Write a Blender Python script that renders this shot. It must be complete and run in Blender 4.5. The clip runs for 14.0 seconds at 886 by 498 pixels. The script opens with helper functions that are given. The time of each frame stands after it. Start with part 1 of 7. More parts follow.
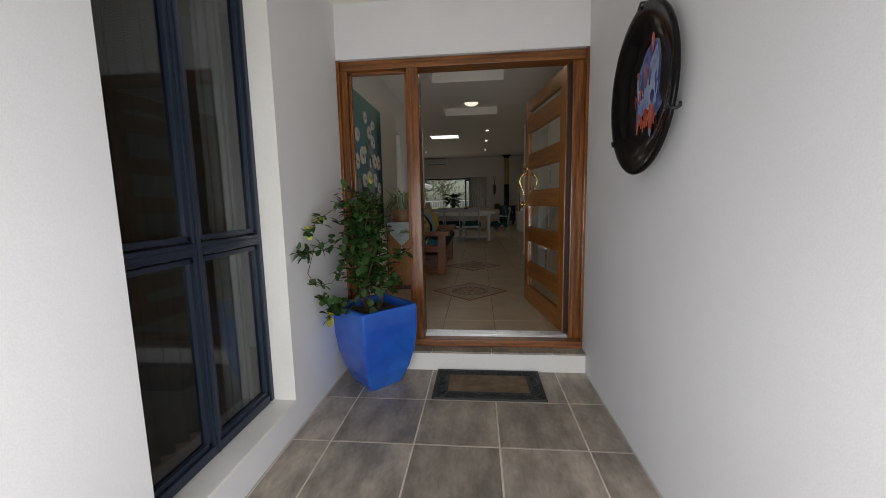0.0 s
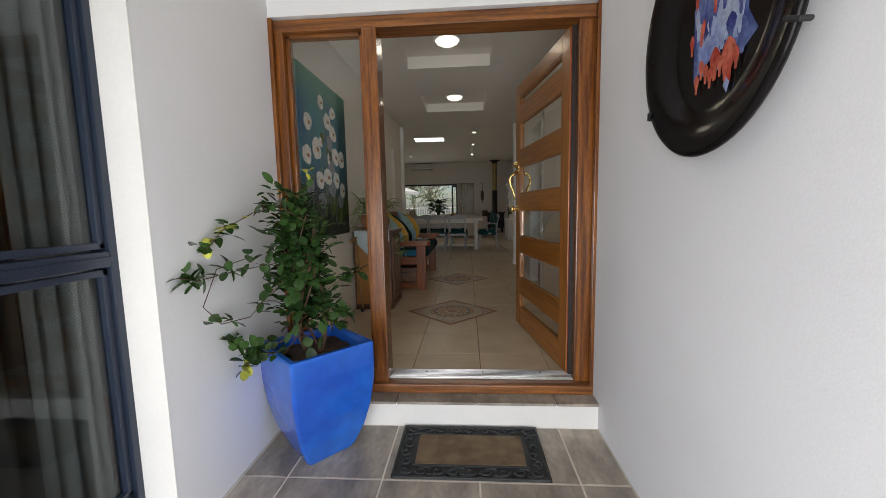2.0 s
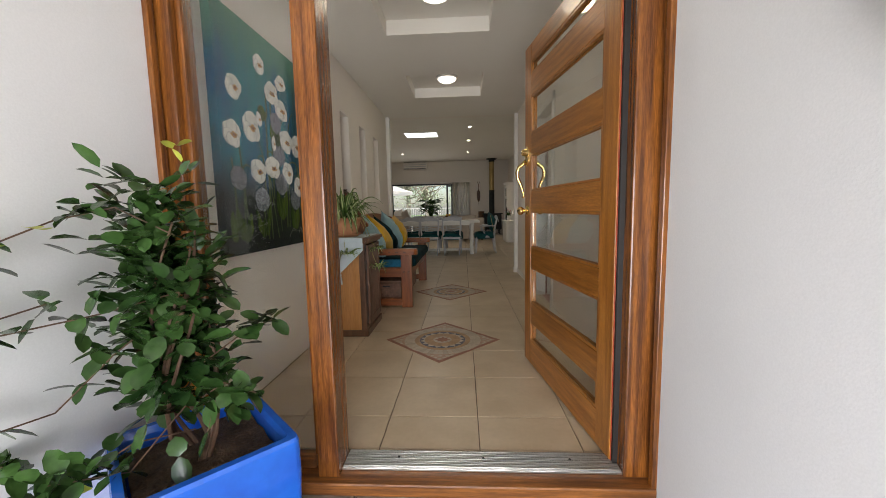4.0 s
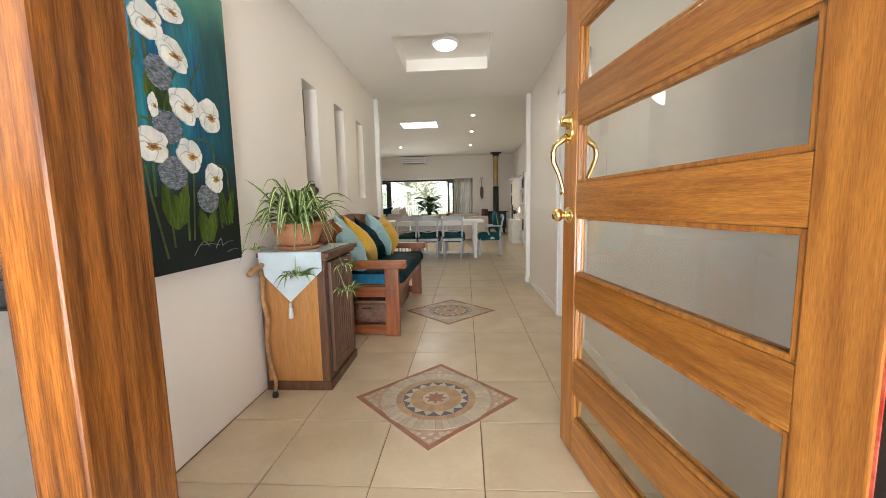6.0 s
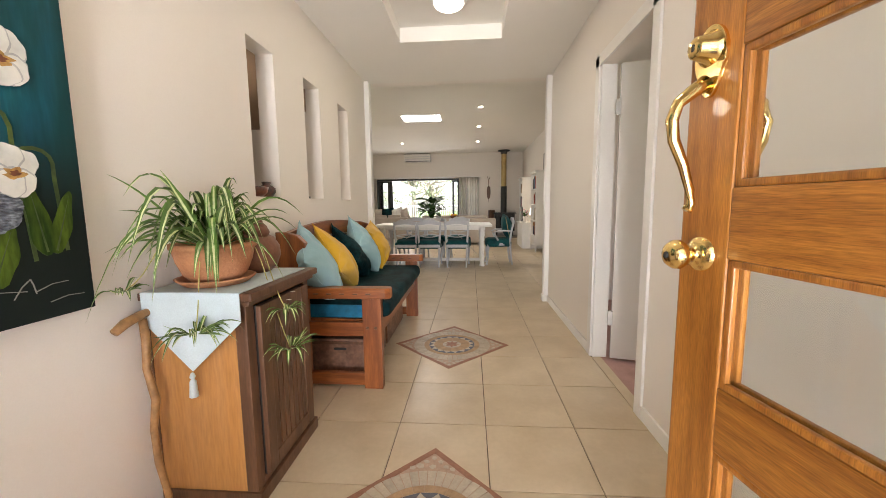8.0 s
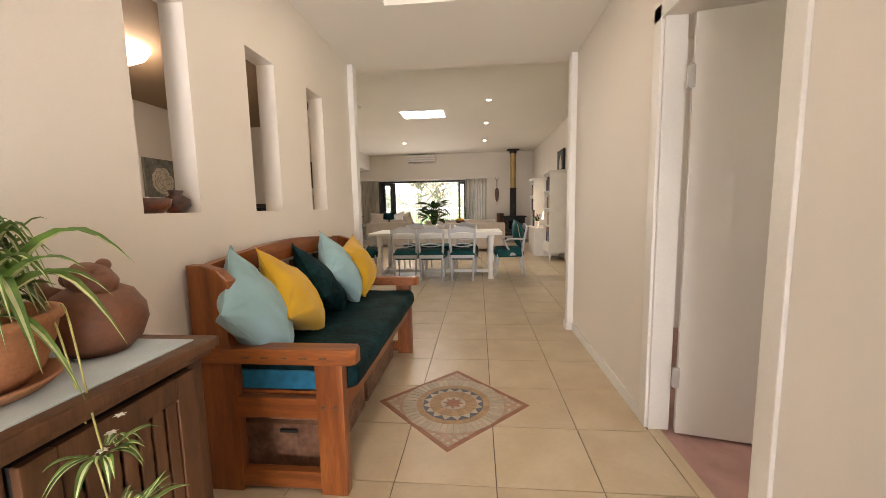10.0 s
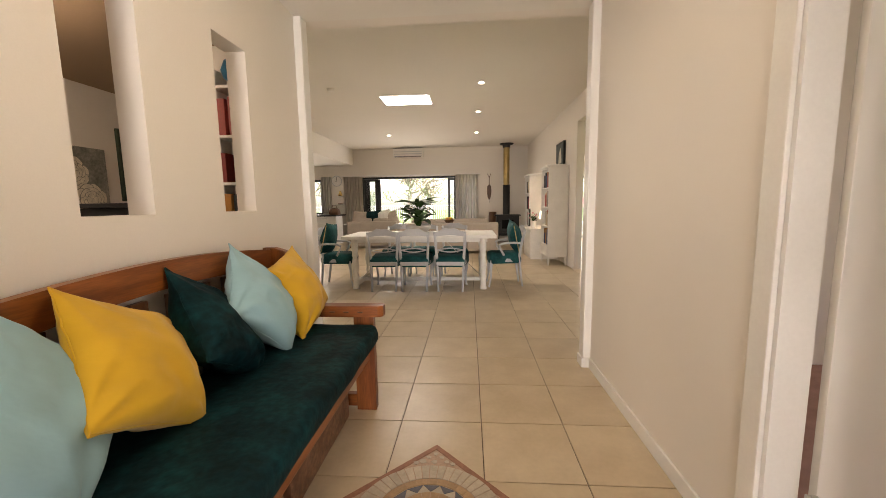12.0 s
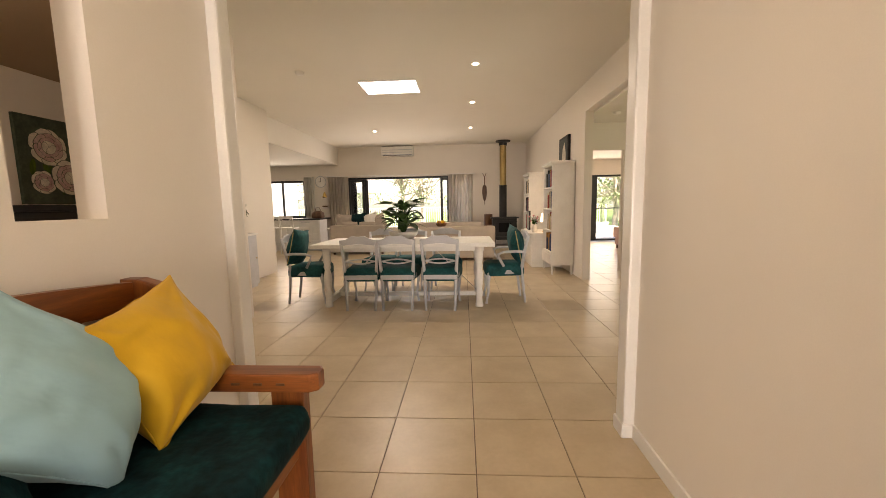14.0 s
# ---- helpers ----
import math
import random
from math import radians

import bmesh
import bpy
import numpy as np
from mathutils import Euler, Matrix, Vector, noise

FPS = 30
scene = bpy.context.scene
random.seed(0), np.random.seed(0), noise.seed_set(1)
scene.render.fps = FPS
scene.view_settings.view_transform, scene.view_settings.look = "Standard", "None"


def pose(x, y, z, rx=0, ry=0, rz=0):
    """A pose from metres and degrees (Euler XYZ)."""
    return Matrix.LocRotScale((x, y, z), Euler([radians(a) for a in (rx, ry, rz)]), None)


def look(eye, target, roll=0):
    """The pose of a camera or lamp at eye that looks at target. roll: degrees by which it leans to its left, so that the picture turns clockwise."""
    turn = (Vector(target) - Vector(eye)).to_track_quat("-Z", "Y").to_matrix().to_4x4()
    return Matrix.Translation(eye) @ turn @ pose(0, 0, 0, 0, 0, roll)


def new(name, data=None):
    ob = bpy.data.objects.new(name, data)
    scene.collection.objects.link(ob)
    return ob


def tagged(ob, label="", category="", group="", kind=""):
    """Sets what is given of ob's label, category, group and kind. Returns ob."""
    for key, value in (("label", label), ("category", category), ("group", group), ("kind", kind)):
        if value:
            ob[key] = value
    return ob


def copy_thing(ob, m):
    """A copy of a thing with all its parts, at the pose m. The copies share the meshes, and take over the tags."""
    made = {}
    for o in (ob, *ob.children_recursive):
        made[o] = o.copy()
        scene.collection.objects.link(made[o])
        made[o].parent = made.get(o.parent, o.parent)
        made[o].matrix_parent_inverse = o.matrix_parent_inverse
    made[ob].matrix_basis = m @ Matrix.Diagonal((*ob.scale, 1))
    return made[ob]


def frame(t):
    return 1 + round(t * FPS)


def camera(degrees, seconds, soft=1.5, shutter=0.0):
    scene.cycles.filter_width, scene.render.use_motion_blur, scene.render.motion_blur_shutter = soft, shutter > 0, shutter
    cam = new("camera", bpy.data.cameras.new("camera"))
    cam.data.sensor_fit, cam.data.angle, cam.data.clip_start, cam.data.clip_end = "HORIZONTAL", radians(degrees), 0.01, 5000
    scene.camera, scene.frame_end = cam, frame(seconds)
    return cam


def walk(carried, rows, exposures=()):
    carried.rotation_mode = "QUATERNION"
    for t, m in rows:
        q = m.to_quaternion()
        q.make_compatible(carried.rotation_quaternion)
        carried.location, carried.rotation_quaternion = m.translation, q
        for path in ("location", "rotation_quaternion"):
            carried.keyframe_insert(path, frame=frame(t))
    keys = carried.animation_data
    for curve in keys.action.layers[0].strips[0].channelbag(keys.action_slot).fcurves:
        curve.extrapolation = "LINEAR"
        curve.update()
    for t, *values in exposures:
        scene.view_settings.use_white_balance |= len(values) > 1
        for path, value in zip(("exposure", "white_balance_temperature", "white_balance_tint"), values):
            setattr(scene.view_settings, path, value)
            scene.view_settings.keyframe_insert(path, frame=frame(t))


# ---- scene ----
# The camera: eye, heading to the left, tilt up, lean.
cam = camera(99.5, 14.0, soft=0.6)
ROWS = [
    (0, 0.060, 0.432, 1.061, 5.51, -7.21, -1.18),
    (0.5, 0.072, 0.576, 1.045, 5.18, -6.97, -1.19),
    (1, 0.084, 0.744, 1.030, 4.70, -6.67, -1.17),
    (1.5, 0.103, 0.925, 1.031, 4.21, -6.40, -1.17),
    (2, 0.117, 1.110, 1.032, 3.80, -6.15, -1.17),
    (2.5, 0.123, 1.294, 1.021, 3.61, -5.93, -1.32),
    (3, 0.122, 1.495, 1.018, 3.48, -5.81, -1.41),
    (3.5, 0.122, 1.706, 1.031, 3.32, -5.99, -1.37),
    (4, 0.132, 1.909, 1.038, 3.18, -6.07, -1.18),
    (6.5, 0.128, 3.042, 1.075, 3.66, -6.59, -1.06),
    (7, 0.112, 3.232, 1.087, 3.69, -6.55, -0.73),
    (7.5, 0.106, 3.425, 1.095, 3.90, -6.59, -0.65),
    (8.2, 0.119, 3.745, 1.124, 4.41, -6.67, -0.68),
    (10.5, 0.123, 4.622, 1.183, 5.47, -6.41, -1.16),
    (11, 0.132, 4.844, 1.169, 5.22, -6.42, -1.05),
    (12.5, 0.131, 5.481, 1.211, 3.63, -7.07, -0.94),
    (14, 0.149, 6.104, 1.198, 3.28, -6.63, -1.12),
]
EXPOSURES = [(0.0, -1.2, 6600, 10), (1.0, -0.81, 6550, 10), (2.0, -0.41, 6500, 10), (3.0, -0.03, 6450, 10), (4.0, 0.4, 6600, 10), (5.2, 1.33, 6450, 9), (6.5, 1.83, 6350, 9), (8.0, 1.88, 6650, 13), (10.5, 1.9, 7250, 17), (12.5, 1.89, 7650, 18), (14.0, 1.92, 8150, 20)]
walk(cam, [(t, pose(x, y, z, 90 + pitch, 0, yaw) @ pose(0, 0, 0, 0, 0, lean)) for t, x, y, z, yaw, pitch, lean in ROWS], EXPOSURES)

# ---- light ----
SUN_UP, SUN_ROUND = radians(70), radians(181)  # high, over the front of the house
world = bpy.data.worlds.new("sky")
scene.world = world
world.use_nodes = True
wn = world.node_tree
sky = wn.nodes.new("ShaderNodeTexSky")
sky.sky_type, sky.sun_disc, sky.sun_elevation, sky.sun_rotation = "NISHITA", False, SUN_UP, SUN_ROUND
sky.dust_density, sky.air_density = 1.5, 1.0
wn.links.new(sky.outputs[0], wn.nodes["Background"].inputs[0])
wn.nodes["Background"].inputs[1].default_value = 0.15
sun_data = bpy.data.lights.new("sun", "SUN")
sun_data.energy, sun_data.angle, sun_data.color = 5.0, radians(1.0), (1.0, 0.95, 0.87)
sun = new("sun", sun_data)
sun.matrix_world = look(Vector((math.sin(SUN_ROUND) * math.cos(SUN_UP), math.cos(SUN_ROUND) * math.cos(SUN_UP), math.sin(SUN_UP))) * 40, (0, 0, 0))


def area_lamp(name, m, sx, sy, watts, colour):
    d = bpy.data.lights.new(name, "AREA")
    d.shape, d.size, d.size_y, d.energy, d.color = "RECTANGLE", sx, sy, watts, colour
    ob = new(name, d)
    ob.matrix_world = m
    return ob


def disc_lamp(name, place, size, watts, colour):
    d = bpy.data.lights.new(name, "AREA")
    d.shape, d.size, d.energy, d.color = "DISK", size, watts, colour
    ob = new(name, d)
    ob.location = place
    return ob


def point_lamp(name, place, watts, colour, radius=0.08):
    d = bpy.data.lights.new(name, "POINT")
    d.energy, d.color, d.shadow_soft_size = watts, colour, radius
    ob = new(name, d)
    ob.location = place
    return ob


WARM = (1.0, 0.86, 0.66)
DAY = (1.0, 0.95, 0.86)
# daylight in the openings; the side kitchen and passage ones are added, unseen
area_lamp("daylight_porch", look((-0.07, 0.12, 0.62), (-0.07, 5, 0.25)), 1.7, 1.45, 85, (0.96, 0.97, 1.0))
# Added lamp at an invented window, to brighten the room behind the study.
area_lamp("fill_side_kitchen", look((-7.5, 8.8, 1.5), (-4, 8.2, 1.2)), 1.2, 1.2, 5, (0.9, 0.97, 1.0))
area_lamp("daylight_patio_door", look((-1.75, 17.3, 1.15), (-1.75, 10, 0.9)), 2.4, 1.7, 10, DAY)
area_lamp("daylight_kitchen_window", look((-5.3, 17.3, 1.45), (-5.3, 10, 1.0)), 1.1, 1.0, 6, DAY)
area_lamp("daylight_bedroom_door", look((4.4, 17.9, 1.1), (3.6, 10, 0.8)), 2.6, 1.8, 16, DAY)
# Added lamp that lifts the dark passage; no window is known there.
area_lamp("fill_passage", look((4.85, 10.3, 1.5), (2.0, 10.8, 1.2)), 2.0, 1.1, 4.5, DAY)
area_lamp("daylight_skylight", look((-0.92, 11.9, 2.955), (-0.92, 11.9, 0)), 0.7, 0.5, 9, DAY)
area_lamp("daylight_side_window", look((4.3, 5.1, 1.4), (1.0, 5.6, 1.0)), 1.6, 1.2, 6, DAY)
# ceiling lamps that are lit
disc_lamp("hall_lamp_light", (-0.05, 4.80, 2.535), 0.2, 1.2, WARM)
disc_lamp("hall_lamp_light", (-0.04, 6.61, 2.535), 0.2, 1.5, WARM)
point_lamp("study_lamp_light", (-2.55, 7.1, 2.1), 5, WARM)


# ---- materials ----
def material(name, colour, rough=0.5, metal=0.0, vary=0.12, scale=6.0, fine=60.0, bump=0.15, depth=0.01, stretch=(1, 1, 1), second=None, coat=0.0, sheen=0.0, per_object=0.0, per_island=0.0, spec=0.5, specks=0.0):
    """Two scales of variation round a base colour; second: the colour of broad patches."""
    m = bpy.data.materials.new(name)
    m.use_nodes = True
    n, link = m.node_tree.nodes, m.node_tree.links.new
    b = n["Principled BSDF"]
    b.inputs["Roughness"].default_value, b.inputs["Metallic"].default_value = rough, metal
    b.inputs["Coat Weight"].default_value, b.inputs["Sheen Weight"].default_value = coat, sheen
    b.inputs["Specular IOR Level"].default_value = spec
    tc = n.new("ShaderNodeTexCoord")
    mp = n.new("ShaderNodeMapping")
    mp.inputs["Scale"].default_value = stretch
    link(tc.outputs["Object"], mp.inputs["Vector"])
    broad, grain = n.new("ShaderNodeTexNoise"), n.new("ShaderNodeTexNoise")
    broad.inputs["Scale"].default_value, grain.inputs["Scale"].default_value = scale, fine
    broad.inputs["Detail"].default_value, grain.inputs["Detail"].default_value = 5, 3
    vec = mp.outputs[0]
    if per_object:
        info, add = n.new("ShaderNodeObjectInfo"), n.new("ShaderNodeVectorMath")
        add.operation = "MULTIPLY_ADD"
        comb = n.new("ShaderNodeCombineXYZ")
        link(info.outputs["Random"], comb.inputs[0])
        link(info.outputs["Random"], comb.inputs[1])
        add.inputs[1].default_value = (37.0, 91.0, 13.0)
        link(comb.outputs[0], add.inputs[0])
        link(mp.outputs[0], add.inputs[2])
        vec = add.outputs[0]
    link(vec, broad.inputs["Vector"])
    link(vec, grain.inputs["Vector"])
    other = second or tuple(min(1.0, c * (1 + 2 * vary)) for c in colour)
    mix1 = n.new("ShaderNodeMix")
    mix1.data_type = "RGBA"
    mix1.inputs["A"].default_value, mix1.inputs["B"].default_value = (*colour, 1), (*other, 1)
    ramp = n.new("ShaderNodeMapRange")
    ramp.inputs["From Min"].default_value, ramp.inputs["From Max"].default_value = 0.35, 0.65
    link(broad.outputs[0], ramp.inputs[0])
    link(ramp.outputs[0], mix1.inputs["Factor"])
    hsv = n.new("ShaderNodeHueSaturation")
    rng = n.new("ShaderNodeMapRange")
    rng.inputs["From Min"].default_value, rng.inputs["From Max"].default_value = 0.25, 0.75
    rng.inputs["To Min"].default_value, rng.inputs["To Max"].default_value = 1 - vary, 1 + vary
    link(grain.outputs[0], rng.inputs[0])
    value = rng.outputs[0]
    for amount, node, out in ((per_object, "ShaderNodeObjectInfo", "Random"), (per_island, "ShaderNodeNewGeometry", "Random Per Island")):
        if amount:
            src, r2, mul = n.new(node), n.new("ShaderNodeMapRange"), n.new("ShaderNodeMath")
            r2.inputs["To Min"].default_value, r2.inputs["To Max"].default_value = 1 - amount, 1 + amount
            mul.operation = "MULTIPLY"
            link(src.outputs[out], r2.inputs[0])
            link(value, mul.inputs[0])
            link(r2.outputs[0], mul.inputs[1])
            value = mul.outputs[0]
    link(value, hsv.inputs["Value"])
    link(mix1.outputs["Result"], hsv.inputs["Color"])
    colour_out = hsv.outputs[0]
    if specks:
        # sparse small chips and marks
        vor, less, mk = n.new("ShaderNodeTexVoronoi"), n.new("ShaderNodeMapRange"), n.new("ShaderNodeMix")
        vor.inputs["Scale"].default_value = specks
        link(vec, vor.inputs["Vector"])
        less.inputs["From Min"].default_value, less.inputs["From Max"].default_value = 0.010, 0.016
        less.inputs["To Min"].default_value, less.inputs["To Max"].default_value = 0.6, 0.0
        link(vor.outputs["Distance"], less.inputs[0])
        mk.data_type = "RGBA"
        link(less.outputs[0], mk.inputs["Factor"])
        link(colour_out, mk.inputs["A"])
        mk.inputs["B"].default_value = (0.12, 0.10, 0.08, 1)
        colour_out = mk.outputs["Result"]
    link(colour_out, b.inputs["Base Color"])
    if bump:
        bp = n.new("ShaderNodeBump")
        bp.inputs["Strength"].default_value, bp.inputs["Distance"].default_value = bump, depth
        link(grain.outputs[0], bp.inputs["Height"])
        link(bp.outputs[0], b.inputs["Normal"])
    return m


def glass(name, colour=(0.93, 0.96, 0.95), rough=0.0):
    m = bpy.data.materials.new(name)
    m.use_nodes = True
    b = m.node_tree.nodes["Principled BSDF"]
    b.inputs["Base Color"].default_value = (*colour, 1)
    b.inputs["Roughness"].default_value, b.inputs["Transmission Weight"].default_value, b.inputs["IOR"].default_value = rough, 1.0, 1.45
    return m


def sheer(m, share):
    """Lets a share of the light through a cloth."""
    n, link = m.node_tree.nodes, m.node_tree.links.new
    b, out = n["Principled BSDF"], n["Material Output"]
    tr, mx = n.new("ShaderNodeBsdfTranslucent"), n.new("ShaderNodeMixShader")
    link(b.inputs["Base Color"].links[0].from_socket, tr.inputs["Color"])
    mx.inputs[0].default_value = share
    link(b.outputs[0], mx.inputs[1])
    link(tr.outputs[0], mx.inputs[2])
    link(mx.outputs[0], out.inputs["Surface"])
    return m


def glow(name, colour, strength):
    m = bpy.data.materials.new(name)
    m.use_nodes = True
    b = m.node_tree.nodes["Principled BSDF"]
    b.inputs["Base Color"].default_value = (*colour, 1)
    b.inputs["Emission Color"].default_value, b.inputs["Emission Strength"].default_value = (*colour, 1), strength
    return m


RENDER = material("painted render", (0.765, 0.762, 0.765), 0.85, vary=0.03, scale=1.2, fine=190, bump=0.12, depth=0.003, specks=2.2)
PAINT = material("cream wall paint", (0.81, 0.757, 0.69), 0.55, vary=0.015, scale=0.8, fine=220, bump=0.08, depth=0.002)
CEIL = material("ceiling paint", (0.82, 0.79, 0.73), 0.8, vary=0.015, scale=0.8, fine=200, bump=0.05, depth=0.002)
TRIM = material("white gloss trim", (0.82, 0.80, 0.76), 0.35, vary=0.02, scale=3, fine=90, bump=0.04, depth=0.002)
SLATE = material("slate floor tile", (0.195, 0.17, 0.143), 0.40, vary=0.17, scale=4.5, fine=30, bump=0.3, depth=0.004, stretch=(1.6, 0.7, 1), second=(0.40, 0.345, 0.28), per_object=0.18)
GROUT = material("pale grout", (0.62, 0.56, 0.48), 0.9, vary=0.08, scale=8, fine=120)
TILE = material("cream porcelain tile", (0.53, 0.415, 0.275), 0.34, vary=0.035, scale=4, fine=40, bump=0.04, depth=0.002, second=(0.61, 0.495, 0.345), per_object=0.04, per_island=0.02)
DGROUT = material("brown grout", (0.16, 0.118, 0.08), 0.9, vary=0.08, scale=8, fine=120)
CEDAR = material("varnished cedar", (0.225, 0.078, 0.013), 0.3, vary=0.34, scale=1.6, fine=20, bump=0.12, depth=0.002, stretch=(30, 30, 1.6), second=(0.375, 0.148, 0.026), coat=0.12, per_object=0.08)
CEDAR_X = material("varnished cedar rail", (0.225, 0.078, 0.013), 0.3, vary=0.38, scale=1.6, fine=20, bump=0.12, depth=0.002, stretch=(1.8, 30, 30), second=(0.375, 0.148, 0.026), coat=0.12, per_object=0.10)
FRAME = material("dark varnished frame timber", (0.10, 0.032, 0.008), 0.26, vary=0.4, scale=3, fine=30, bump=0.15, depth=0.002, stretch=(18, 18, 0.9), second=(0.27, 0.092, 0.016), coat=0.2)
FRAME_X = material("dark varnished frame rail", (0.11, 0.036, 0.009), 0.4, vary=0.4, scale=3, fine=30, bump=0.15, depth=0.002, stretch=(0.9, 18, 18), second=(0.29, 0.105, 0.022))
REDWOOD = material("bench redwood", (0.17, 0.045, 0.011), 0.34, vary=0.20, scale=2.2, fine=18, bump=0.1, depth=0.002, stretch=(10, 1.0, 10), second=(0.30, 0.092, 0.022), coat=0.08)
REDWOOD_X = material("bench redwood along x", (0.17, 0.045, 0.011), 0.34, vary=0.20, scale=2.2, fine=18, bump=0.1, depth=0.002, stretch=(1.0, 10, 10), second=(0.30, 0.092, 0.022), coat=0.08)
REDWOOD_Z = material("bench redwood upright", (0.17, 0.045, 0.011), 0.34, vary=0.20, scale=2.2, fine=18, bump=0.1, depth=0.002, stretch=(10, 10, 1.0), second=(0.30, 0.092, 0.022), coat=0.08)
BROWN = material("dark stained wood", (0.085, 0.036, 0.016), 0.42, vary=0.2, scale=4, fine=24, bump=0.15, depth=0.003, stretch=(7, 7, 0.9), second=(0.14, 0.062, 0.028))
ORANGE = material("honey veneer", (0.42, 0.185, 0.048), 0.38, vary=0.14, scale=3, fine=20, bump=0.06, depth=0.002, stretch=(6, 6, 0.7), second=(0.46, 0.215, 0.07))
BLUE = material("glazed cobalt ceramic", (0.012, 0.080, 0.46), 0.2, vary=0.10, scale=3, fine=18, bump=0.05, depth=0.003, second=(0.02, 0.15, 0.62), coat=0.4)
NAVY = material("navy powder coated aluminium", (0.016, 0.024, 0.043), 0.36, vary=0.05, scale=5, fine=90, bump=0.03)
CHARCOAL = material("black aluminium", (0.018, 0.019, 0.021), 0.4, vary=0.05, scale=5, fine=90, bump=0.03)
PANE = glass("window pane")
TINT = glass("tinted window pane", (0.37, 0.415, 0.405))
BRASS = material("polished brass", (0.83, 0.60, 0.24), 0.16, 1.0, vary=0.05, scale=12, fine=80, bump=0.03, depth=0.001)
STEEL = material("brushed steel", (0.55, 0.54, 0.52), 0.35, 1.0, vary=0.08, scale=12, fine=120, bump=0.05)
# The lighter second colour paints in the highlights of the crushed pile.
TEAL = material("teal velvet", (0.0008, 0.012, 0.015), 0.7, vary=0.5, scale=9, fine=34, bump=0.45, depth=0.006, second=(0.0020, 0.032, 0.038), spec=0.12)
TEALB = material("bright teal velvet", (0.004, 0.10, 0.18), 0.6, vary=0.25, scale=9, fine=30, bump=0.25, depth=0.005, sheen=0.1, spec=0.25)
CHAIRTEAL = material("teal chair velvet", (0.004, 0.052, 0.058), 0.7, vary=0.3, scale=7, fine=40, bump=0.2, depth=0.003, second=(0.010, 0.10, 0.105), spec=0.25)
AQUA = material("pale aqua linen", (0.27, 0.455, 0.50), 0.8, vary=0.035, scale=5, fine=9, bump=0.4, depth=0.014, stretch=(1, 1.7, 1), sheen=0.2)
YELLOW = material("mustard cotton", (0.62, 0.355, 0.011), 0.75, vary=0.035, scale=6, fine=9, bump=0.4, depth=0.014, stretch=(1, 1.7, 1), sheen=0.2)
WHITE = material("white painted furniture", (0.80, 0.78, 0.74), 0.45, vary=0.04, scale=5, fine=70, bump=0.06, depth=0.002)
GREY = material("pale grey painted wood", (0.50, 0.51, 0.54), 0.5, vary=0.06, scale=6, fine=60, bump=0.08, depth=0.002)
SOFA = material("taupe sofa fabric", (0.46, 0.40, 0.34), 0.9, vary=0.06, scale=5, fine=200, bump=0.2, depth=0.003)
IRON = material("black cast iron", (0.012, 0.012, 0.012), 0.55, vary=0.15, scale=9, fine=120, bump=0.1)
# Brown in place of pale plaster: weak light is put into the colour.
DARK = material("plaster darkened for shade", (0.34, 0.235, 0.15), 0.8, vary=0.03, scale=1, fine=150, bump=0.05)
CARPET = material("dusty pink carpet", (0.42, 0.25, 0.22), 0.95, vary=0.12, scale=9, fine=320, bump=0.5, depth=0.006)
GRASS = material("lawn", (0.07, 0.12, 0.03), 0.9, vary=0.3, scale=1.5, fine=30, bump=0.4, depth=0.03)
FORECOURT = material("ground toned for bounce light", (0.17, 0.15, 0.125), 0.9, vary=0.3, scale=3, fine=90, bump=0.5, depth=0.01)
PAVE = material("pale concrete paving", (0.52, 0.49, 0.45), 0.8, vary=0.1, scale=2, fine=40, bump=0.15)


# ---- mesh helpers ----
def finish(name, bm, mat, parent=None, smooth=False):
    me = bpy.data.meshes.new(name)
    bmesh.ops.recalc_face_normals(bm, faces=bm.faces)
    bm.to_mesh(me)
    bm.free()
    if smooth:
        for p in me.polygons:
            p.use_smooth = True
    for mm in mat if isinstance(mat, (list, tuple)) else (mat,):
        me.materials.append(mm)
    ob = new(name, me)
    if parent is not None:
        ob.parent = parent
    return ob


def part(name, bm, mat, parent, label="", smooth=False):
    ob = finish(name, bm, mat, parent, smooth)
    return tagged(ob, label) if label else ob


def thing(name, label, category, m=None, group="", kind=""):
    ob = new(name)
    ob.empty_display_size = 0.1
    if m is not None:
        ob.matrix_world = m
    return tagged(ob, label, category, group, kind)


def box(x0, x1, y0, y1, z0, z1, bev=0.0, bm=None, m=None):
    """A box, with chamfered edges where bev is given, added to bm."""
    b = bm or bmesh.new()
    vs = [b.verts.new((x, y, z)) for x in (x0, x1) for y in (y0, y1) for z in (z0, z1)]
    faces = [b.faces.new([vs[i] for i in f]) for f in ((0, 1, 3, 2), (4, 6, 7, 5), (0, 4, 5, 1), (2, 3, 7, 6), (0, 2, 6, 4), (1, 5, 7, 3))]
    if bev:
        edges = list({e for f in faces for e in f.edges})
        r = bmesh.ops.bevel(b, geom=edges, offset=bev, segments=2, affect="EDGES", profile=0.6)
        if m is not None:
            done = {v for f in r["faces"] for v in f.verts}
            bmesh.ops.transform(b, matrix=m, verts=list(done | {v for v in vs if v.is_valid}))
    elif m is not None:
        bmesh.ops.transform(b, matrix=m, verts=vs)
    return b


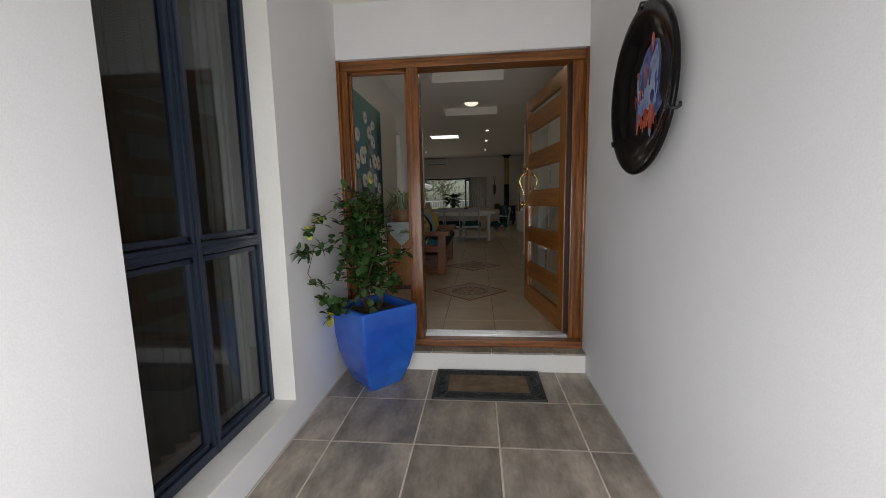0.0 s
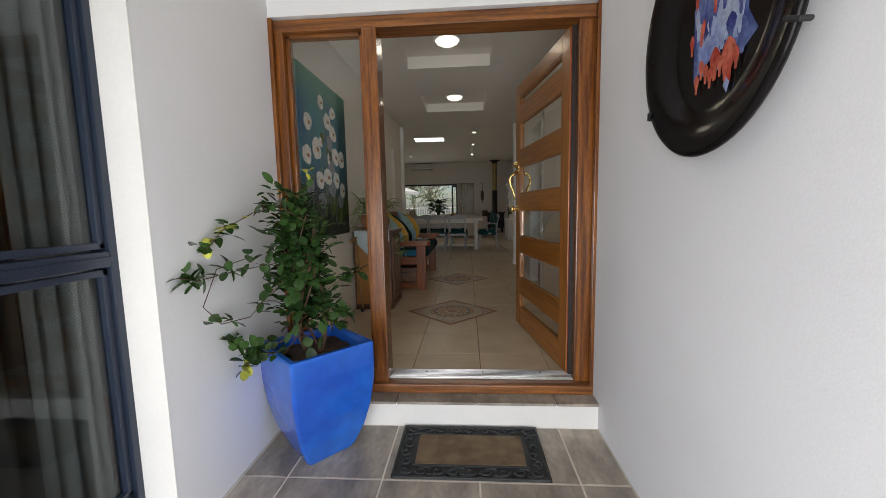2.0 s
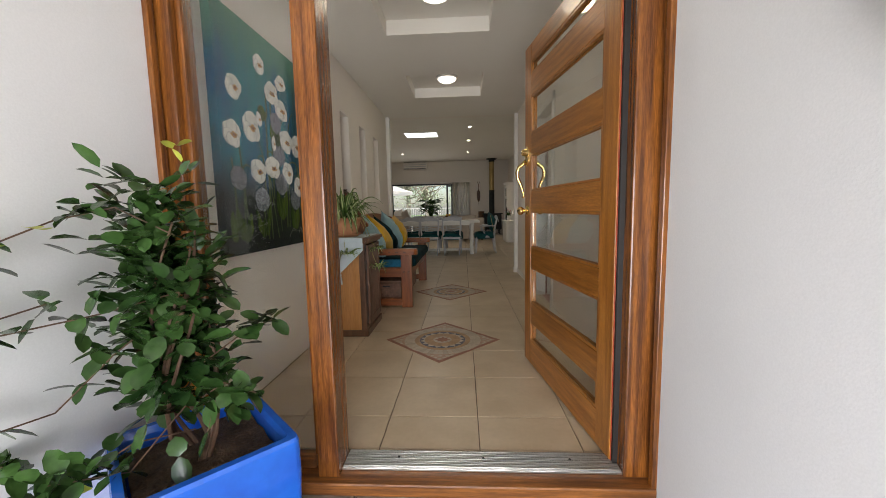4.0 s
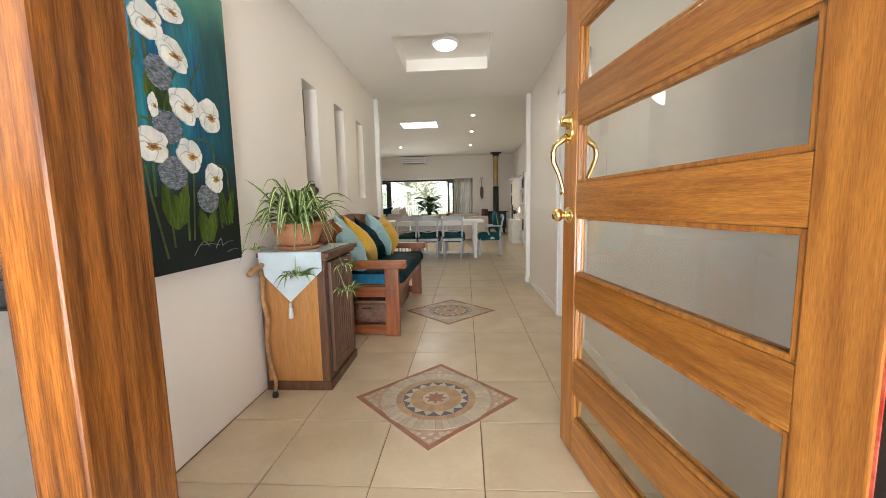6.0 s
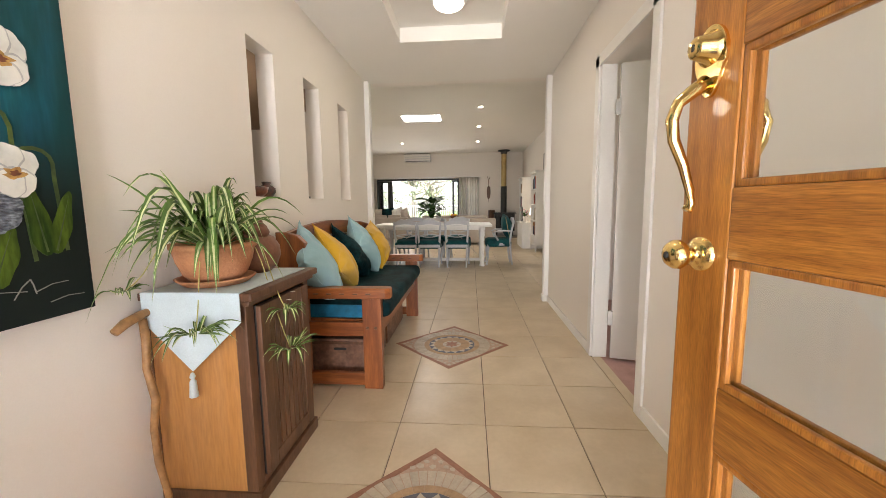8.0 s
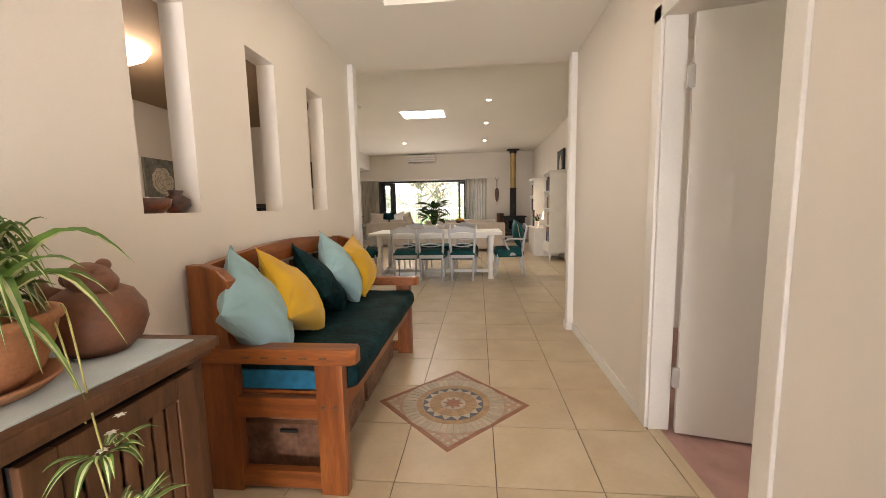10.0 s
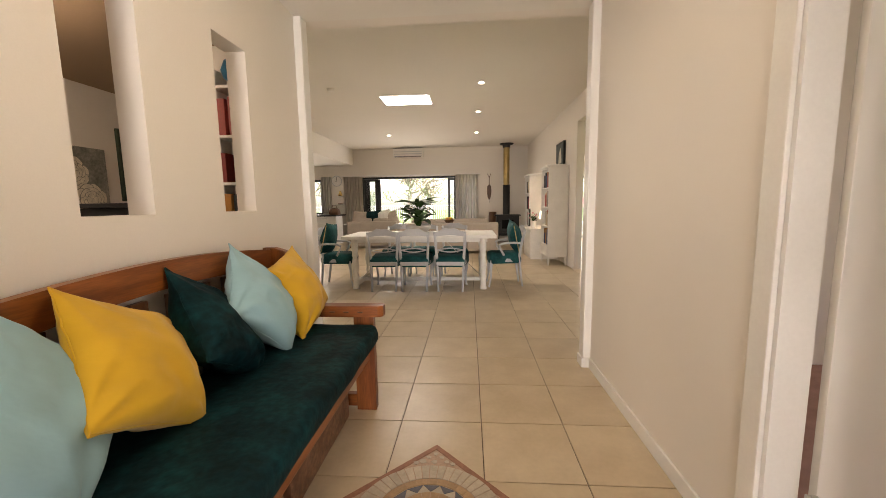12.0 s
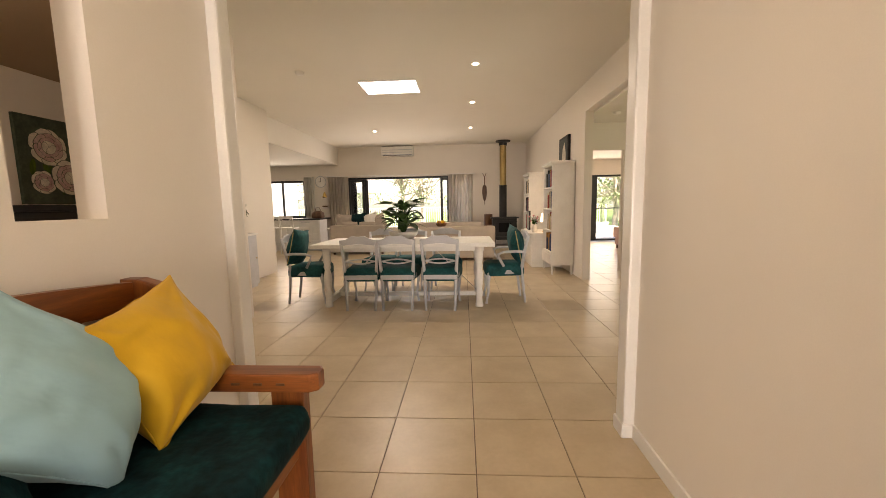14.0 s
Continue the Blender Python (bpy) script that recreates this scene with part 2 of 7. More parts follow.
def lathe(profile, segs=24, bm=None, centre=(0, 0, 0)):
    """A turned body from (radius, height) pairs."""
    b = bm or bmesh.new()
    cx, cy, cz = centre
    rings = []
    for r, z in profile:
        if r < 1e-5:
            rings.append([b.verts.new((cx, cy, cz + z))])
        else:
            rings.append([b.verts.new((cx + r * math.cos(2 * math.pi * k / segs), cy + r * math.sin(2 * math.pi * k / segs), cz + z)) for k in range(segs)])
    for p, q in zip(rings, rings[1:]):
        for k in range(segs):
            a, c = (k + 1) % segs, k
            if len(p) == 1 and len(q) > 1:
                b.faces.new((p[0], q[c], q[a]))
            elif len(q) == 1 and len(p) > 1:
                b.faces.new((p[c], p[a], q[0]))
            elif len(p) > 1:
                b.faces.new((p[c], p[a], q[a], q[c]))
    return b


def tube(points, radius, segs=8, bm=None, taper=None):
    """A round bar along points; taper: a radius for each point."""
    b = bm or bmesh.new()
    pts = [Vector(p) for p in points]
    rings = []
    up = Vector((0.31, 0.17, 0.93))
    for i, p in enumerate(pts):
        d = (pts[min(i + 1, len(pts) - 1)] - pts[max(i - 1, 0)]).normalized()
        side = d.cross(up)
        if side.length < 0.1:
            side = d.cross(Vector((1, 0, 0)))
        side.normalize()
        nrm = side.cross(d)
        r = taper[i] if taper else radius
        rings.append([b.verts.new(p + r * (math.cos(2 * math.pi * k / segs) * side + math.sin(2 * math.pi * k / segs) * nrm)) for k in range(segs)])
    for p, q in zip(rings, rings[1:]):
        for k in range(segs):
            b.faces.new((p[k], p[(k + 1) % segs], q[(k + 1) % segs], q[k]))
    b.faces.new(rings[0])
    b.faces.new(rings[-1][::-1])
    return b


def prism(outline, d0, d1, bm=None, m=None, bev=0.0):
    """An outline in x, y drawn out along z from d0 to d1."""
    b = bm or bmesh.new()
    lo, hi = [b.verts.new((x, y, d0)) for x, y in outline], [b.verts.new((x, y, d1)) for x, y in outline]
    fs = [b.faces.new(lo[::-1]), b.faces.new(hi)]
    n = len(outline)
    for k in range(n):
        fs.append(b.faces.new((lo[k], lo[(k + 1) % n], hi[(k + 1) % n], hi[k])))
    vs = set(lo + hi)
    if bev:
        r = bmesh.ops.bevel(b, geom=list(set(fs[0].edges) | set(fs[1].edges)), offset=bev, segments=2, affect="EDGES", profile=0.6)
        vs = {v for v in vs if v.is_valid} | {v for f in r["faces"] for v in f.verts}
    if m is not None:
        bmesh.ops.transform(b, matrix=m, verts=list(vs))
    return b


def cells(xs, ys, zs, holes):
    """A block on a grid of planes with box-shaped holes cut through it; only its outer faces are made."""
    b = bmesh.new()
    full = {}
    for i in range(len(xs) - 1):
        for j in range(len(ys) - 1):
            for k in range(len(zs) - 1):
                c = ((xs[i] + xs[i + 1]) / 2, (ys[j] + ys[j + 1]) / 2, (zs[k] + zs[k + 1]) / 2)
                full[i, j, k] = not any(all(h[2 * a] < c[a] < h[2 * a + 1] for a in range(3)) for h in holes)
    made = {}

    def v(i, j, k):
        if (i, j, k) not in made:
            made[i, j, k] = b.verts.new((xs[i], ys[j], zs[k]))
        return made[i, j, k]

    for (i, j, k), on in full.items():
        if not on:
            continue
        for d, quad in (((-1, 0, 0), ((0, 0, 0), (0, 0, 1), (0, 1, 1), (0, 1, 0))), ((1, 0, 0), ((1, 0, 0), (1, 1, 0), (1, 1, 1), (1, 0, 1))),
                        ((0, -1, 0), ((0, 0, 0), (1, 0, 0), (1, 0, 1), (0, 0, 1))), ((0, 1, 0), ((0, 1, 0), (0, 1, 1), (1, 1, 1), (1, 1, 0))),
                        ((0, 0, -1), ((0, 0, 0), (0, 1, 0), (1, 1, 0), (1, 0, 0))), ((0, 0, 1), ((0, 0, 1), (1, 0, 1), (1, 1, 1), (0, 1, 1)))):
            if not full.get((i + d[0], j + d[1], k + d[2]), False):
                b.faces.new([v(i + q[0], j + q[1], k + q[2]) for q in quad])
    return b


def slab(name, x0, x1, y0, y1, z0, z1, mat, holes=(), label="", category="wall"):
    xs = sorted({x0, x1, *(h for q in holes for h in q[0:2] if x0 < h < x1)})
    ys = sorted({y0, y1, *(h for q in holes for h in q[2:4] if y0 < h < y1)})
    zs = sorted({z0, z1, *(h for q in holes for h in q[4:6] if z0 < h < z1)})
    ob = finish(name, cells(xs, ys, zs, holes), mat)
    return tagged(ob, label, category, kind="structure")


# ---- structure ----
HALL_L, HALL_R, FRONT0, FRONT1, OPEN_Y = -1.07, 1.0, 3.24, 3.42, 7.95
STEP = -0.21
CEIL1, CEIL2 = 2.5, 2.97
FAR = 17.45

slab("ground", -60, 60, -40, 90, -0.60, -0.27, GRASS, label="open lawn and garden ground round the house", category="ground")
slab("porch_floor", -0.97, 0.83, 0.4, 3.14, -0.30, STEP - 0.003, GROUT, label="pale grout bed under the slate porch tiles", category="floor")
slab("floor", -7.6, 6.2, 3.43, FAR + 0.1, -0.20, -0.006, DGROUT, [(1.06, 6.3, 3.4, 8.05, -1, 1)], "brown grout bed under cream porcelain tiles", "floor")
slab("floor_bedroom", 1.06, 4.4, 3.43, 8.05, -0.2, -0.003, CARPET, label="dusty pink carpet of the bedroom", category="carpet")
# porch
slab("wall_porch_left", -1.17, -0.97, 0.95, FRONT0, STEP, 2.48, RENDER, [(-2, 0, 1.42, 2.33, -0.03, 2.16)], "off-white rendered porch wall with window opening")
slab("wall_porch_right", 0.83, 1.05, 0.95, FRONT0, STEP, 2.48, RENDER, label="off-white rendered porch wall")
# The unseen overhang is drawn out to shade the wall above the door.
slab("soffit", -6, 6, -0.6, FRONT0, 2.48, 2.56, CEIL, label="flat cream porch soffit", category="ceiling")
slab("wall_front", -7.6, 4.5, FRONT0, FRONT1, -0.25, 3.0, RENDER, [(-0.975, 0.835, 3, 4, -0.15, 2.10)], "rendered front wall above the entrance")
# hall
NICHES = [(5.67, 5.95), (6.36, 6.64), (7.06, 7.33)]
slab("wall_hall_left", -1.18, HALL_L, FRONT1, 8.09, 0, CEIL1, PAINT, [(-2, 0, a, b, 1.175, 2.03) for a, b in NICHES], "cream hall wall with three tall open niches")
slab("wall_hall_right", HALL_R, 1.10, FRONT1, 8.05, 0, CEIL1, PAINT, [(0, 2, 5.63, 6.38, -1, 2.04)], "cream hall wall with a bedroom doorway")
COFFERS = [(-0.49, 0.37, 4.36, 5.21), (-0.48, 0.38, 6.17, 7.01)]
slab("ceiling_hall", -1.18, 1.10, FRONT1, 8.05, CEIL1, 2.78, CEIL, [(c[0], c[1], c[2], c[3], 2, 2.62) for c in COFFERS], "pale hall ceiling with two square recessed coffers", "ceiling")
# great room
slab("ceiling", -3.8, 2.1, 8.17, FAR, CEIL2, 3.12, CEIL, [(-1.33, -0.52, 11.62, 12.2, 2, 4)], "flat pale ceiling of the living room", "ceiling")
slab("wall_above_hall", -2.2, 5.0, 8.05, 8.17, CEIL1, 3.12, PAINT, label="cream wall above the hall opening")
slab("wall_far", -7.6, 2.5, FAR, FAR + 0.22, 0, 3.12, PAINT, [(-3.36, 0.40, 17, 18, -1, 2.08), (-5.92, -4.70, 17, 18, 0.9, 2.03)], "cream end wall with wide patio opening and kitchen window")
slab("wall_living_right", 1.98, 2.10, 12.0, FAR, 0, CEIL2, PAINT, label="cream living room wall behind the bookcases")
slab("wall_lintel_right", 1.98, 2.10, 8.17, 12.0, 2.55, 3.12, PAINT, label="cream lintel above the wide side opening")
slab("ceiling_passage", 2.10, 5.0, 8.17, 12.85, 2.52, 2.62, CEIL, label="lower passage ceiling", category="ceiling")
slab("wall_passage_far", 2.10, 5.0, 12.72, 12.84, 0, 2.52, PAINT, [(2.12, 2.86, 12, 13, -1, 2.07)], "cream passage wall with an open doorway")
# The opening is made up, out of view, for the lamp that fills the passage.
slab("wall_passage_right", 4.9, 5.02, 8.05, 12.72, 0, 2.52, PAINT, [(4, 6, 9.2, 11.4, 0.9, 2.1)], label="plain passage wall")
slab("wall_hall_return", 1.10, 5.0, 8.05, 8.17, 0, 2.5, PAINT, label="plain cream return wall")
slab("wall_bedroom_left", 2.10, 2.16, 12.84, 18.1, 0, 2.5, PAINT, label="plain bedroom wall")
slab("wall_bedroom_right", 6.1, 6.2, 12.84, 18.1, 0, 2.5, PAINT, label="plain bedroom wall")
slab("ceiling_bedroom", 2.10, 6.2, 12.84, 18.3, 2.5, 2.6, CEIL, label="plain bedroom ceiling", category="ceiling")
slab("wall_bedroom_far", 2.16, 6.2, 18.1, 18.28, 0, 2.5, PAINT, [(3.1, 5.6, 18, 19, -1, 2.04)], "cream bedroom wall with sliding door opening")
slab("wall_partition", -3.85, -3.65, FRONT1, 10.05, 0, CEIL2, PAINT, [(-4, -3, 7.35, 8.02, -1, 1.93)], label="cream partition beside the kitchen")
slab("wall_kitchen_nib", -3.60, -3.42, 10.05, 12.99, 0, CEIL2, PAINT, label="cream wall nib beside the kitchen")
slab("ceiling_kitchen", -7.6, -3.61, 10.06, FAR, 2.47, 3.12, CEIL, label="lower kitchen ceiling with bulkhead", category="ceiling")
# The hole in this wall is an unseen window, added for the fill lamp.
slab("wall_kitchen_left", -7.7, -7.6, 3.24, FAR + 0.22, 0, 3.12, PAINT, [(-8, -7, 8.2, 9.4, 0.9, 2.1)], label="plain kitchen wall")
# rooms beside the hall
slab("wall_study_far", -1.76, -1.18, 8.172, 8.25, 0, 2.5, PAINT, label="cream study wall")
slab("wall_study_step", -1.84, -1.76, 8.172, 8.9, 0, 2.97, PAINT, label="cream study wall")
slab("wall_study_return", -2.2, -1.76, 8.9, 8.98, 0, 2.97, PAINT, label="cream study wall")
# The study ceilings are coloured brown for the dim light on them.
slab("ceiling_study_step", -2.28, -1.84, 8.172, 8.9, 2.42, 2.5, DARK, label="study ceiling with its dim light put into the brown", category="ceiling")
slab("wall_study_right", -2.28, -2.2, 8.9, 9.95, 0, 2.97, PAINT, label="cream study wall")
slab("wall_study_end", -3.65, -2.2, 9.95, 10.05, 0, 2.97, PAINT, label="cream study end wall")
slab("ceiling_study_end", -3.65, -2.28, 8.17, 9.95, 2.42, 2.5, DARK, label="study ceiling with its dim light put into the brown", category="ceiling")
slab("ceiling_study", -3.65, -1.18, FRONT1, 8.17, 2.42, 2.5, DARK, label="study ceiling with its dim light put into the brown", category="ceiling")
slab("wall_room_right", 4.4, 4.5, FRONT1, 8.05, 0, 2.6, PAINT, [(4, 5, 4.3, 5.9, 0.8, 2.0)], label="plain bedroom wall")
slab("ceiling_room_right", 1.10, 4.5, FRONT1, 8.05, 2.6, 2.7, CEIL, label="plain bedroom ceiling", category="ceiling")
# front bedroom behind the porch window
# The brown of wall and ceiling stands in for this room's lack of light.
slab("wall_window_room", -5.0, -4.9, 1.13, 3.24, -0.2, 2.6, DARK, label="bedroom wall coloured brown to read as dim")
slab("wall_house_front_left", -5.0, -1.17, 0.95, 1.13, -0.27, 2.48, RENDER, label="rendered house front beside the porch")
slab("wall_house_front_right", 1.05, 5.0, 0.95, 1.13, -0.27, 2.48, RENDER, label="rendered house front beside the porch")
slab("ceiling_window_room", -5.0, -1.17, 1.13, 3.24, 2.56, 2.66, DARK, label="bedroom ceiling coloured brown to read as dim", category="ceiling")
slab("floor_window_room", -5.0, -1.17, 1.13, 3.24, -0.27, -0.1, CARPET, label="dim bedroom carpet", category="carpet")
slab("roof", -8.0, 6.5, 3.3, 18.6, 3.14, 3.24, CHARCOAL, [(-1.33, -0.52, 11.62, 12.2, 2, 4)], "flat sheet roof over the house", "roof")
slab("patio", -10, 8, FAR + 0.22, 27, -0.28, -0.03, PAVE, label="pale paved patio behind the house", category="patio")
# Unseen ground, kept dark so that less sun bounces up into the porch.
slab("path", -14, 14, -16, 0.62, -0.29, -0.245, FORECOURT, label="unseen forecourt ground, toned to limit bounce into the porch", category="path")

# ---- porch and entrance ----
RUBBER = material("black moulded rubber", (0.022, 0.024, 0.024), 0.55, vary=0.15, scale=9, fine=90, bump=0.1)
COIR = material("worn coir", (0.21, 0.145, 0.08), 0.95, vary=0.3, scale=14, fine=260, bump=0.7, depth=0.006, second=(0.13, 0.085, 0.045))
SOIL = material("dry potting soil", (0.055, 0.033, 0.018), 0.95, vary=0.35, scale=22, fine=120, bump=0.8, depth=0.015)
LEAF = material("glossy jasmine leaf", (0.019, 0.050, 0.013), 0.24, vary=0.2, scale=5, fine=40, bump=0.05, per_island=0.4, second=(0.050, 0.105, 0.026))
YLEAF = material("yellowing leaf", (0.33, 0.34, 0.045), 0.5, vary=0.2, scale=8, fine=40, bump=0.05, per_island=0.3)
TWIG = material("brown vine stem", (0.075, 0.038, 0.02), 0.7, vary=0.2, scale=9, fine=60)
LACQ = material("black glazed ceramic", (0.008, 0.007, 0.007), 0.16, vary=0.1, scale=5, fine=40, bump=0.03, spec=0.12)
INK = material("indigo glaze", (0.025, 0.035, 0.17), 0.2, vary=0.3, scale=9, fine=60, bump=0.03, second=(0.16, 0.22, 0.42))
SMOKE = material("pale blue glaze", (0.34, 0.40, 0.52), 0.2, vary=0.25, scale=9, fine=60, bump=0.03, second=(0.16, 0.2, 0.42))
RED = material("red glaze", (0.34, 0.035, 0.02), 0.25, vary=0.3, scale=16, fine=70, bump=0.04, second=(0.5, 0.13, 0.08))
CURTAIN = material("grey sheer curtain", (0.17, 0.165, 0.155), 0.9, vary=0.08, scale=3, fine=160, bump=0.1)
SHEERW = material("white voile", (0.36, 0.36, 0.35), 0.9, vary=0.05, scale=3, fine=160, bump=0.1)
BLACKWOOD = material("shadow line rubber seal", (0.012, 0.010, 0.009), 0.6, vary=0.1, scale=5, fine=80)


def arc(cx, cy, r, a0, a1, n):
    return [(cx + r * math.cos(a0 + (a1 - a0) * k / n), cy + r * math.sin(a0 + (a1 - a0) * k / n)) for k in range(n + 1)]


# step up to the door: white riser and a tiled tread
slab("step_riser", -0.97, 0.83, 3.14, FRONT0, -0.30, -0.075, TRIM, label="white painted riser of the entrance step", category="step")
for k, (a, b) in enumerate(((-0.97, -0.755), (-0.747, -0.305), (-0.297, 0.145), (0.153, 0.595), (0.603, 0.83))):
    tagged(finish("step_tile", box(a, b, 3.12, 3.30, -0.073, -0.058, 0.003), SLATE), "grey slate tile on the entrance step", "tile", "entrance step tiles", "structure")

# timber frame with side light
door_frame = thing("door_frame", "varnished reddish cedar entrance frame with narrow glazed sidelight", "door frame", kind="structure")
part("jamb", box(-0.97, -0.905, 3.27, 3.40, -0.055, 2.09, 0.006), FRAME, door_frame)
part("jamb", box(0.735, 0.83, 3.29, 3.40, -0.055, 2.09, 0.006), FRAME, door_frame)
part("mullion", box(-0.455, -0.372, 3.26, 3.40, -0.04, 2.03, 0.006), FRAME, door_frame)
part("head", box(-0.97, 0.83, 3.265, 3.405, 2.03, 2.095, 0.006), FRAME_X, door_frame)
part("sill", box(-0.97, 0.83, 3.225, 3.42, -0.058, -0.005, 0.008), FRAME_X, door_frame, "weathered cedar sill")
for x in (-0.893, -0.467):
    part("bead", box(x - 0.012, x + 0.012, 3.30, 3.34, 0.06, 2.01, 0.008), FRAME, door_frame)
part("bead", box(-0.881, -0.479, 3.30, 3.34, 0.0, 0.06, 0.008), FRAME_X, door_frame)
part("bead", box(-0.881, -0.479, 3.30, 3.34, 2.008, 2.03, 0.006), FRAME_X, door_frame)
part("weather_seal", box(0.715, 0.735, 3.35, 3.375, 0.0, 2.03), BLACKWOOD, door_frame, "black rubber door seal")
part("edge_strip", box(0.812, 0.834, 3.232, 3.262, -0.055, 2.095, 0.004), FRAME, door_frame)
part("edge_strip", box(-0.972, -0.95, 3.232, 3.262, -0.055, 2.095, 0.004), FRAME, door_frame)
pane = part("pane", box(-0.90, -0.46, 3.315, 3.321, 0.03, 2.02), PANE, door_frame, "clear sidelight glass")
pane.visible_shadow = False
track = thing("door_track", "ribbed aluminium threshold track under the front door", "threshold", kind="structure")
b = box(-0.372, 0.735, 3.30, 3.415, -0.004, 0.006, 0.002)
for k in range(7):
    box(-0.368, 0.731, 3.306 + k * 0.0155, 3.3125 + k * 0.0155, 0.006, 0.014, 0.0015, b)
part("rail", b, STEEL, track)
for x in (-0.15, 0.2, 0.55):
    part("screw", lathe([(0.0, 0.018), (0.005, 0.0165), (0.006, 0.012)], 10, centre=(x, 3.36, 0)), IRON, track)

# front door leaf, opened inwards: x from the hinge, y out of its outer face
LEAF_W, DOOR_T = 1.095, 0.042
front_door = thing("front_door", "open varnished cedar front door with six horizontal glass panes", "door", pose(0.728, 3.37, 0.012, 0, 0, 98.6))
STILE = 0.115
part("stile", box(0, STILE, -DOOR_T / 2, DOOR_T / 2, 0, 2.02, 0.004), CEDAR, front_door)
part("stile", box(LEAF_W - STILE, LEAF_W, -DOOR_T / 2, DOOR_T / 2, 0, 2.02, 0.004), CEDAR, front_door)
RAILS = [(0.0, 0.155)] + [(z - 0.062, z + 0.062) for z in (0.345, 0.705, 1.065, 1.42, 1.775)] + [(1.915, 2.02)]
for z0, z1 in RAILS:
    part("rail", box(STILE, LEAF_W - STILE, -DOOR_T / 2 + 0.001, DOOR_T / 2 - 0.001, z0, z1, 0.003), CEDAR_X, front_door)
for (za, z0), (z1, zb) in zip(RAILS, RAILS[1:]):
    b = bmesh.new()
    for s in (-1, 1):
        for q in ((STILE, LEAF_W - STILE, z0, z0 + 0.014), (STILE, LEAF_W - STILE, z1 - 0.014, z1), (STILE, STILE + 0.014, z0, z1), (LEAF_W - STILE - 0.014, LEAF_W - STILE, z0, z1)):
            box(q[0], q[1], s * 0.012 - 0.006, s * 0.012 + 0.006, q[2], q[3], 0.004, b)
    part("glazing_bead", b, CEDAR, front_door)
    pn = part("pane", box(STILE + 0.004, LEAF_W - STILE - 0.004, -0.003, 0.003, z0 + 0.004, z1 - 0.004), PANE, front_door, "clear glass pane")
    pn.visible_shadow = False
# brass entrance set on both faces
HX = LEAF_W - 0.055
for s in (1, -1):
    f = s * DOOR_T / 2
    handle = part("handle", tube([(HX, f + s * 0.012, 1.315), (HX, f + s * 0.03, 1.305), (HX, f + s * 0.062, 1.28), (HX, f + s * 0.072, 1.25), (HX, f + s * 0.066, 1.215), (HX, f + s * 0.045, 1.17), (HX, f + s * 0.03, 1.125), (HX, f + s * 0.026, 1.10), (HX, f + s * 0.033, 1.088)], 0.01, 10, taper=[0.016, 0.013, 0.0105, 0.011, 0.0105, 0.009, 0.008, 0.008, 0.009]), BRASS, front_door, "polished brass swan-neck pull", True)
    out = [(0.036 * math.cos(a) * (0.8 if math.sin(a) < -0.3 else 1), 1.365 + (0.075 if math.sin(a) < 0 else 0.05) * math.sin(a)) for a in [2 * math.pi * k / 28 for k in range(28)]]
    part("backplate", prism([(x + HX, z) for x, z in out], 0.0, 0.008, None, Matrix(((1, 0, 0, 0), (0, 0, s, f), (0, 1, 0, 0), (0, 0, 0, 1))), 0.002), BRASS, front_door, "oval brass lock plate")
    turn = Matrix.Translation((HX, f, 1.375)) @ Matrix.Rotation(-s * math.pi / 2, 4, "X")
    b = lathe([(0.0, 0.040), (0.014, 0.040), (0.019, 0.036), (0.024, 0.012), (0.031, 0.008), (0.031, 0.0)], 24)
    bmesh.ops.transform(b, matrix=turn, verts=b.verts)
    lock = part("deadlock", b, BRASS, front_door, "round brass deadlock", True)
    b = box(-0.0025, 0.0025, -0.006, 0.006, 0.0395, 0.0415)
    bmesh.ops.transform(b, matrix=turn, verts=b.verts)
    part("keyhole", b, IRON, lock)
    turn = Matrix.Translation((HX, f, 1.005)) @ Matrix.Rotation(-s * math.pi / 2, 4, "X")
    b = lathe([(0.0, 0.068), (0.010, 0.068), (0.020, 0.064), (0.027, 0.054), (0.028, 0.045), (0.022, 0.034), (0.013, 0.026), (0.012, 0.016), (0.022, 0.011), (0.031, 0.007), (0.034, 0.0)], 28)
    bmesh.ops.transform(b, matrix=turn, verts=b.verts)
    knob = part("knob", b, BRASS, front_door, "polished brass door knob", True)
    b = lathe([(0.0, 0.0695), (0.006, 0.0695), (0.007, 0.067)], 14)
    bmesh.ops.transform(b, matrix=turn, verts=b.verts)
    part("key_cylinder", b, IRON, knob)
for z in (0.25, 1.05, 1.8):
    part("hinge", tube([(-0.004, -0.028, z - 0.05), (-0.004, -0.028, z + 0.05)], 0.008, 10), STEEL, front_door, "steel butt hinge")
part("edge_seal", box(-0.004, 0.0, -0.016, 0.016, 0.0, 2.02), RED, front_door, "reddish painted hinge edge")

# porch window with navy frames, set back in its opening
window_1 = thing("window_1", "navy aluminium framed porch window with four dark panes", "window", kind="structure")
WX = -1.13
y0, y1, ym, zb, zt, zm = 1.42, 2.33, 1.875, -0.025, 2.155, 0.885
for a, c in ((y0, y0 + 0.03), (y1 - 0.03, y1)):
    part("frame_stile", box(WX - 0.035, WX + 0.035, a, c, zb, zt, 0.004), NAVY, window_1)
part("mullion", box(WX - 0.035, WX + 0.03, ym - 0.022, ym + 0.022, zb, zt, 0.004), NAVY, window_1)
part("mullion_rib", box(WX + 0.03, WX + 0.038, ym - 0.008, ym + 0.008, zb, zt, 0.003), NAVY, window_1)
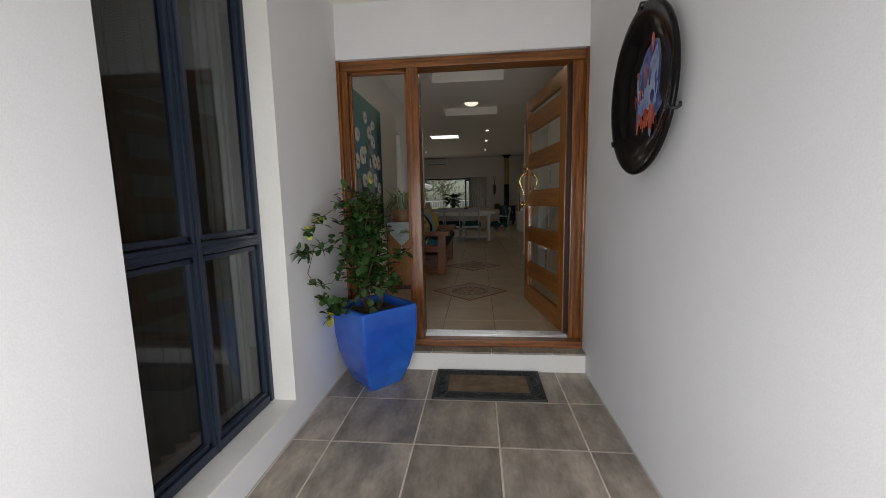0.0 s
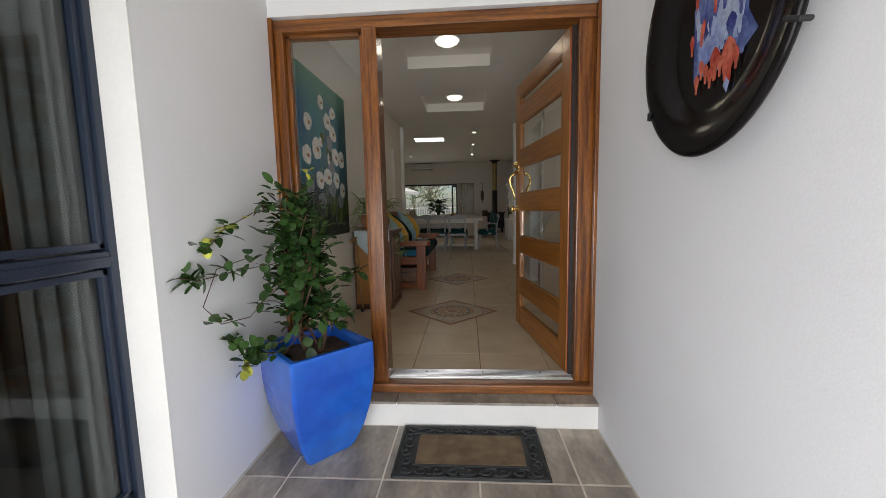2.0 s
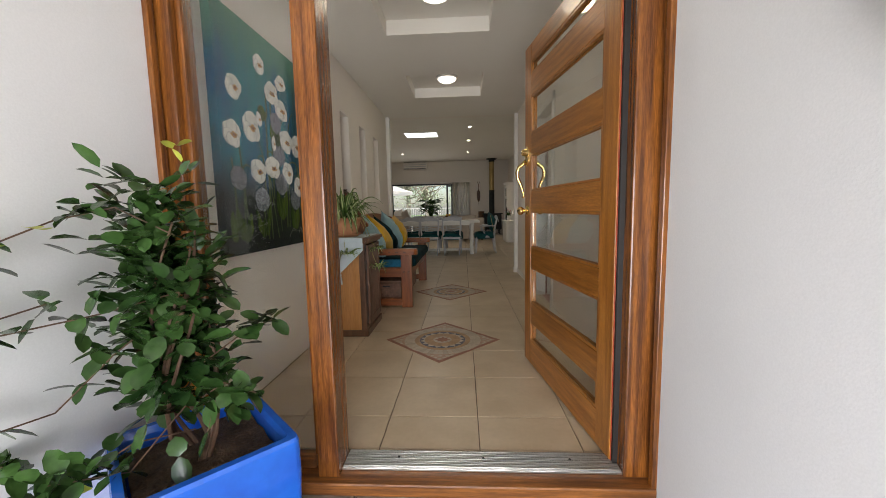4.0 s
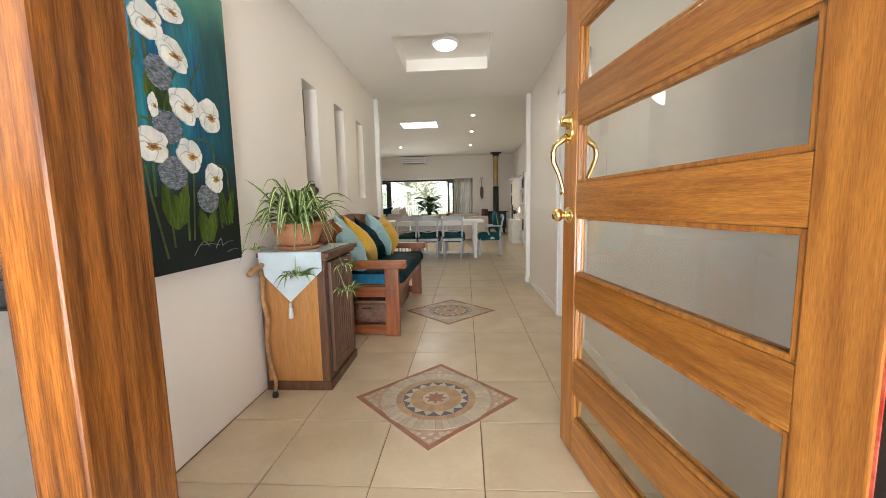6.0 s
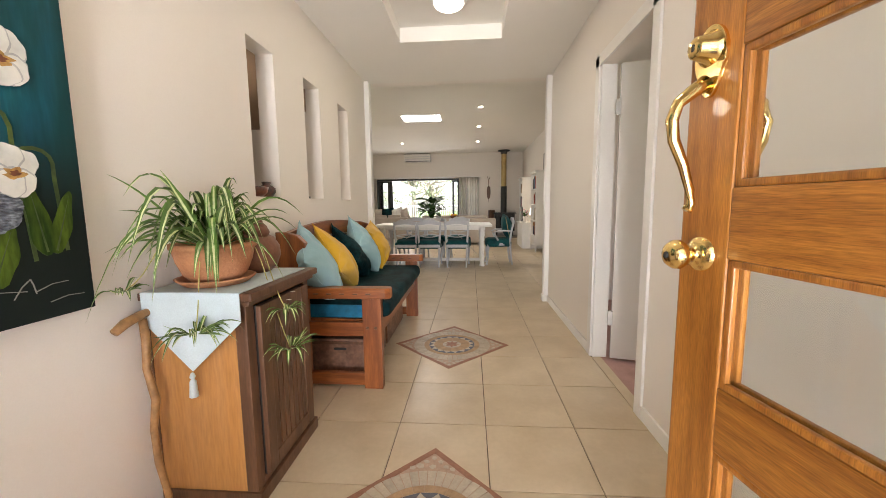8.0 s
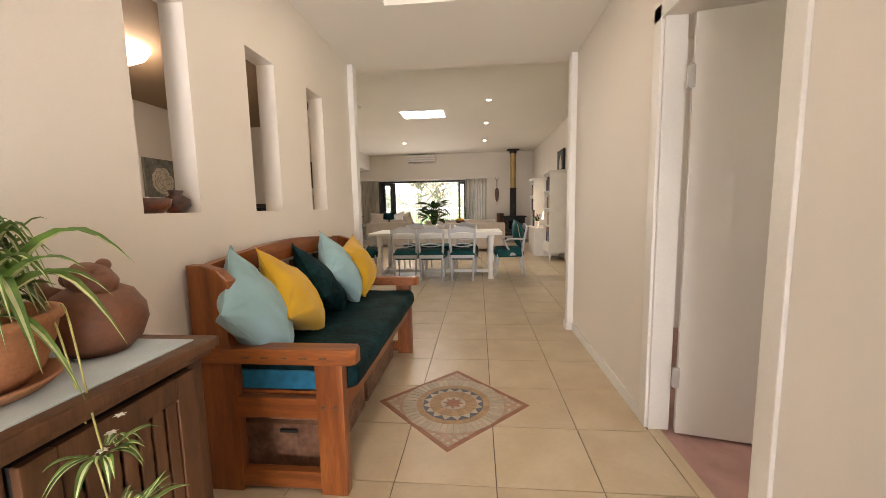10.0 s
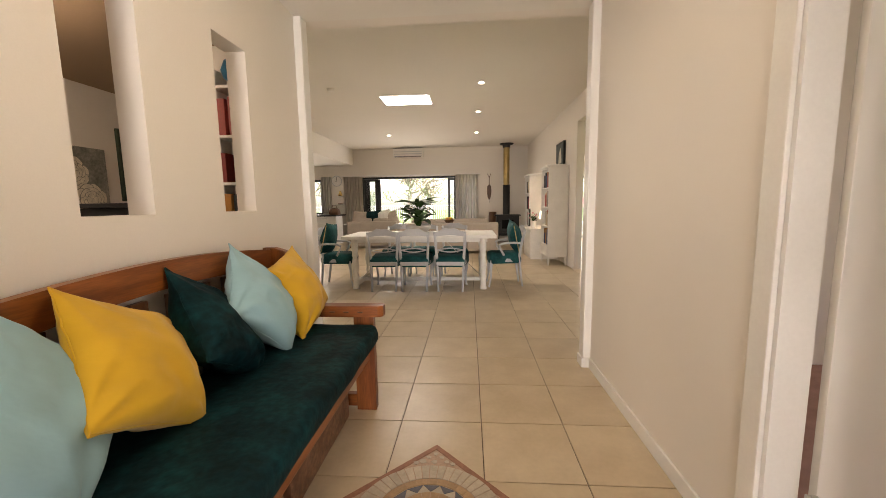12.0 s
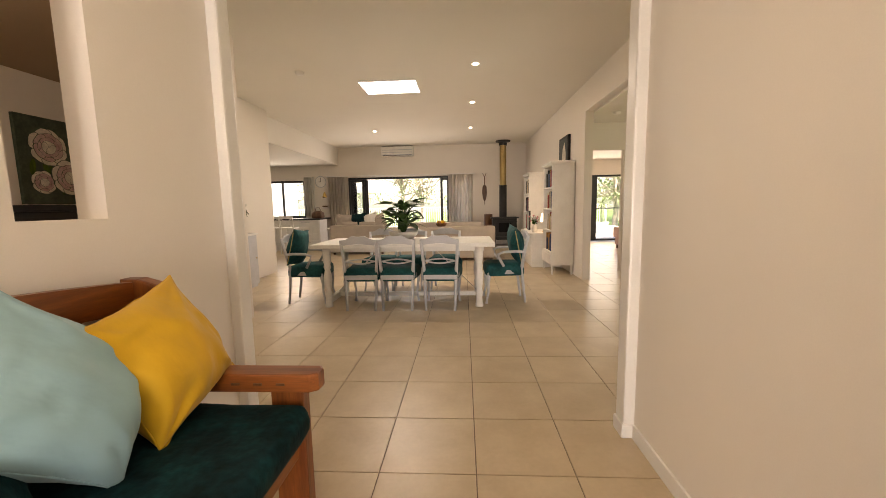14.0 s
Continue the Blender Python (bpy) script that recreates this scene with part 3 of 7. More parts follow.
for z in (zb, zt - 0.045):
    part("frame_rail", box(WX - 0.035, WX + 0.035, y0 + 0.045, y1 - 0.045, z, z + 0.045, 0.004), NAVY, window_1)
for a, c in ((y0 + 0.03, ym - 0.022), (ym + 0.022, y1 - 0.03)):
    part("transom", box(WX - 0.03, WX + 0.034, a, c, zm - 0.026, zm + 0.026, 0.004), NAVY, window_1)
    part("transom_rib", box(WX + 0.034, WX + 0.042, a, c, zm - 0.008, zm + 0.008, 0.002), NAVY, window_1)
    for p0, p1 in ((zb + 0.045, zm - 0.035), (zm + 0.035, zt - 0.045)):
        sash = bmesh.new()
        for q in ((a, c, p0, p0 + 0.022), (a, c, p1 - 0.022, p1), (a, a + 0.022, p0, p1), (c - 0.022, c, p0, p1)):
            box(WX - 0.012, WX + 0.02, q[0], q[1], q[2], q[3], 0.003, sash)
        part("sash", sash, NAVY, window_1)
        part("pane", box(WX - 0.003, WX + 0.003, a + 0.01, c - 0.01, p0 + 0.01, p1 - 0.01), TINT, window_1, "dark reflective glass pane").visible_shadow = False
part("sill", box(-1.10, -0.966, y0, y1, -0.05, -0.028, 0.004), TRIM, window_1, "white painted window sill")
part("reveal", box(-1.10, -0.969, y1 - 0.003, y1 + 0.0, -0.028, zt), TRIM, window_1, "white painted reveal")


def curtain(name, x0, x1, y, z0, z1, mat, folds, depth, label, seed, along="x"):
    rnd = random.Random(seed)
    b = bmesh.new()
    n = folds * 8
    rows = []
    phase = [rnd.uniform(-0.5, 0.5) for _ in range(folds + 2)]
    for i in range(n + 1):
        u = i / n
        w = u * folds
        k = int(w)
        wob = phase[k] * (1 - (w - k)) + phase[k + 1] * (w - k)
        col = []
        for j in range(7):
            v = j / 6
            d = depth * (0.55 + 0.45 * v) * math.sin(2 * math.pi * w + wob * 2 * v) * (1 + 0.3 * wob)
            px = x0 + (x1 - x0) * u + 0.012 * wob * v
            col.append(b.verts.new((px, y + d, z1 + (z0 - z1) * v) if along == "x" else (y + d, px, z1 + (z0 - z1) * v)))
        rows.append(col)
    for p, q in zip(rows, rows[1:]):
        for j in range(6):
            b.faces.new((p[j], q[j], q[j + 1], p[j + 1]))
    bmesh.ops.solidify(b, geom=b.faces[:], thickness=0.003)
    return tagged(finish(name, b, mat, smooth=True), label, "curtain")


curtain("curtain", 2.14, 2.34, -1.24, -0.05, 2.2, SHEERW, 3, 0.02, "white sheer curtain edge behind the porch window", 8, "y")
curtain("curtain", 1.70, 2.20, -1.36, -0.05, 2.2, CURTAIN, 6, 0.035, "grey sheer curtain hanging behind the porch window", 4, "y")

# round black glazed platter on iron hooks
platter = thing("wall_platter", "large round black glazed ceramic platter painted with red flowers", "wall plate")
FACE = Matrix.Translation((0.824, 2.23, 1.52)) @ Matrix.Rotation(-math.pi / 2, 4, "Y") @ Matrix.Diagonal((1.0, 0.92, 1, 1))
b = lathe([(0.0, 0.022), (0.20, 0.022), (0.235, 0.027), (0.262, 0.042), (0.30, 0.056), (0.335, 0.064), (0.350, 0.066), (0.357, 0.058), (0.352, 0.046), (0.30, 0.034), (0.25, 0.012), (0.22, 0.0), (0.0, 0.0)], 64)
bmesh.ops.transform(b, matrix=FACE, verts=b.verts)
dish = part("dish", b, LACQ, platter, "", True)


def on_platter(outline, mat, lift, name):
    # u along the wall towards the street, v up
    b = prism([(v, u) for u, v in outline], 0.022 + lift, 0.0235 + lift)
    bmesh.ops.transform(b, matrix=FACE, verts=b.verts)
    return part(name, b, mat, dish)


def petal(u, v, w, h):
    return [(u + w * math.cos(a) * (0.7 + 0.3 * math.sin(3 * a)), v + h * math.sin(a)) for a in [2 * math.pi * k / 14 for k in range(14)]]


on_platter([(0.12, 0.08), (0.02, 0.18), (-0.10, 0.21), (-0.13, 0.10), (-0.12, -0.02), (-0.16, -0.08), (-0.11, -0.11), (-0.02, -0.07), (0.06, -0.10), (0.11, -0.13)], INK, 0.0, "glaze_patch")
on_platter([(-0.03, 0.12), (-0.09, 0.17), (-0.10, 0.02), (-0.11, -0.08), (-0.03, -0.06), (0.05, -0.10), (0.09, -0.11), (0.08, -0.04), (0.01, 0.0)], SMOKE, 0.002, "glaze_patch")
for u, v, w, h in ((-0.05, 0.19, 0.018, 0.04), (0.01, 0.07, 0.014, 0.045), (0.07, 0.0, 0.018, 0.04), (0.12, -0.02, 0.012, 0.03), (0.10, 0.09, 0.012, 0.02), (0.0, -0.11, 0.026, 0.045), (-0.06, -0.12, 0.034, 0.06)):
    on_platter(petal(u, v, w, h), RED, 0.004, "painted_flower")
for k in range(16):
    # smoky wisps and small red petals over the glaze
    u, v = 0.10 * math.sin(2.4 * k) - 0.01, 0.012 * k - 0.10
    on_platter(petal(u, v, 0.012 + 0.006 * (k % 3), 0.03 + 0.008 * (k % 4)), (SMOKE, INK, INK, SMOKE)[k % 4], 0.003 + 0.0001 * k, "glaze_wisp")
for k in range(9):
    on_platter(petal(-0.095 + 0.022 * k, -0.125 + 0.02 * math.sin(2.1 * k), 0.013, 0.028), RED, 0.0065 + 0.0001 * k, "painted_flower")
on_platter([(-0.055, -0.16), (-0.07, -0.175), (-0.06, -0.20), (-0.045, -0.18)], SMOKE, 0.005, "painted_drip")
for u, v in ((0.31, -0.19), (-0.32, -0.13), (0.0, 0.355)):
    ring = Vector((0, 0.92 * u, v)) / math.hypot(u, v)
    mid = Vector((0.0, FACE.translation.y, FACE.translation.z))
    part("hook", tube([mid + ring * r + Vector((x, 0, 0)) for r, x in ((0.27, 0.830), (0.335, 0.802), (0.369, 0.778), (0.367, 0.760), (0.338, 0.751))], 0.006, 8), IRON, platter, "bent iron hook")

# doormat
doormat = thing("doormat", "black scrolled rubber doormat with a worn coir centre", "doormat")
MX0, MX1, MY0, MY1 = -0.255, 0.485, 2.705, 3.12
b = bmesh.new()
for q in ((MX0, MX1, MY0, MY0 + 0.014), (MX0, MX1, MY1 - 0.014, MY1), (MX0, MX0 + 0.014, MY0, MY1), (MX1 - 0.014, MX1, MY0, MY1)):
    box(q[0], q[1], q[2], q[3], STEP, STEP + 0.014, 0.003, b)
for q in ((MX0 + 0.095, MX1 - 0.095, MY0 + 0.085, MY0 + 0.095), (MX0 + 0.095, MX1 - 0.095, MY1 - 0.085, MY1 - 0.075), (MX0 + 0.09, MX0 + 0.10, MY0 + 0.085, MY1 - 0.075), (MX1 - 0.10, MX1 - 0.09, MY0 + 0.085, MY1 - 0.075)):
    box(q[0], q[1], q[2], q[3], STEP, STEP + 0.012, 0.002, b)
part("rubber_border", b, RUBBER, doormat)
part("rubber_base", box(MX0 + 0.004, MX1 - 0.004, MY0 + 0.004, MY1 - 0.004, STEP, STEP + 0.004), RUBBER, doormat)


def scroll(cx, cy, r, flip, turn):
    pts = []
    for k in range(18):
        a = k / 17 * 3.6 * math.pi * 0.55
        rr = r * (1 - 0.8 * k / 17)
        pts.append((cx + rr * math.cos(a * flip + turn), cy + rr * math.sin(a * flip + turn), STEP + 0.009))
    return pts


b = bmesh.new()
for k in range(9):
    x = MX0 + 0.06 + k * (MX1 - MX0 - 0.12) / 8
    for y, fl in ((MY0 + 0.05, 1), (MY1 - 0.045, -1)):
        tube(scroll(x, y, 0.030, fl if k % 2 else -fl, math.pi * (k % 2)), 0.006, 6, b)
        tube([(x - 0.045, y - 0.02 * fl, STEP + 0.008), (x, y + 0.03 * (1 if k % 2 else -1), STEP + 0.008), (x + 0.045, y + 0.02 * fl, STEP + 0.008)], 0.005, 6, b)
for k in range(4):
    y = MY0 + 0.11 + k * 0.066
    for x, fl in ((MX0 + 0.05, 1), (MX1 - 0.05, -1)):
        tube(scroll(x, y, 0.028, fl if k % 2 else -fl, math.pi / 2 * fl), 0.006, 6, b)
part("scrollwork", b, RUBBER, doormat)
part("coir_panel", box(MX0 + 0.10, MX1 - 0.10, MY0 + 0.095, MY1 - 0.085, STEP + 0.002, STEP + 0.013, 0.003), COIR, doormat, "worn brown coir panel")

# cobalt pot with a star jasmine
POT = pose(-0.675, 2.945, STEP, 0, 0, 47)


def square_ring(half, z, r):
    pts = []
    for sx, sy, a0 in ((1, 1, 0), (-1, 1, math.pi / 2), (-1, -1, math.pi), (1, -1, 1.5 * math.pi)):
        for k in range(4):
            a = a0 + k * math.pi / 6
            pts.append((sx * (half - r) + r * math.cos(a), sy * (half - r) + r * math.sin(a), z))
    return pts


def loft(rings, cap=(True, True), bm=None):
    b = bm or bmesh.new()
    vr = [[b.verts.new(p) for p in ring] for ring in rings]
    n = len(vr[0])
    for p, q in zip(vr, vr[1:]):
        for k in range(n):
            b.faces.new((p[k], p[(k + 1) % n], q[(k + 1) % n], q[k]))
    if cap[0]:
        b.faces.new(vr[0][::-1])
    if cap[1]:
        b.faces.new(vr[-1])
    return b


pot = thing("plant_pot", "tall square cobalt blue glazed ceramic pot", "plant pot", POT)
prof = [(0.120, 0.0), (0.132, 0.02), (0.170, 0.12), (0.198, 0.24), (0.213, 0.36), (0.217, 0.46), (0.216, 0.535), (0.216, 0.56), (0.212, 0.572), (0.190, 0.572), (0.184, 0.55), (0.180, 0.50), (0.17, 0.44)]
part("body", loft([square_ring(h, z, 0.018) for h, z in prof]), BLUE, pot)
b = bmesh.new()
g = 12
grid = [[b.verts.new((-0.176 + 0.352 * i / g, -0.176 + 0.352 * j / g, 0.515 + 0.016 * noise.noise((i * 0.7, j * 0.7, 3.1)) + 0.03 * math.exp(-((i - 6) ** 2 + (j - 6) ** 2) / 8))) for j in range(g + 1)] for i in range(g + 1)]
for i in range(g):
    for j in range(g):
        b.faces.new((grid[i][j], grid[i + 1][j], grid[i + 1][j + 1], grid[i][j + 1]))
part("soil", b, SOIL, pot, "dry brown soil", True)


def leaf_blade(b, base, along, normal, length, width, fold=0.25, droop=0.2):
    """A pointed leaf folded along its middle."""
    along, normal = Vector(along).normalized(), Vector(normal)
    side = along.cross(normal)
    if side.length < 1e-3:
        side = along.cross(Vector((1, 0, 0.1)))
    side.normalize()
    up = side.cross(along).normalized()
    mid, lef, rig = [], [], []
    for u, w in ((0.0, 0.0), (0.22, 0.80), (0.52, 1.0), (0.82, 0.68), (1.0, 0.0)):
        c = Vector(base) + along * (length * u) - up * (droop * length * u * u)
        mid.append(b.verts.new(c))
        if w:
            lef.append(b.verts.new(c + side * (w * width / 2) + up * (fold * w * width / 2)))
            rig.append(b.verts.new(c - side * (w * width / 2) + up * (fold * w * width / 2)))
    for s in (lef, rig):
        b.faces.new((mid[0], mid[1], s[0]))
        b.faces.new((mid[1], mid[2], s[1], s[0]))
        b.faces.new((mid[2], mid[3], s[2], s[1]))
        b.faces.new((mid[3], mid[4], s[2]))


rnd = random.Random(11)
jasmine = thing("jasmine_plant", "climbing star jasmine with glossy dark leaves and trailing stems", "plant", pose(-0.675, 2.945, 0.30))
leaves, yellow = bmesh.new(), bmesh.new()


def leafy(path, count, spread, size, bm):
    for _ in range(count):
        k = rnd.uniform(0, len(path) - 1.001)
        i = int(k)
        p = Vector(path[i]).lerp(Vector(path[i + 1]), k - i)
        d = Vector((rnd.gauss(0, 1), rnd.gauss(0, 1), rnd.gauss(0.1, 0.7))).normalized()
        q = p + d * rnd.uniform(0, spread)
        for s in (1, -1):
            way = (d * s * 0.8 + Vector((0, 0, rnd.uniform(-0.35, 0.5)))).normalized()
            leaf_blade(bm, q, way, Vector((rnd.uniform(-0.4, 0.4), rnd.uniform(-0.4, 0.4), 1)), size * rnd.uniform(0.7, 1.25), size * rnd.uniform(0.58, 0.78), droop=rnd.uniform(-0.05, 0.25))


for k in range(9):
    a = rnd.uniform(0, 6.28)
    path = [(0.05 * math.cos(a), 0.05 * math.sin(a), 0)]
    h = rnd.uniform(0.55, 0.80)
    for j in range(1, 9):
        u = j / 8
        path.append((0.07 * math.cos(a + 4 * u) - 0.05 * u, 0.07 * math.sin(a + 4 * u), h * u))
    part("stem", tube(path, 0.006, 6, None, [0.007 * (1 - 0.6 * j / 8) for j in range(9)]), TWIG, jasmine, "thin brown twining stem")
    leafy(path[2:], 20, 0.13, 0.068, leaves)
crown = [(-0.05, 0.0, 0.22), (-0.07, -0.02, 0.42), (-0.08, -0.02, 0.62), (-0.07, -0.01, 0.82)]
leafy(crown, 290, 0.17, 0.060, leaves)
trails = [
    [(0.0, -0.03, 0.68), (-0.10, -0.10, 0.76), (-0.18, -0.18, 0.73), (-0.245, -0.31, 0.66), (-0.262, -0.40, 0.58), (-0.262, -0.42, 0.62)],
    [(0.0, -0.03, 0.52), (-0.12, -0.16, 0.49), (-0.22, -0.30, 0.48), (-0.262, -0.46, 0.47), (-0.262, -0.56, 0.50)],
    [(0.0, -0.02, 0.50), (-0.15, -0.10, 0.36), (-0.22, -0.20, 0.25), (-0.262, -0.34, 0.26), (-0.262, -0.44, 0.36), (-0.25, -0.36, 0.50), (-0.2, -0.20, 0.53)],
    [(0.0, -0.02, 0.10), (-0.1, -0.12, 0.12), (-0.2, -0.20, 0.06), (-0.24, -0.24, 0.02)],
    [(0.0, -0.02, 0.20), (-0.10, -0.14, 0.05), (-0.2, -0.26, 0.10), (-0.25, -0.30, 0.18)],
    [(0.03, 0.0, 0.3), (0.14, 0.02, 0.38), (0.23, 0.03, 0.42)],
    [(0.03, -0.02, 0.2), (0.12, -0.05, 0.26), (0.2, -0.03, 0.22)],
]
for k, path in enumerate(trails):
    part("trailing_stem", tube(path, 0.0022, 5), TWIG, jasmine, "thin brown trailing stem")
    leafy(path[1:], (14, 16, 10, 16, 22, 9, 9)[k], 0.05, 0.062, leaves)
leafy(trails[0][2:5], 5, 0.03, 0.055, yellow)
leafy(trails[3][2:], 4, 0.03, 0.055, yellow)
leafy([(0.0, 0.0, 0.86), (0.02, 0.0, 0.95)], 2, 0.03, 0.04, yellow)
part("leaves", leaves, LEAF, jasmine, "", True)
part("yellow_leaves", yellow, YLEAF, jasmine, "yellowing leaf tips", True)

# ---- hall ----
part_skirt = [("baseboard", HALL_R - 0.012, HALL_R, FRONT1, 5.55), ("baseboard", HALL_R - 0.012, HALL_R, 6.46, 7.94)]
for nm, xa, xb, ya, yb in part_skirt:
    tagged(finish(nm, box(xa, xb, ya, yb, 0, 0.075, 0.003), PAINT if xa < 0 else TRIM), "white painted skirting along the hall wall", "skirting", kind="structure")
# nibs at the hall's end
for xa, xb in ((HALL_R - 0.055, HALL_R + 0.004), (HALL_L - 0.004, HALL_L + 0.055)):
    tagged(finish("trim_nib", box(xa, xb, 7.945, 8.045, 0.0, CEIL1 - 0.002, 0.012), TRIM), "white lined nib at the end of the hall", "trim", kind="structure")
tagged(finish("baseboard", box(HALL_R - 0.066, HALL_R + 0.002, 7.935, 8.05, 0, 0.075, 0.01), TRIM), "white skirting round the hall nib", "skirting", kind="structure")

# bedroom doorway
frame_2 = thing("door_frame_bedroom", "white painted architrave of the bedroom doorway", "door frame", kind="structure")
for ya, yb in ((5.55, 5.625), (6.375, 6.45)):
    part("architrave", box(HALL_R - 0.016, HALL_R, ya, yb, 0, 2.105, 0.004), TRIM, frame_2)
part("architrave", box(HALL_R - 0.016, HALL_R, 5.55, 6.45, 2.035, 2.11, 0.004), TRIM, frame_2)
part("jamb", box(HALL_R + 0.001, 1.10, 6.362, 6.379, 0, 2.04), TRIM, frame_2)
part("jamb", box(HALL_R + 0.001, 1.10, 5.631, 5.648, 0, 2.04), TRIM, frame_2)
SATIN = material("satin white door paint", (0.80, 0.775, 0.73), 0.24, vary=0.02, scale=2, fine=3.0, bump=0.12, depth=0.02, coat=0.15)
HINGE = Vector((1.102, 6.335, 0))
tagged(finish("threshold", box(HALL_R - 0.003, 1.06, 5.649, 6.361, -0.012, 0.001, 0.002), TILE), "cream tile threshold at the bedroom doorway", "threshold", kind="structure")
door_2 = thing("bedroom_door", "plain white flush bedroom door standing open", "door", Matrix.Translation(HINGE) @ Matrix.Rotation(radians(-13), 4, "Z") @ Matrix.Translation(-HINGE))
part("leaf", box(1.114, 1.86, 6.32, 6.355, 0.012, 2.03, 0.002), SATIN, door_2)
for z in (0.31, 1.75):
    part("hinge", box(1.086, 1.118, 6.30, 6.32, z - 0.05, z + 0.05, 0.003), STEEL, door_2, "worn steel hinge")
    part("hinge_pin", tube([(1.102, 6.308, z - 0.055), (1.102, 6.308, z + 0.055)], 0.007, 10), STEEL, door_2)

# recessed ceiling lamps
DIFF = glow("lit opal glass", (1.0, 0.93, 0.80), 2.0)
for k, c in enumerate(COFFERS):
    lamp = thing("ceiling_lamp", "round lit oyster ceiling lamp in a square coffer", "ceiling lamp", pose((c[0] + c[1]) / 2 + 0.01, (c[2] + c[3]) / 2 + 0.02, 2.62), "hall ceiling lamps")
    part("rim", lathe([(0.0, 0.0), (0.125, 0.0), (0.132, -0.02), (0.122, -0.028), (0.10, -0.026), (0.0, -0.024)], 32), TRIM, lamp, "", True)
    d = part("diffuser", lathe([(0.112, -0.026), (0.10, -0.045), (0.07, -0.062), (0.03, -0.072), (0.0, -0.074)], 32), DIFF, lamp, "glowing opal diffuser", True)
    d.visible_shadow = False
# flower painting
PCOL = {
    "leafy": material("painted dark leaves", (0.016, 0.040, 0.006), 0.6, vary=0.3, scale=7, fine=40, bump=0.1, stretch=(1, 3, 0.7), second=(0.085, 0.135, 0.014), spec=0.2),
    "night": material("painted night blue", (0.010, 0.018, 0.020), 0.45, vary=0.4, scale=4, fine=30, bump=0.1, second=(0.018, 0.035, 0.030)),
    "white": material("painted petals", (0.60, 0.60, 0.56), 0.5, vary=0.08, scale=14, fine=40, bump=0.1, second=(0.78, 0.76, 0.70)),
    "shade": material("painted petal shade", (0.34, 0.355, 0.35), 0.5, vary=0.12, scale=14, fine=40, bump=0.1, second=(0.54, 0.53, 0.50)),
    "gold": material("painted flower heart", (0.30, 0.17, 0.045), 0.5, vary=0.35, scale=30, fine=90, bump=0.1),
    "heart": material("painted dark heart", (0.12, 0.035, 0.012), 0.5, vary=0.3, scale=30, fine=90, bump=0.1),
    "stem": material("painted green stems", (0.022, 0.045, 0.008), 0.5, vary=0.3, scale=14, fine=60, bump=0.1, second=(0.06, 0.095, 0.016)),
    "seed": material("painted silvery seed heads", (0.045, 0.055, 0.085), 0.4, vary=0.75, scale=60, fine=150, bump=0.9, depth=0.008, stretch=(1, 0.6, 1.5), second=(0.22, 0.24, 0.28)),
    "rose": material("painted pink roses", (0.48, 0.30, 0.28), 0.6, vary=0.2, scale=16, fine=60, second=(0.62, 0.46, 0.42)),
    "cream": material("painted cream roses", (0.60, 0.55, 0.46), 0.6, vary=0.15, scale=16, fine=60),
    "moss": material("painted mossy ground", (0.035, 0.05, 0.03), 0.6, vary=0.35, scale=8, fine=40),
    "pewter": material("painted pewter ground", (0.16, 0.16, 0.14), 0.6, vary=0.35, scale=8, fine=40),
}


def canvas_material():
    """Blue and seafoam streaks over a dark lower third, as the canvas is painted."""
    m = material("painted canvas ground", (0.003, 0.085, 0.20), 0.5, vary=0.30, scale=2.0, fine=16, bump=0.12, depth=0.003, stretch=(1, 5, 0.8), second=(0.018, 0.20, 0.23), spec=0.2)
    n, link = m.node_tree.nodes, m.node_tree.links.new
    b = n["Principled BSDF"]
    old = b.inputs["Base Color"].links[0].from_socket
    tc, sep, mp = n.new("ShaderNodeTexCoord"), n.new("ShaderNodeSeparateXYZ"), n.new("ShaderNodeMapping")
    link(tc.outputs["Generated"], sep.inputs[0])
    mp.inputs["Scale"].default_value = (1, 7, 1.3)
    link(tc.outputs["Object"], mp.inputs[0])
    cloud = n.new("ShaderNodeTexNoise")
    cloud.inputs["Scale"].default_value, cloud.inputs["Detail"].default_value = 1.6, 4
    link(mp.outputs[0], cloud.inputs["Vector"])

    def blend(base, colour, axis, lo, hi, wobble):
        """Lay colour over base where the canvas lies beyond lo to hi, with a brushed edge."""
        add, rng, mx = n.new("ShaderNodeMath"), n.new("ShaderNodeMapRange"), n.new("ShaderNodeMix")
        add.operation = "MULTIPLY_ADD"
        link(cloud.outputs[0], add.inputs[0])
        add.inputs[1].default_value = wobble
        link(sep.outputs[axis], add.inputs[2])
        rng.interpolation_type = "SMOOTHSTEP"
        rng.inputs["From Min"].default_value, rng.inputs["From Max"].default_value = lo + wobble / 2, hi + wobble / 2
        link(add.outputs[0], rng.inputs[0])
        mx.data_type = "RGBA"
        link(rng.outputs[0], mx.inputs["Factor"])
        link(base, mx.inputs["A"])
        mx.inputs["B"].default_value = (*colour, 1)
        return mx.outputs["Result"]

    top = blend(old, (0.045, 0.20, 0.15), "Z", 0.66, 1.05, 0.45)
    right = blend(top, (0.004, 0.045, 0.050), "Y", 0.62, 1.0, 0.5)
    sky_ = blend(right, (0.10, 0.27, 0.19), "Z", 0.80, 1.02, 0.25)
    base = blend(sky_, (0.008, 0.013, 0.012), "Z", 0.46, 0.22, 0.16)
    link(base, b.inputs["Base Color"])
    return m


painting = thing("flower_painting", "large unframed canvas of white poppies on teal and black", "painting", pose(HALL_L, 3.69, 0.82))
PW, PH, PT = 1.0, 1.24, 0.045
part("canvas", box(0, PT, 0, PW, 0, PH, 0.004), canvas_material(), painting)


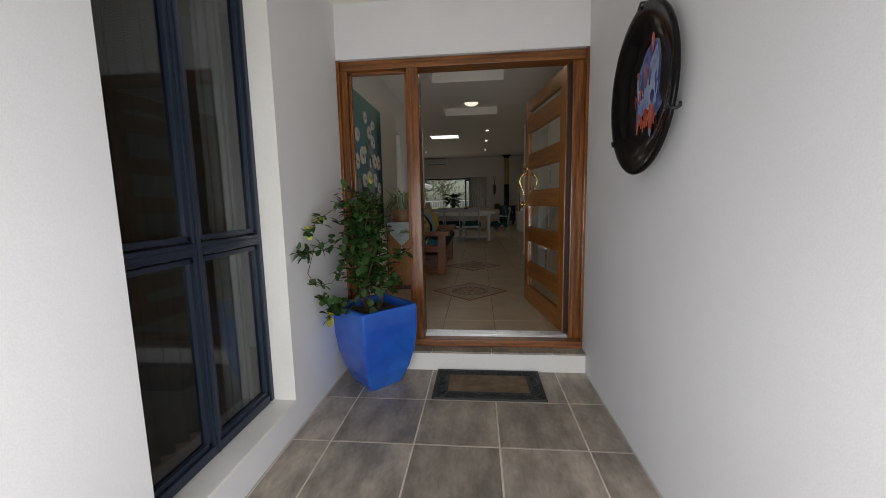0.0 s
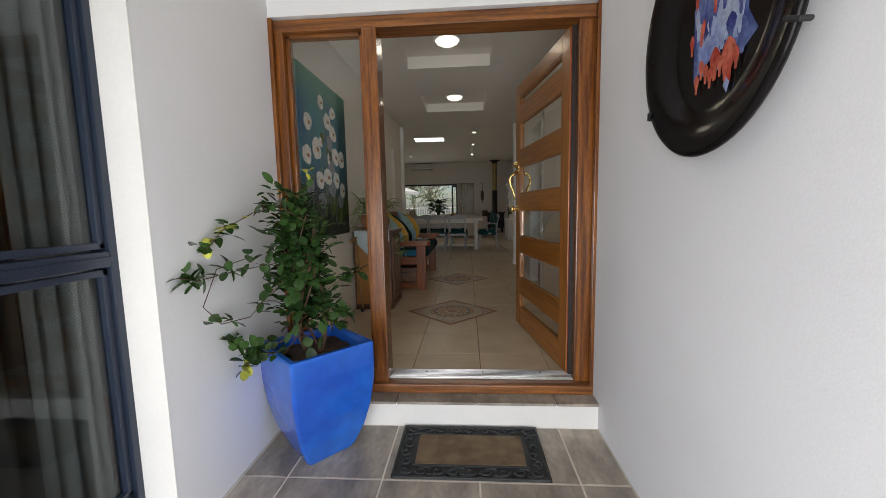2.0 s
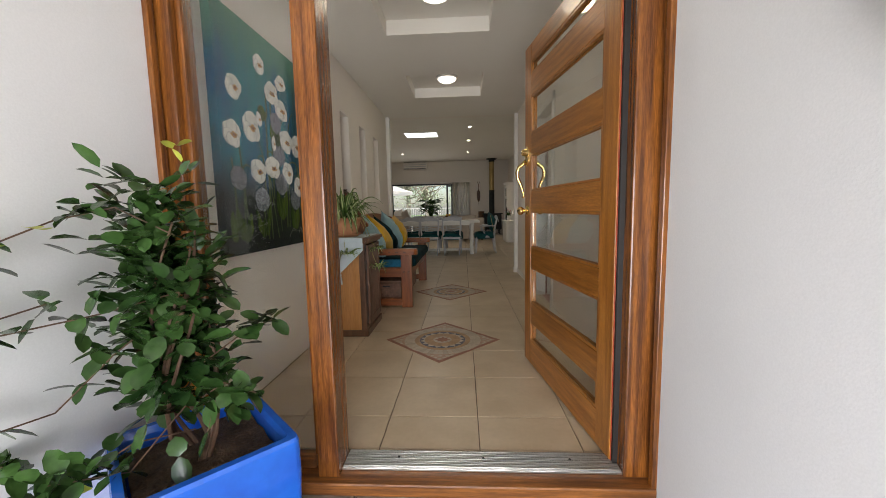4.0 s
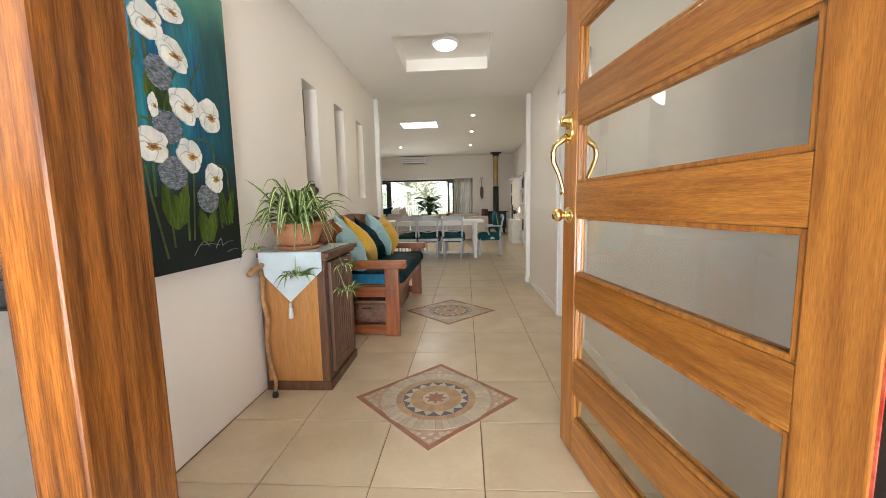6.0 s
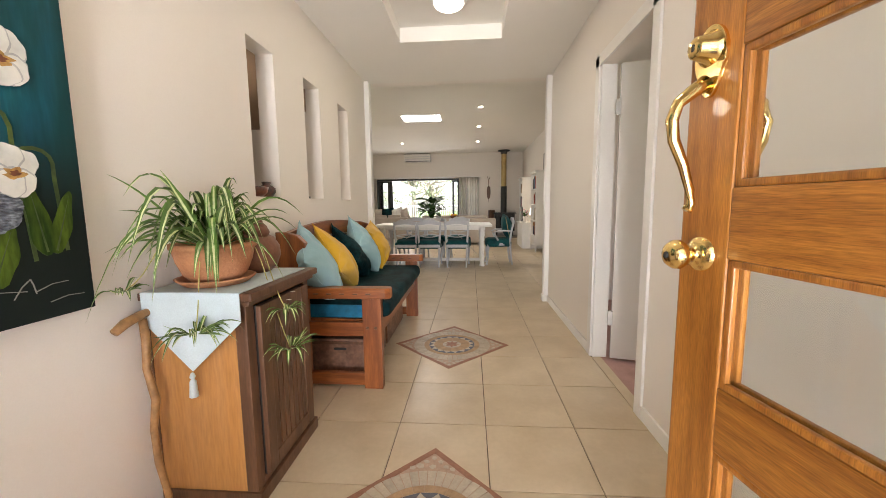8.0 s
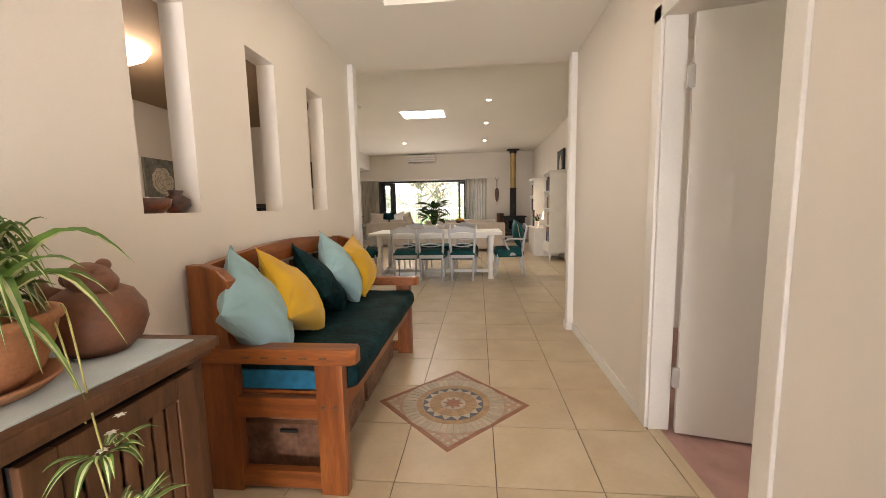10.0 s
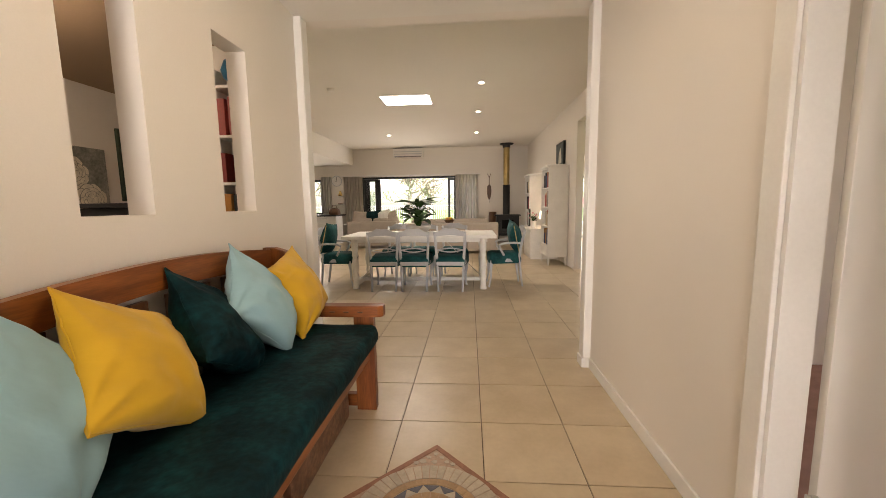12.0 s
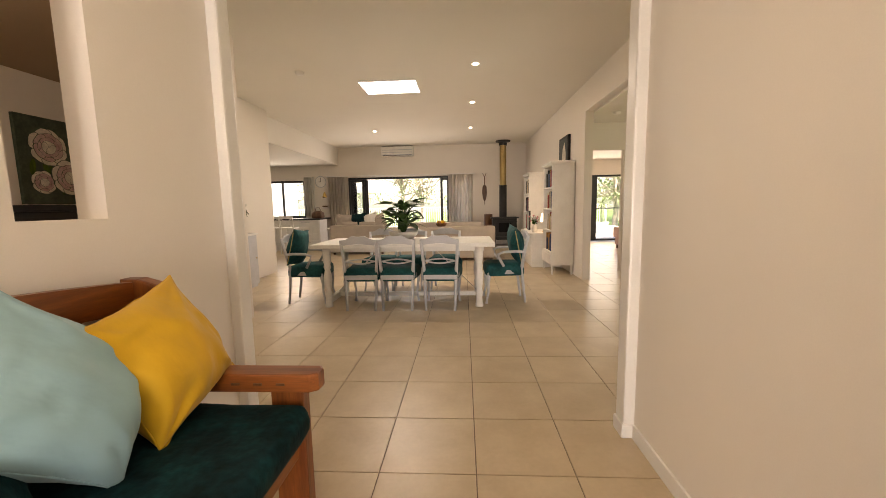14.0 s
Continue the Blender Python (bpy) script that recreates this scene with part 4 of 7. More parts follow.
def daub(outline, mat, lift, name, label=""):
    m = Matrix(((0, 0, 1, PT), (1, 0, 0, 0), (0, 1, 0, 0), (0, 0, 0, 1)))
    b = prism(outline, 0.0003, 0.0004 + lift, None, m)
    return part(name, b, mat, painting, label)


def stroke(pts, w, mat, lift=0.0010):
    b = bmesh.new()
    lo, hi = [], []
    for i, p in enumerate(pts):
        d = Vector(pts[min(i + 1, len(pts) - 1)]) - Vector(pts[max(i - 1, 0)])
        nrm = Vector((-d.y, d.x)).normalized() * w
        lo.append((p[0] - nrm.x, p[1] - nrm.y))
        hi.append((p[0] + nrm.x, p[1] + nrm.y))
    return daub(lo + hi[::-1], mat, lift + 0.0007 * pts[0][0], "painted_stem")


def poppy(u, v, rx, ry, tilt, seed):
    """A cup of broad overlapping petals, each with a grey shaded edge, round a golden heart."""
    rr = random.Random(seed)
    ca, sa = math.cos(tilt), math.sin(tilt)
    order = [0.5, 2.6, 1.5, 3.6, 5.2, 4.3]
    for k, a0 in enumerate(order):
        a = a0 + rr.uniform(-0.2, 0.2)
        far, wide, deep = rr.uniform(0.42, 0.52), rr.uniform(0.50, 0.60), rr.uniform(0.46, 0.54)
        for grow, mat, lift in ((1.0, "shade", 0.0), (0.91, "white", 0.0004)):
            out = []
            for q in range(32):
                t = 2 * math.pi * q / 32
                ruff = 1 + 0.06 * math.sin(3 * t + 2 * k + seed) + 0.035 * math.sin(7 * t + k)
                px, py = deep * grow * ruff * math.cos(t), wide * grow * ruff * math.sin(t)
                px += far + (0.035 if grow < 1 else 0)
                x, y = (px * math.cos(a) - py * math.sin(a)) * rx, (px * math.sin(a) + py * math.cos(a)) * ry
                out.append((u + x * ca - y * sa, v + x * sa + y * ca))
            daub(out, PCOL[mat], 0.0030 + 0.0008 * k + lift + 0.00005 * seed, "painted_petal")
    for s, lift, mat in ((0.34, 0.0084, "gold"), (0.17, 0.0088, "heart")):
        daub([(u + 0.06 * rx + s * rx * (1 + 0.3 * math.sin(5 * t + seed) + 0.12 * math.sin(11 * t)) * math.cos(t), v - 0.10 * ry + 0.6 * s * ry * (1 + 0.25 * math.cos(4 * t + seed)) * math.sin(t)) for t in [2 * math.pi * q / 26 for q in range(26)]], PCOL[mat], lift, "painted_heart")


def arch(x0, z0, x1, z1, top):
    """A stem that rises from the ground, bends over and carries a nodding flower."""
    pts = [(x0 + (x1 - x0) * 0.15 * k / 5, z0 + (top - z0) * k / 5) for k in range(5)]
    for k in range(7):
        a = math.pi * (1 - k / 6)
        cx, r = (pts[4][0] + x1) / 2, (x1 - pts[4][0]) / 2
        pts.append((cx + r * math.cos(a), top + abs(r) * 0.8 * math.sin(a)))
    return pts + [(x1, z1)]


for pts, w in ((arch(0.40, 0.06, 0.33, 0.50, 0.52), 0.005), (arch(0.43, 0.20, 0.50, 0.55, 0.56), 0.005), (arch(0.44, 0.06, 0.46, 0.95, 0.80), 0.006), ([(0.40, 0.42), (0.385, 0.55), (0.33, 0.66)], 0.005),
               ([(0.52, 0.06), (0.47, 0.30), (0.45, 0.46)], 0.005), ([(0.49, 0.30), (0.50, 0.62), (0.51, 0.90)], 0.006), ([(0.56, 0.10), (0.55, 0.32), (0.585, 0.52)], 0.005), ([(0.64, 0.12), (0.65, 0.30), (0.665, 0.44)], 0.006), ([(0.67, 0.12), (0.69, 0.30), (0.70, 0.42)], 0.004),
               (arch(0.86, 0.16, 0.70, 0.52, 0.50), 0.005), (arch(0.94, 0.18, 0.84, 0.44, 0.42), 0.005), ([(0.66, 0.55), (0.64, 0.62)], 0.004), ([(0.72, 0.74), (0.76, 0.84), (0.80, 0.88)], 0.004), ([(0.56, 0.66), (0.60, 0.72), (0.66, 0.82)], 0.004), ([(0.36, 0.08), (0.37, 0.16), (0.36, 0.24)], 0.005),
               ([(0.20, 0.10), (0.17, 0.40), (0.15, 0.62)], 0.006), ([(0.10, 0.12), (0.09, 0.40), (0.08, 0.50)], 0.006), (arch(0.16, 0.06, 0.26, 0.42, 0.44), 0.005)):
    stroke(pts, w, PCOL["stem"])
for u, v, w, h, a in ((0.30, 0.17, 0.022, 0.075, 0.3), (0.345, 0.13, 0.02, 0.06, -0.2), (0.405, 0.17, 0.022, 0.09, -0.3), (0.55, 0.27, 0.036, 0.085, 0.25), (0.625, 0.27, 0.034, 0.085, -0.25), (0.585, 0.24, 0.03, 0.07, 0.0), (0.735, 0.18, 0.036, 0.075, 0.2), (0.79, 0.18, 0.032, 0.08, -0.35), (0.875, 0.27, 0.026, 0.10, 0.15), (0.935, 0.26, 0.024, 0.09, -0.3), (0.40, 0.79, 0.05, 0.045, 0.3), (0.52, 0.70, 0.035, 0.05, 0.5), (0.58, 0.67, 0.036, 0.045, -0.3), (0.12, 0.16, 0.03, 0.09, 0.3), (0.20, 0.14, 0.03, 0.08, -0.3), (0.06, 0.15, 0.026, 0.08, 0.1)):
    out = []
    for q in range(24):
        t = 2 * math.pi * (q + 0.5) / 24
        x, y = w * math.cos(t) * (1 - 0.35 * math.sin(t)) * (1 + 0.12 * math.sin(5 * t + 9 * u)), h * math.sin(t)
        out.append((u + math.cos(a) * x - math.sin(a) * y, v + math.sin(a) * x + math.cos(a) * y))
    daub(out, PCOL["leafy"], 0.0018 + 0.0009 * u, "painted_leaf")
    daub([(u - math.sin(a) * h * f_ + g_ * math.cos(a), v + math.cos(a) * h * f_ + g_ * math.sin(a)) for f_, g_ in ((-0.9, -0.003), (0.85, 0.0), (-0.9, 0.003))], PCOL["stem"], 0.0022 + 0.0009 * u, "painted_leaf_rib")
for u, v, rx, rz in ((0.349, 0.294, 0.074, 0.066), (0.587, 0.396, 0.074, 0.065), (0.583, 0.571, 0.072, 0.062), (0.562, 0.769, 0.064, 0.062), (0.778, 0.298, 0.068, 0.062), (0.13, 0.40, 0.07, 0.062)):
    daub([(u + rx * (1 + 0.03 * math.sin(7 * t) + 0.025 * math.sin(23 * t)) * math.cos(t), v + rz * (1 + 0.03 * math.cos(9 * t) + 0.025 * math.sin(19 * t)) * math.sin(t)) for t in [2 * math.pi * q / 60 for q in range(60)]], PCOL["seed"], 0.0027, "painted_seed_head")
for k, (u, v, rx, ry, tl) in enumerate(((0.28, 0.69, 0.085, 0.085, 0.2), (0.325, 0.455, 0.085, 0.07, -0.1), (0.49, 0.49, 0.092, 0.070, 0.0), (0.525, 0.94, 0.082, 0.068, 0.3), (0.645, 0.865, 0.088, 0.064, -0.3), (0.685, 0.675, 0.092, 0.075, -0.2), (0.832, 0.668, 0.080, 0.075, 0.3), (0.688, 0.478, 0.078, 0.072, -0.4), (0.830, 0.393, 0.066, 0.070, 0.2), (0.365, 0.75, 0.028, 0.040, 0.3), (0.518, 0.64, 0.024, 0.045, 0.0), (0.65, 1.03, 0.07, 0.05, 0.4), (0.10, 0.62, 0.08, 0.07, 0.1), (0.14, 0.86, 0.07, 0.065, -0.2), (0.40, 1.06, 0.06, 0.055, 0.2))):
    poppy(u, v, rx, ry, tl, k)
# an unreadable signature in thin pale strokes
for u0, z0, u1, z1 in ((0.66, 0.055, 0.72, 0.11), (0.72, 0.11, 0.76, 0.085), (0.70, 0.095, 0.83, 0.085), (0.80, 0.07, 0.84, 0.115), (0.84, 0.115, 0.85, 0.075), (0.85, 0.08, 0.93, 0.095), (0.88, 0.045, 0.97, 0.05)):
    stroke([(u0, z0), ((u0 + u1) / 2, (z0 + z1) / 2 + 0.006), (u1, z1)], 0.0011, PCOL["pewter"], 0.0012)

# small cabinet with a lattice door
CX0, CX1, CY0, CY1, CZ = -1.055, -0.675, 4.885, 5.39, 0.82
cabinet = thing("hall_cabinet", "brown wooden cabinet with honey side panel and lattice door", "cabinet")
part("plinth", box(CX0, CX1 + 0.012, CY0 - 0.005, CY1 + 0.01, 0, 0.055, 0.004), BROWN, cabinet)
part("side_panel", box(CX0 + 0.012, CX1 - 0.02, CY0 + 0.004, CY0 + 0.022, 0.055, CZ - 0.03), ORANGE, cabinet, "honey coloured plywood side panel")
part("side_panel", box(CX0 + 0.012, CX1 - 0.02, CY1 - 0.022, CY1 - 0.004, 0.055, CZ - 0.03), ORANGE, cabinet)
part("back_panel", box(CX0, CX0 + 0.012, CY0, CY1, 0.055, CZ - 0.03), BROWN, cabinet)
for y in (CY0, CY1 - 0.05):
    part("post", box(CX1 - 0.045, CX1, y, y + 0.05, 0.055, CZ - 0.03, 0.004), BROWN, cabinet)
part("rail", box(CX1 - 0.04, CX1 - 0.002, CY0 + 0.05, CY1 - 0.05, 0.055, 0.085, 0.003), BROWN, cabinet)
part("rail", box(CX1 - 0.04, CX1 - 0.002, CY0 + 0.05, CY1 - 0.05, CZ - 0.06, CZ - 0.03, 0.003), BROWN, cabinet)
part("top", box(CX0, CX1 + 0.04, CY0 - 0.025, CY1 + 0.03, CZ - 0.03, CZ, 0.007), BROWN, cabinet)
part("cornice", box(CX0, CX1 + 0.022, CY0 - 0.012, CY1 + 0.016, CZ - 0.05, CZ - 0.03, 0.006), BROWN, cabinet)
# A flat black sheet takes the place of the cabinet's shaded inside.
cdoor = part("door", box(CX1 - 0.012, CX1 + 0.004, CY0 + 0.055, CY1 - 0.055, 0.09, CZ - 0.065), IRON, cabinet, "black sheet standing in for shade behind the lattice")
b = bmesh.new()
for q in ((CY0 + 0.055, CY0 + 0.115, 0.09, CZ - 0.065), (CY1 - 0.115, CY1 - 0.055, 0.09, CZ - 0.065), (CY0 + 0.115, CY1 - 0.115, 0.09, 0.15), (CY0 + 0.115, CY1 - 0.115, CZ - 0.125, CZ - 0.065)):
    box(CX1 + 0.0, CX1 + 0.022, q[0], q[1], q[2], q[3], 0.004, b)
part("door_frame", b, BROWN, cdoor)
for k in range(7):
    y = CY0 + 0.115 + (k + 0.5) * (CY1 - CY0 - 0.23) / 7
    part("slat", box(CX1 + 0.010, CX1 + 0.018, y - 0.015, y + 0.015, 0.15, CZ - 0.125, 0.002), BROWN, cdoor)
for k in range(10):
    z = 0.165 + k * (CZ - 0.30) / 9.6
    part("cross_slat", box(CX1 + 0.004, CX1 + 0.0095, CY0 + 0.115, CY1 - 0.115, z, z + 0.03, 0.001), BROWN, cdoor)

# cloth runner with a tassel
CLOTH = material("pale blue grey linen", (0.52, 0.60, 0.63), 0.9, vary=0.07, scale=8, fine=260, bump=0.3, depth=0.002)
runner = thing("table_runner", "pale blue linen runner with a pointed tasselled end", "table runner")
xa, xb = CX0 + 0.02, CX1 + 0.0
part("cloth", box(xa, xb, CY0 - 0.029, CY1 - 0.02, CZ + 0.0005, CZ + 0.004), CLOTH, runner)
out = [(xa, CZ + 0.003), (xa, CZ - 0.10), ((xa + xb) / 2 - 0.01, CZ - 0.28), (xb, CZ - 0.10), (xb, CZ + 0.003)]
part("pointed_end", prism(out, -(CY0 - 0.029), -(CY0 - 0.033), None, Matrix(((1, 0, 0, 0), (0, 0, -1, 0), (0, 1, 0, 0), (0, 0, 0, 1)))), CLOTH, runner)
tc = ((xa + xb) / 2 - 0.01, CY0 - 0.037, CZ - 0.28)
part("tassel", lathe([(0.0, 0.0), (0.006, -0.005), (0.010, -0.018), (0.005, -0.026), (0.011, -0.035), (0.015, -0.09), (0.012, -0.092), (0.0, -0.09)], 14, centre=tc), CLOTH, runner, "pale blue tassel", True)

# spider plant in a terracotta bowl
TERRA = material("terracotta", (0.42, 0.175, 0.075), 0.8, vary=0.12, scale=9, fine=120, bump=0.2, second=(0.5, 0.24, 0.12))
bowl = thing("terracotta_bowl", "wide terracotta plant bowl standing in a saucer", "plant pot", pose(-0.875, 5.03, CZ + 0.0045))
part("saucer", lathe([(0.0, 0.0), (0.11, 0.0), (0.135, 0.02), (0.14, 0.026), (0.128, 0.026), (0.11, 0.012), (0.0, 0.012)], 36), TERRA, bowl, "", True)
part("body", lathe([(0.0, 0.013), (0.085, 0.013), (0.11, 0.04), (0.13, 0.09), (0.140, 0.135), (0.148, 0.14), (0.148, 0.158), (0.132, 0.158), (0.126, 0.13), (0.0, 0.125)], 36), TERRA, bowl, "", True)
SPID = material("striped spider plant leaf", (0.075, 0.155, 0.028), 0.42, vary=0.2, scale=20, fine=60, bump=0.05, second=(0.13, 0.23, 0.045), per_island=0.3)
SPIDW = material("cream leaf stripe", (0.52, 0.56, 0.30), 0.5, vary=0.15, scale=20, fine=60, bump=0.03, per_island=0.2)


def strap_leaf(bg, bw, base, az, reach, rise, drop, w):
    out = Vector((math.cos(az), math.sin(az), 0))
    side = Vector((-out.y, out.x, 0))
    prev = None
    n = 9
    for i in range(n + 1):
        u = i / n
        p = Vector(base) + out * reach * (u ** 0.85) + Vector((0, 0, rise * math.sin(math.pi * u * (0.5 + 0.45 * abs(math.sin(7.3 * az)))) - drop * u ** 2.2))
        ww = w * (0.6 + 0.8 * u if u < 0.4 else 0.92 * (1 - ((u - 0.4) / 0.6) ** 1.6) + 0.0)
        row = [p + side * ww + Vector((0, 0, ww * 0.5)), p + side * ww * 0.33, p - side * ww * 0.33, p - side * ww + Vector((0, 0, ww * 0.5))]
        if prev:
            for c, bm in ((0, bg), (1, bw), (2, bg)):
                bm.faces.new([bm.verts.new(v) for v in (prev[c], prev[c + 1], row[c + 1], row[c])])
        prev = row


def spider(name, base, count, reach, label, seed, w=0.007, updir=1.0):
    rr = random.Random(seed)
    ob = thing(name, label, "plant", pose(*base))
    g, wb = bmesh.new(), bmesh.new()
    for k in range(count):
        az = rr.uniform(-2.3, 2.3)
        r = reach * rr.uniform(0.4, 1.05) * (0.38 if math.sin(az) > 0.2 and reach > 0.2 else 1.0)
        if math.cos(az) > 0.3 and reach > 0.2:
            r *= 0.80
        if base[0] + r * math.cos(az) < HALL_L + 0.03:
            r = max(0.04, (HALL_L + 0.03 - base[0]) / math.cos(az))
        strap_leaf(g, wb, (0.02 * math.cos(az), 0.02 * math.sin(az), 0), az, r, updir * reach * rr.uniform(0.15, 0.62), (0.02 + r) * rr.uniform(-0.3, 0.6), w * rr.uniform(0.7, 1.2))
    for bm in (g, wb):
        bmesh.ops.remove_doubles(bm, verts=bm.verts, dist=1e-5)
    part("leaves", g, SPID, ob, "", True)
    part("leaf_stripes", wb, SPIDW, ob, "cream leaf margins", True)
    return ob


sp = spider("spider_plant", (-0.875, 5.03, CZ + 0.14), 150, 0.39, "bushy variegated spider plant with arching leaves", 5, 0.016)
STOLON = material("pale runner stem", (0.38, 0.36, 0.12), 0.6, vary=0.15, scale=20, fine=60)
BLOOM = material("white star flower", (0.75, 0.74, 0.68), 0.6, vary=0.05, scale=20, fine=60)
for k, (p, q, n, r) in enumerate((((-0.875, 4.98, CZ + 0.16), (-0.80, 4.80, 0.70), 34, 0.13), ((-0.80, 5.12, CZ + 0.16), (-0.60, 5.04, 0.56), 22, 0.11), ((-0.80, 5.15, CZ + 0.15), (-0.61, 5.04, 0.72), 16, 0.09), ((-0.95, 5.0, CZ + 0.16), (-1.0, 4.76, 0.85), 12, 0.08))):
    mid = [(p[0] + (q[0] - p[0]) * u, p[1] + (q[1] - p[1]) * u, p[2] + (q[2] - p[2]) * u + 0.12 * math.sin(math.pi * min(1.0, u * 1.2)) * (1 - u)) for u in [i / 8 for i in range(9)]]
    baby = spider("spider_plantlet", q, n, r, "small hanging spider plant offshoot on a runner", 20 + k, 0.0075, 0.5)
    part("runner_stem", tube([Vector(v) - Vector(q) for v in mid], 0.002, 5), STOLON, baby)
    if k == 2:
        fb = bmesh.new()
        for s in range(3):
            for a in range(6):
                leaf_blade(fb, (0.01 * s, 0.012 * s, 0.03 * s), (math.cos(a * 1.047), math.sin(a * 1.047), 0.3), (0, 0, 1), 0.012, 0.006)
        part("flowers", fb, BLOOM, baby, "tiny white flowers")

# brown clay jug with two spouts
CLAY = material("burnished brown clay", (0.15, 0.058, 0.030), 0.5, vary=0.15, scale=8, fine=70, bump=0.12, second=(0.21, 0.085, 0.045))
jug = thing("clay_jug", "round brown clay vessel with stirrup handle and spouts", "jug", pose(-0.86, 5.28, CZ + 0.0045))
part("body", lathe([(0.0, 0.0), (0.06, 0.0), (0.09, 0.03), (0.106, 0.075), (0.103, 0.115), (0.08, 0.155), (0.05, 0.172), (0.0, 0.178)], 32), CLAY, jug, "", True)
head = lathe([(0.0, 0.0), (0.03, 0.004), (0.048, 0.02), (0.05, 0.04), (0.036, 0.062), (0.0, 0.07)], 24)
bmesh.ops.transform(head, matrix=pose(0.005, -0.01, 0.16, 12, 20) @ Matrix.Diagonal((1.25, 0.9, 1, 1)), verts=head.verts)
part("head", head, CLAY, jug, "", True)
for x, y, z, r in ((0.042, -0.02, 0.205, 0.020), (0.012, 0.02, 0.222, 0.017), (-0.045, -0.015, 0.19, 0.022)):
    part("knob", lathe([(r * math.sin(math.pi * k / 8) + 1e-5, z - r * math.cos(math.pi * k / 8)) for k in range(9)], 14, centre=(x, y, 0)), CLAY, jug, "", True)
part("spout", tube([(-0.05, -0.03, 0.135), (-0.085, -0.05, 0.165), (-0.095, -0.055, 0.195)], 0.018, 10, None, [0.03, 0.02, 0.016]), CLAY, jug, "", True)

# walking stick
STICK = material("knotted walking stick wood", (0.26, 0.135, 0.05), 0.5, vary=0.25, scale=14, fine=50, bump=0.25, depth=0.004)
stick = thing("walking_stick", "knotted wooden walking stick leaning on the cabinet", "walking stick")
path = [(-0.965, 4.80, 0.03), (-0.955, 4.80, 0.10), (-0.99, 4.81, 0.22), (-1.0, 4.815, 0.34), (-0.985, 4.82, 0.45), (-1.012, 4.825, 0.56), (-1.008, 4.83, 0.66), (-1.018, 4.835, 0.735)]
part("shaft", tube(path, 0.012, 10, None, [0.0105, 0.011, 0.0125, 0.0115, 0.014, 0.0125, 0.014, 0.013]), STICK, stick, "", True)
part("grip", tube([(-1.035, 4.745, 0.715), (-1.03, 4.78, 0.735), (-1.02, 4.83, 0.75), (-1.012, 4.875, 0.757)], 0.015, 10, None, [0.014, 0.017, 0.016, 0.012]), STICK, stick, "", True)
part("ferrule", lathe([(0.0, 0.0), (0.016, 0.0), (0.017, 0.012), (0.012, 0.035), (0.0, 0.036)], 14, centre=(-0.965, 4.80, 0.0)), RUBBER, stick, "black rubber ferrule", True)

# bench
bench = thing("wooden_bench", "reddish timber settle bench with broad arms and curved back", "bench")
BX0, BX1, BY0, BY1 = -1.045, -0.42, 5.80, 7.37
for y in (BY0, BY1 - 0.055):
    part("front_leg", box(BX1 - 0.115, BX1, y, y + 0.055, 0, 0.565, 0.006), REDWOOD_Z, bench)
    part("back_leg", box(BX0, BX0 + 0.17, y, y + 0.055, 0, 0.60, 0.006), REDWOOD_Z, bench)
    arm = [(BX0, 0), (BX1 + 0.03, 0), (BX1 + 0.058, 0.018), (BX1 + 0.062, 0.06), (BX1 + 0.045, 0.085), (BX0, 0.085)]
    part("arm", prism(arm, 0.565, 0.63, None, Matrix.Translation((0, y - 0.015, 0)), 0.008), REDWOOD_X, bench)
    out = [(BX0, 0.60)] + [(BX0 + 0.165, 0.60), (BX0 + 0.15, 0.68), (BX0 + 0.16, 0.76), (BX0 + 0.185, 0.83), (BX0 + 0.175, 0.90), (BX0 + 0.13, 0.945), (BX0 + 0.06, 0.965), (BX0, 0.965)]
    part("back_wing", prism(out, 0, 0.055, None, Matrix(((1, 0, 0, 0), (0, 0, 1, y), (0, 1, 0, 0), (0, 0, 0, 1))), 0.008), REDWOOD_Z, bench)
    part("side_rail", box(BX0 + 0.15, BX1 - 0.11, y + 0.008, y + 0.045, 0.33, 0.415, 0.004), REDWOOD_X, bench)
    part("foot_rail", box(BX0 + 0.15, BX1 - 0.11, y + 0.008, y + 0.045, 0.02, 0.095, 0.004), REDWOOD_X, bench)
    for dx in (0.035, 0.085):
        part("peg", lathe([(0.0, 0.004), (0.008, 0.003), (0.010, 0.0)], 12), BROWN, bench).matrix_basis = pose(BX1 - dx, y, 0.385, 90)
    for k in range(5):
        part("arm_notch", box(BX0 + 0.22 + k * 0.08, BX0 + 0.25 + k * 0.08, y - 0.0175, y - 0.0145, 0.592, 0.60), BROWN, bench)
part("front_rail", box(BX1 - 0.075, BX1 - 0.03, BY0 + 0.05, BY1 - 0.05, 0.31, 0.41, 0.006), REDWOOD, bench)
part("back_rail", box(BX0 + 0.02, BX0 + 0.06, BY0 + 0.05, BY1 - 0.05, 0.31, 0.41, 0.006), REDWOOD, bench)
part("seat_board", box(BX0 + 0.03, BX1 - 0.02, BY0 + 0.055, BY1 - 0.055, 0.41, 0.425), REDWOOD, bench)
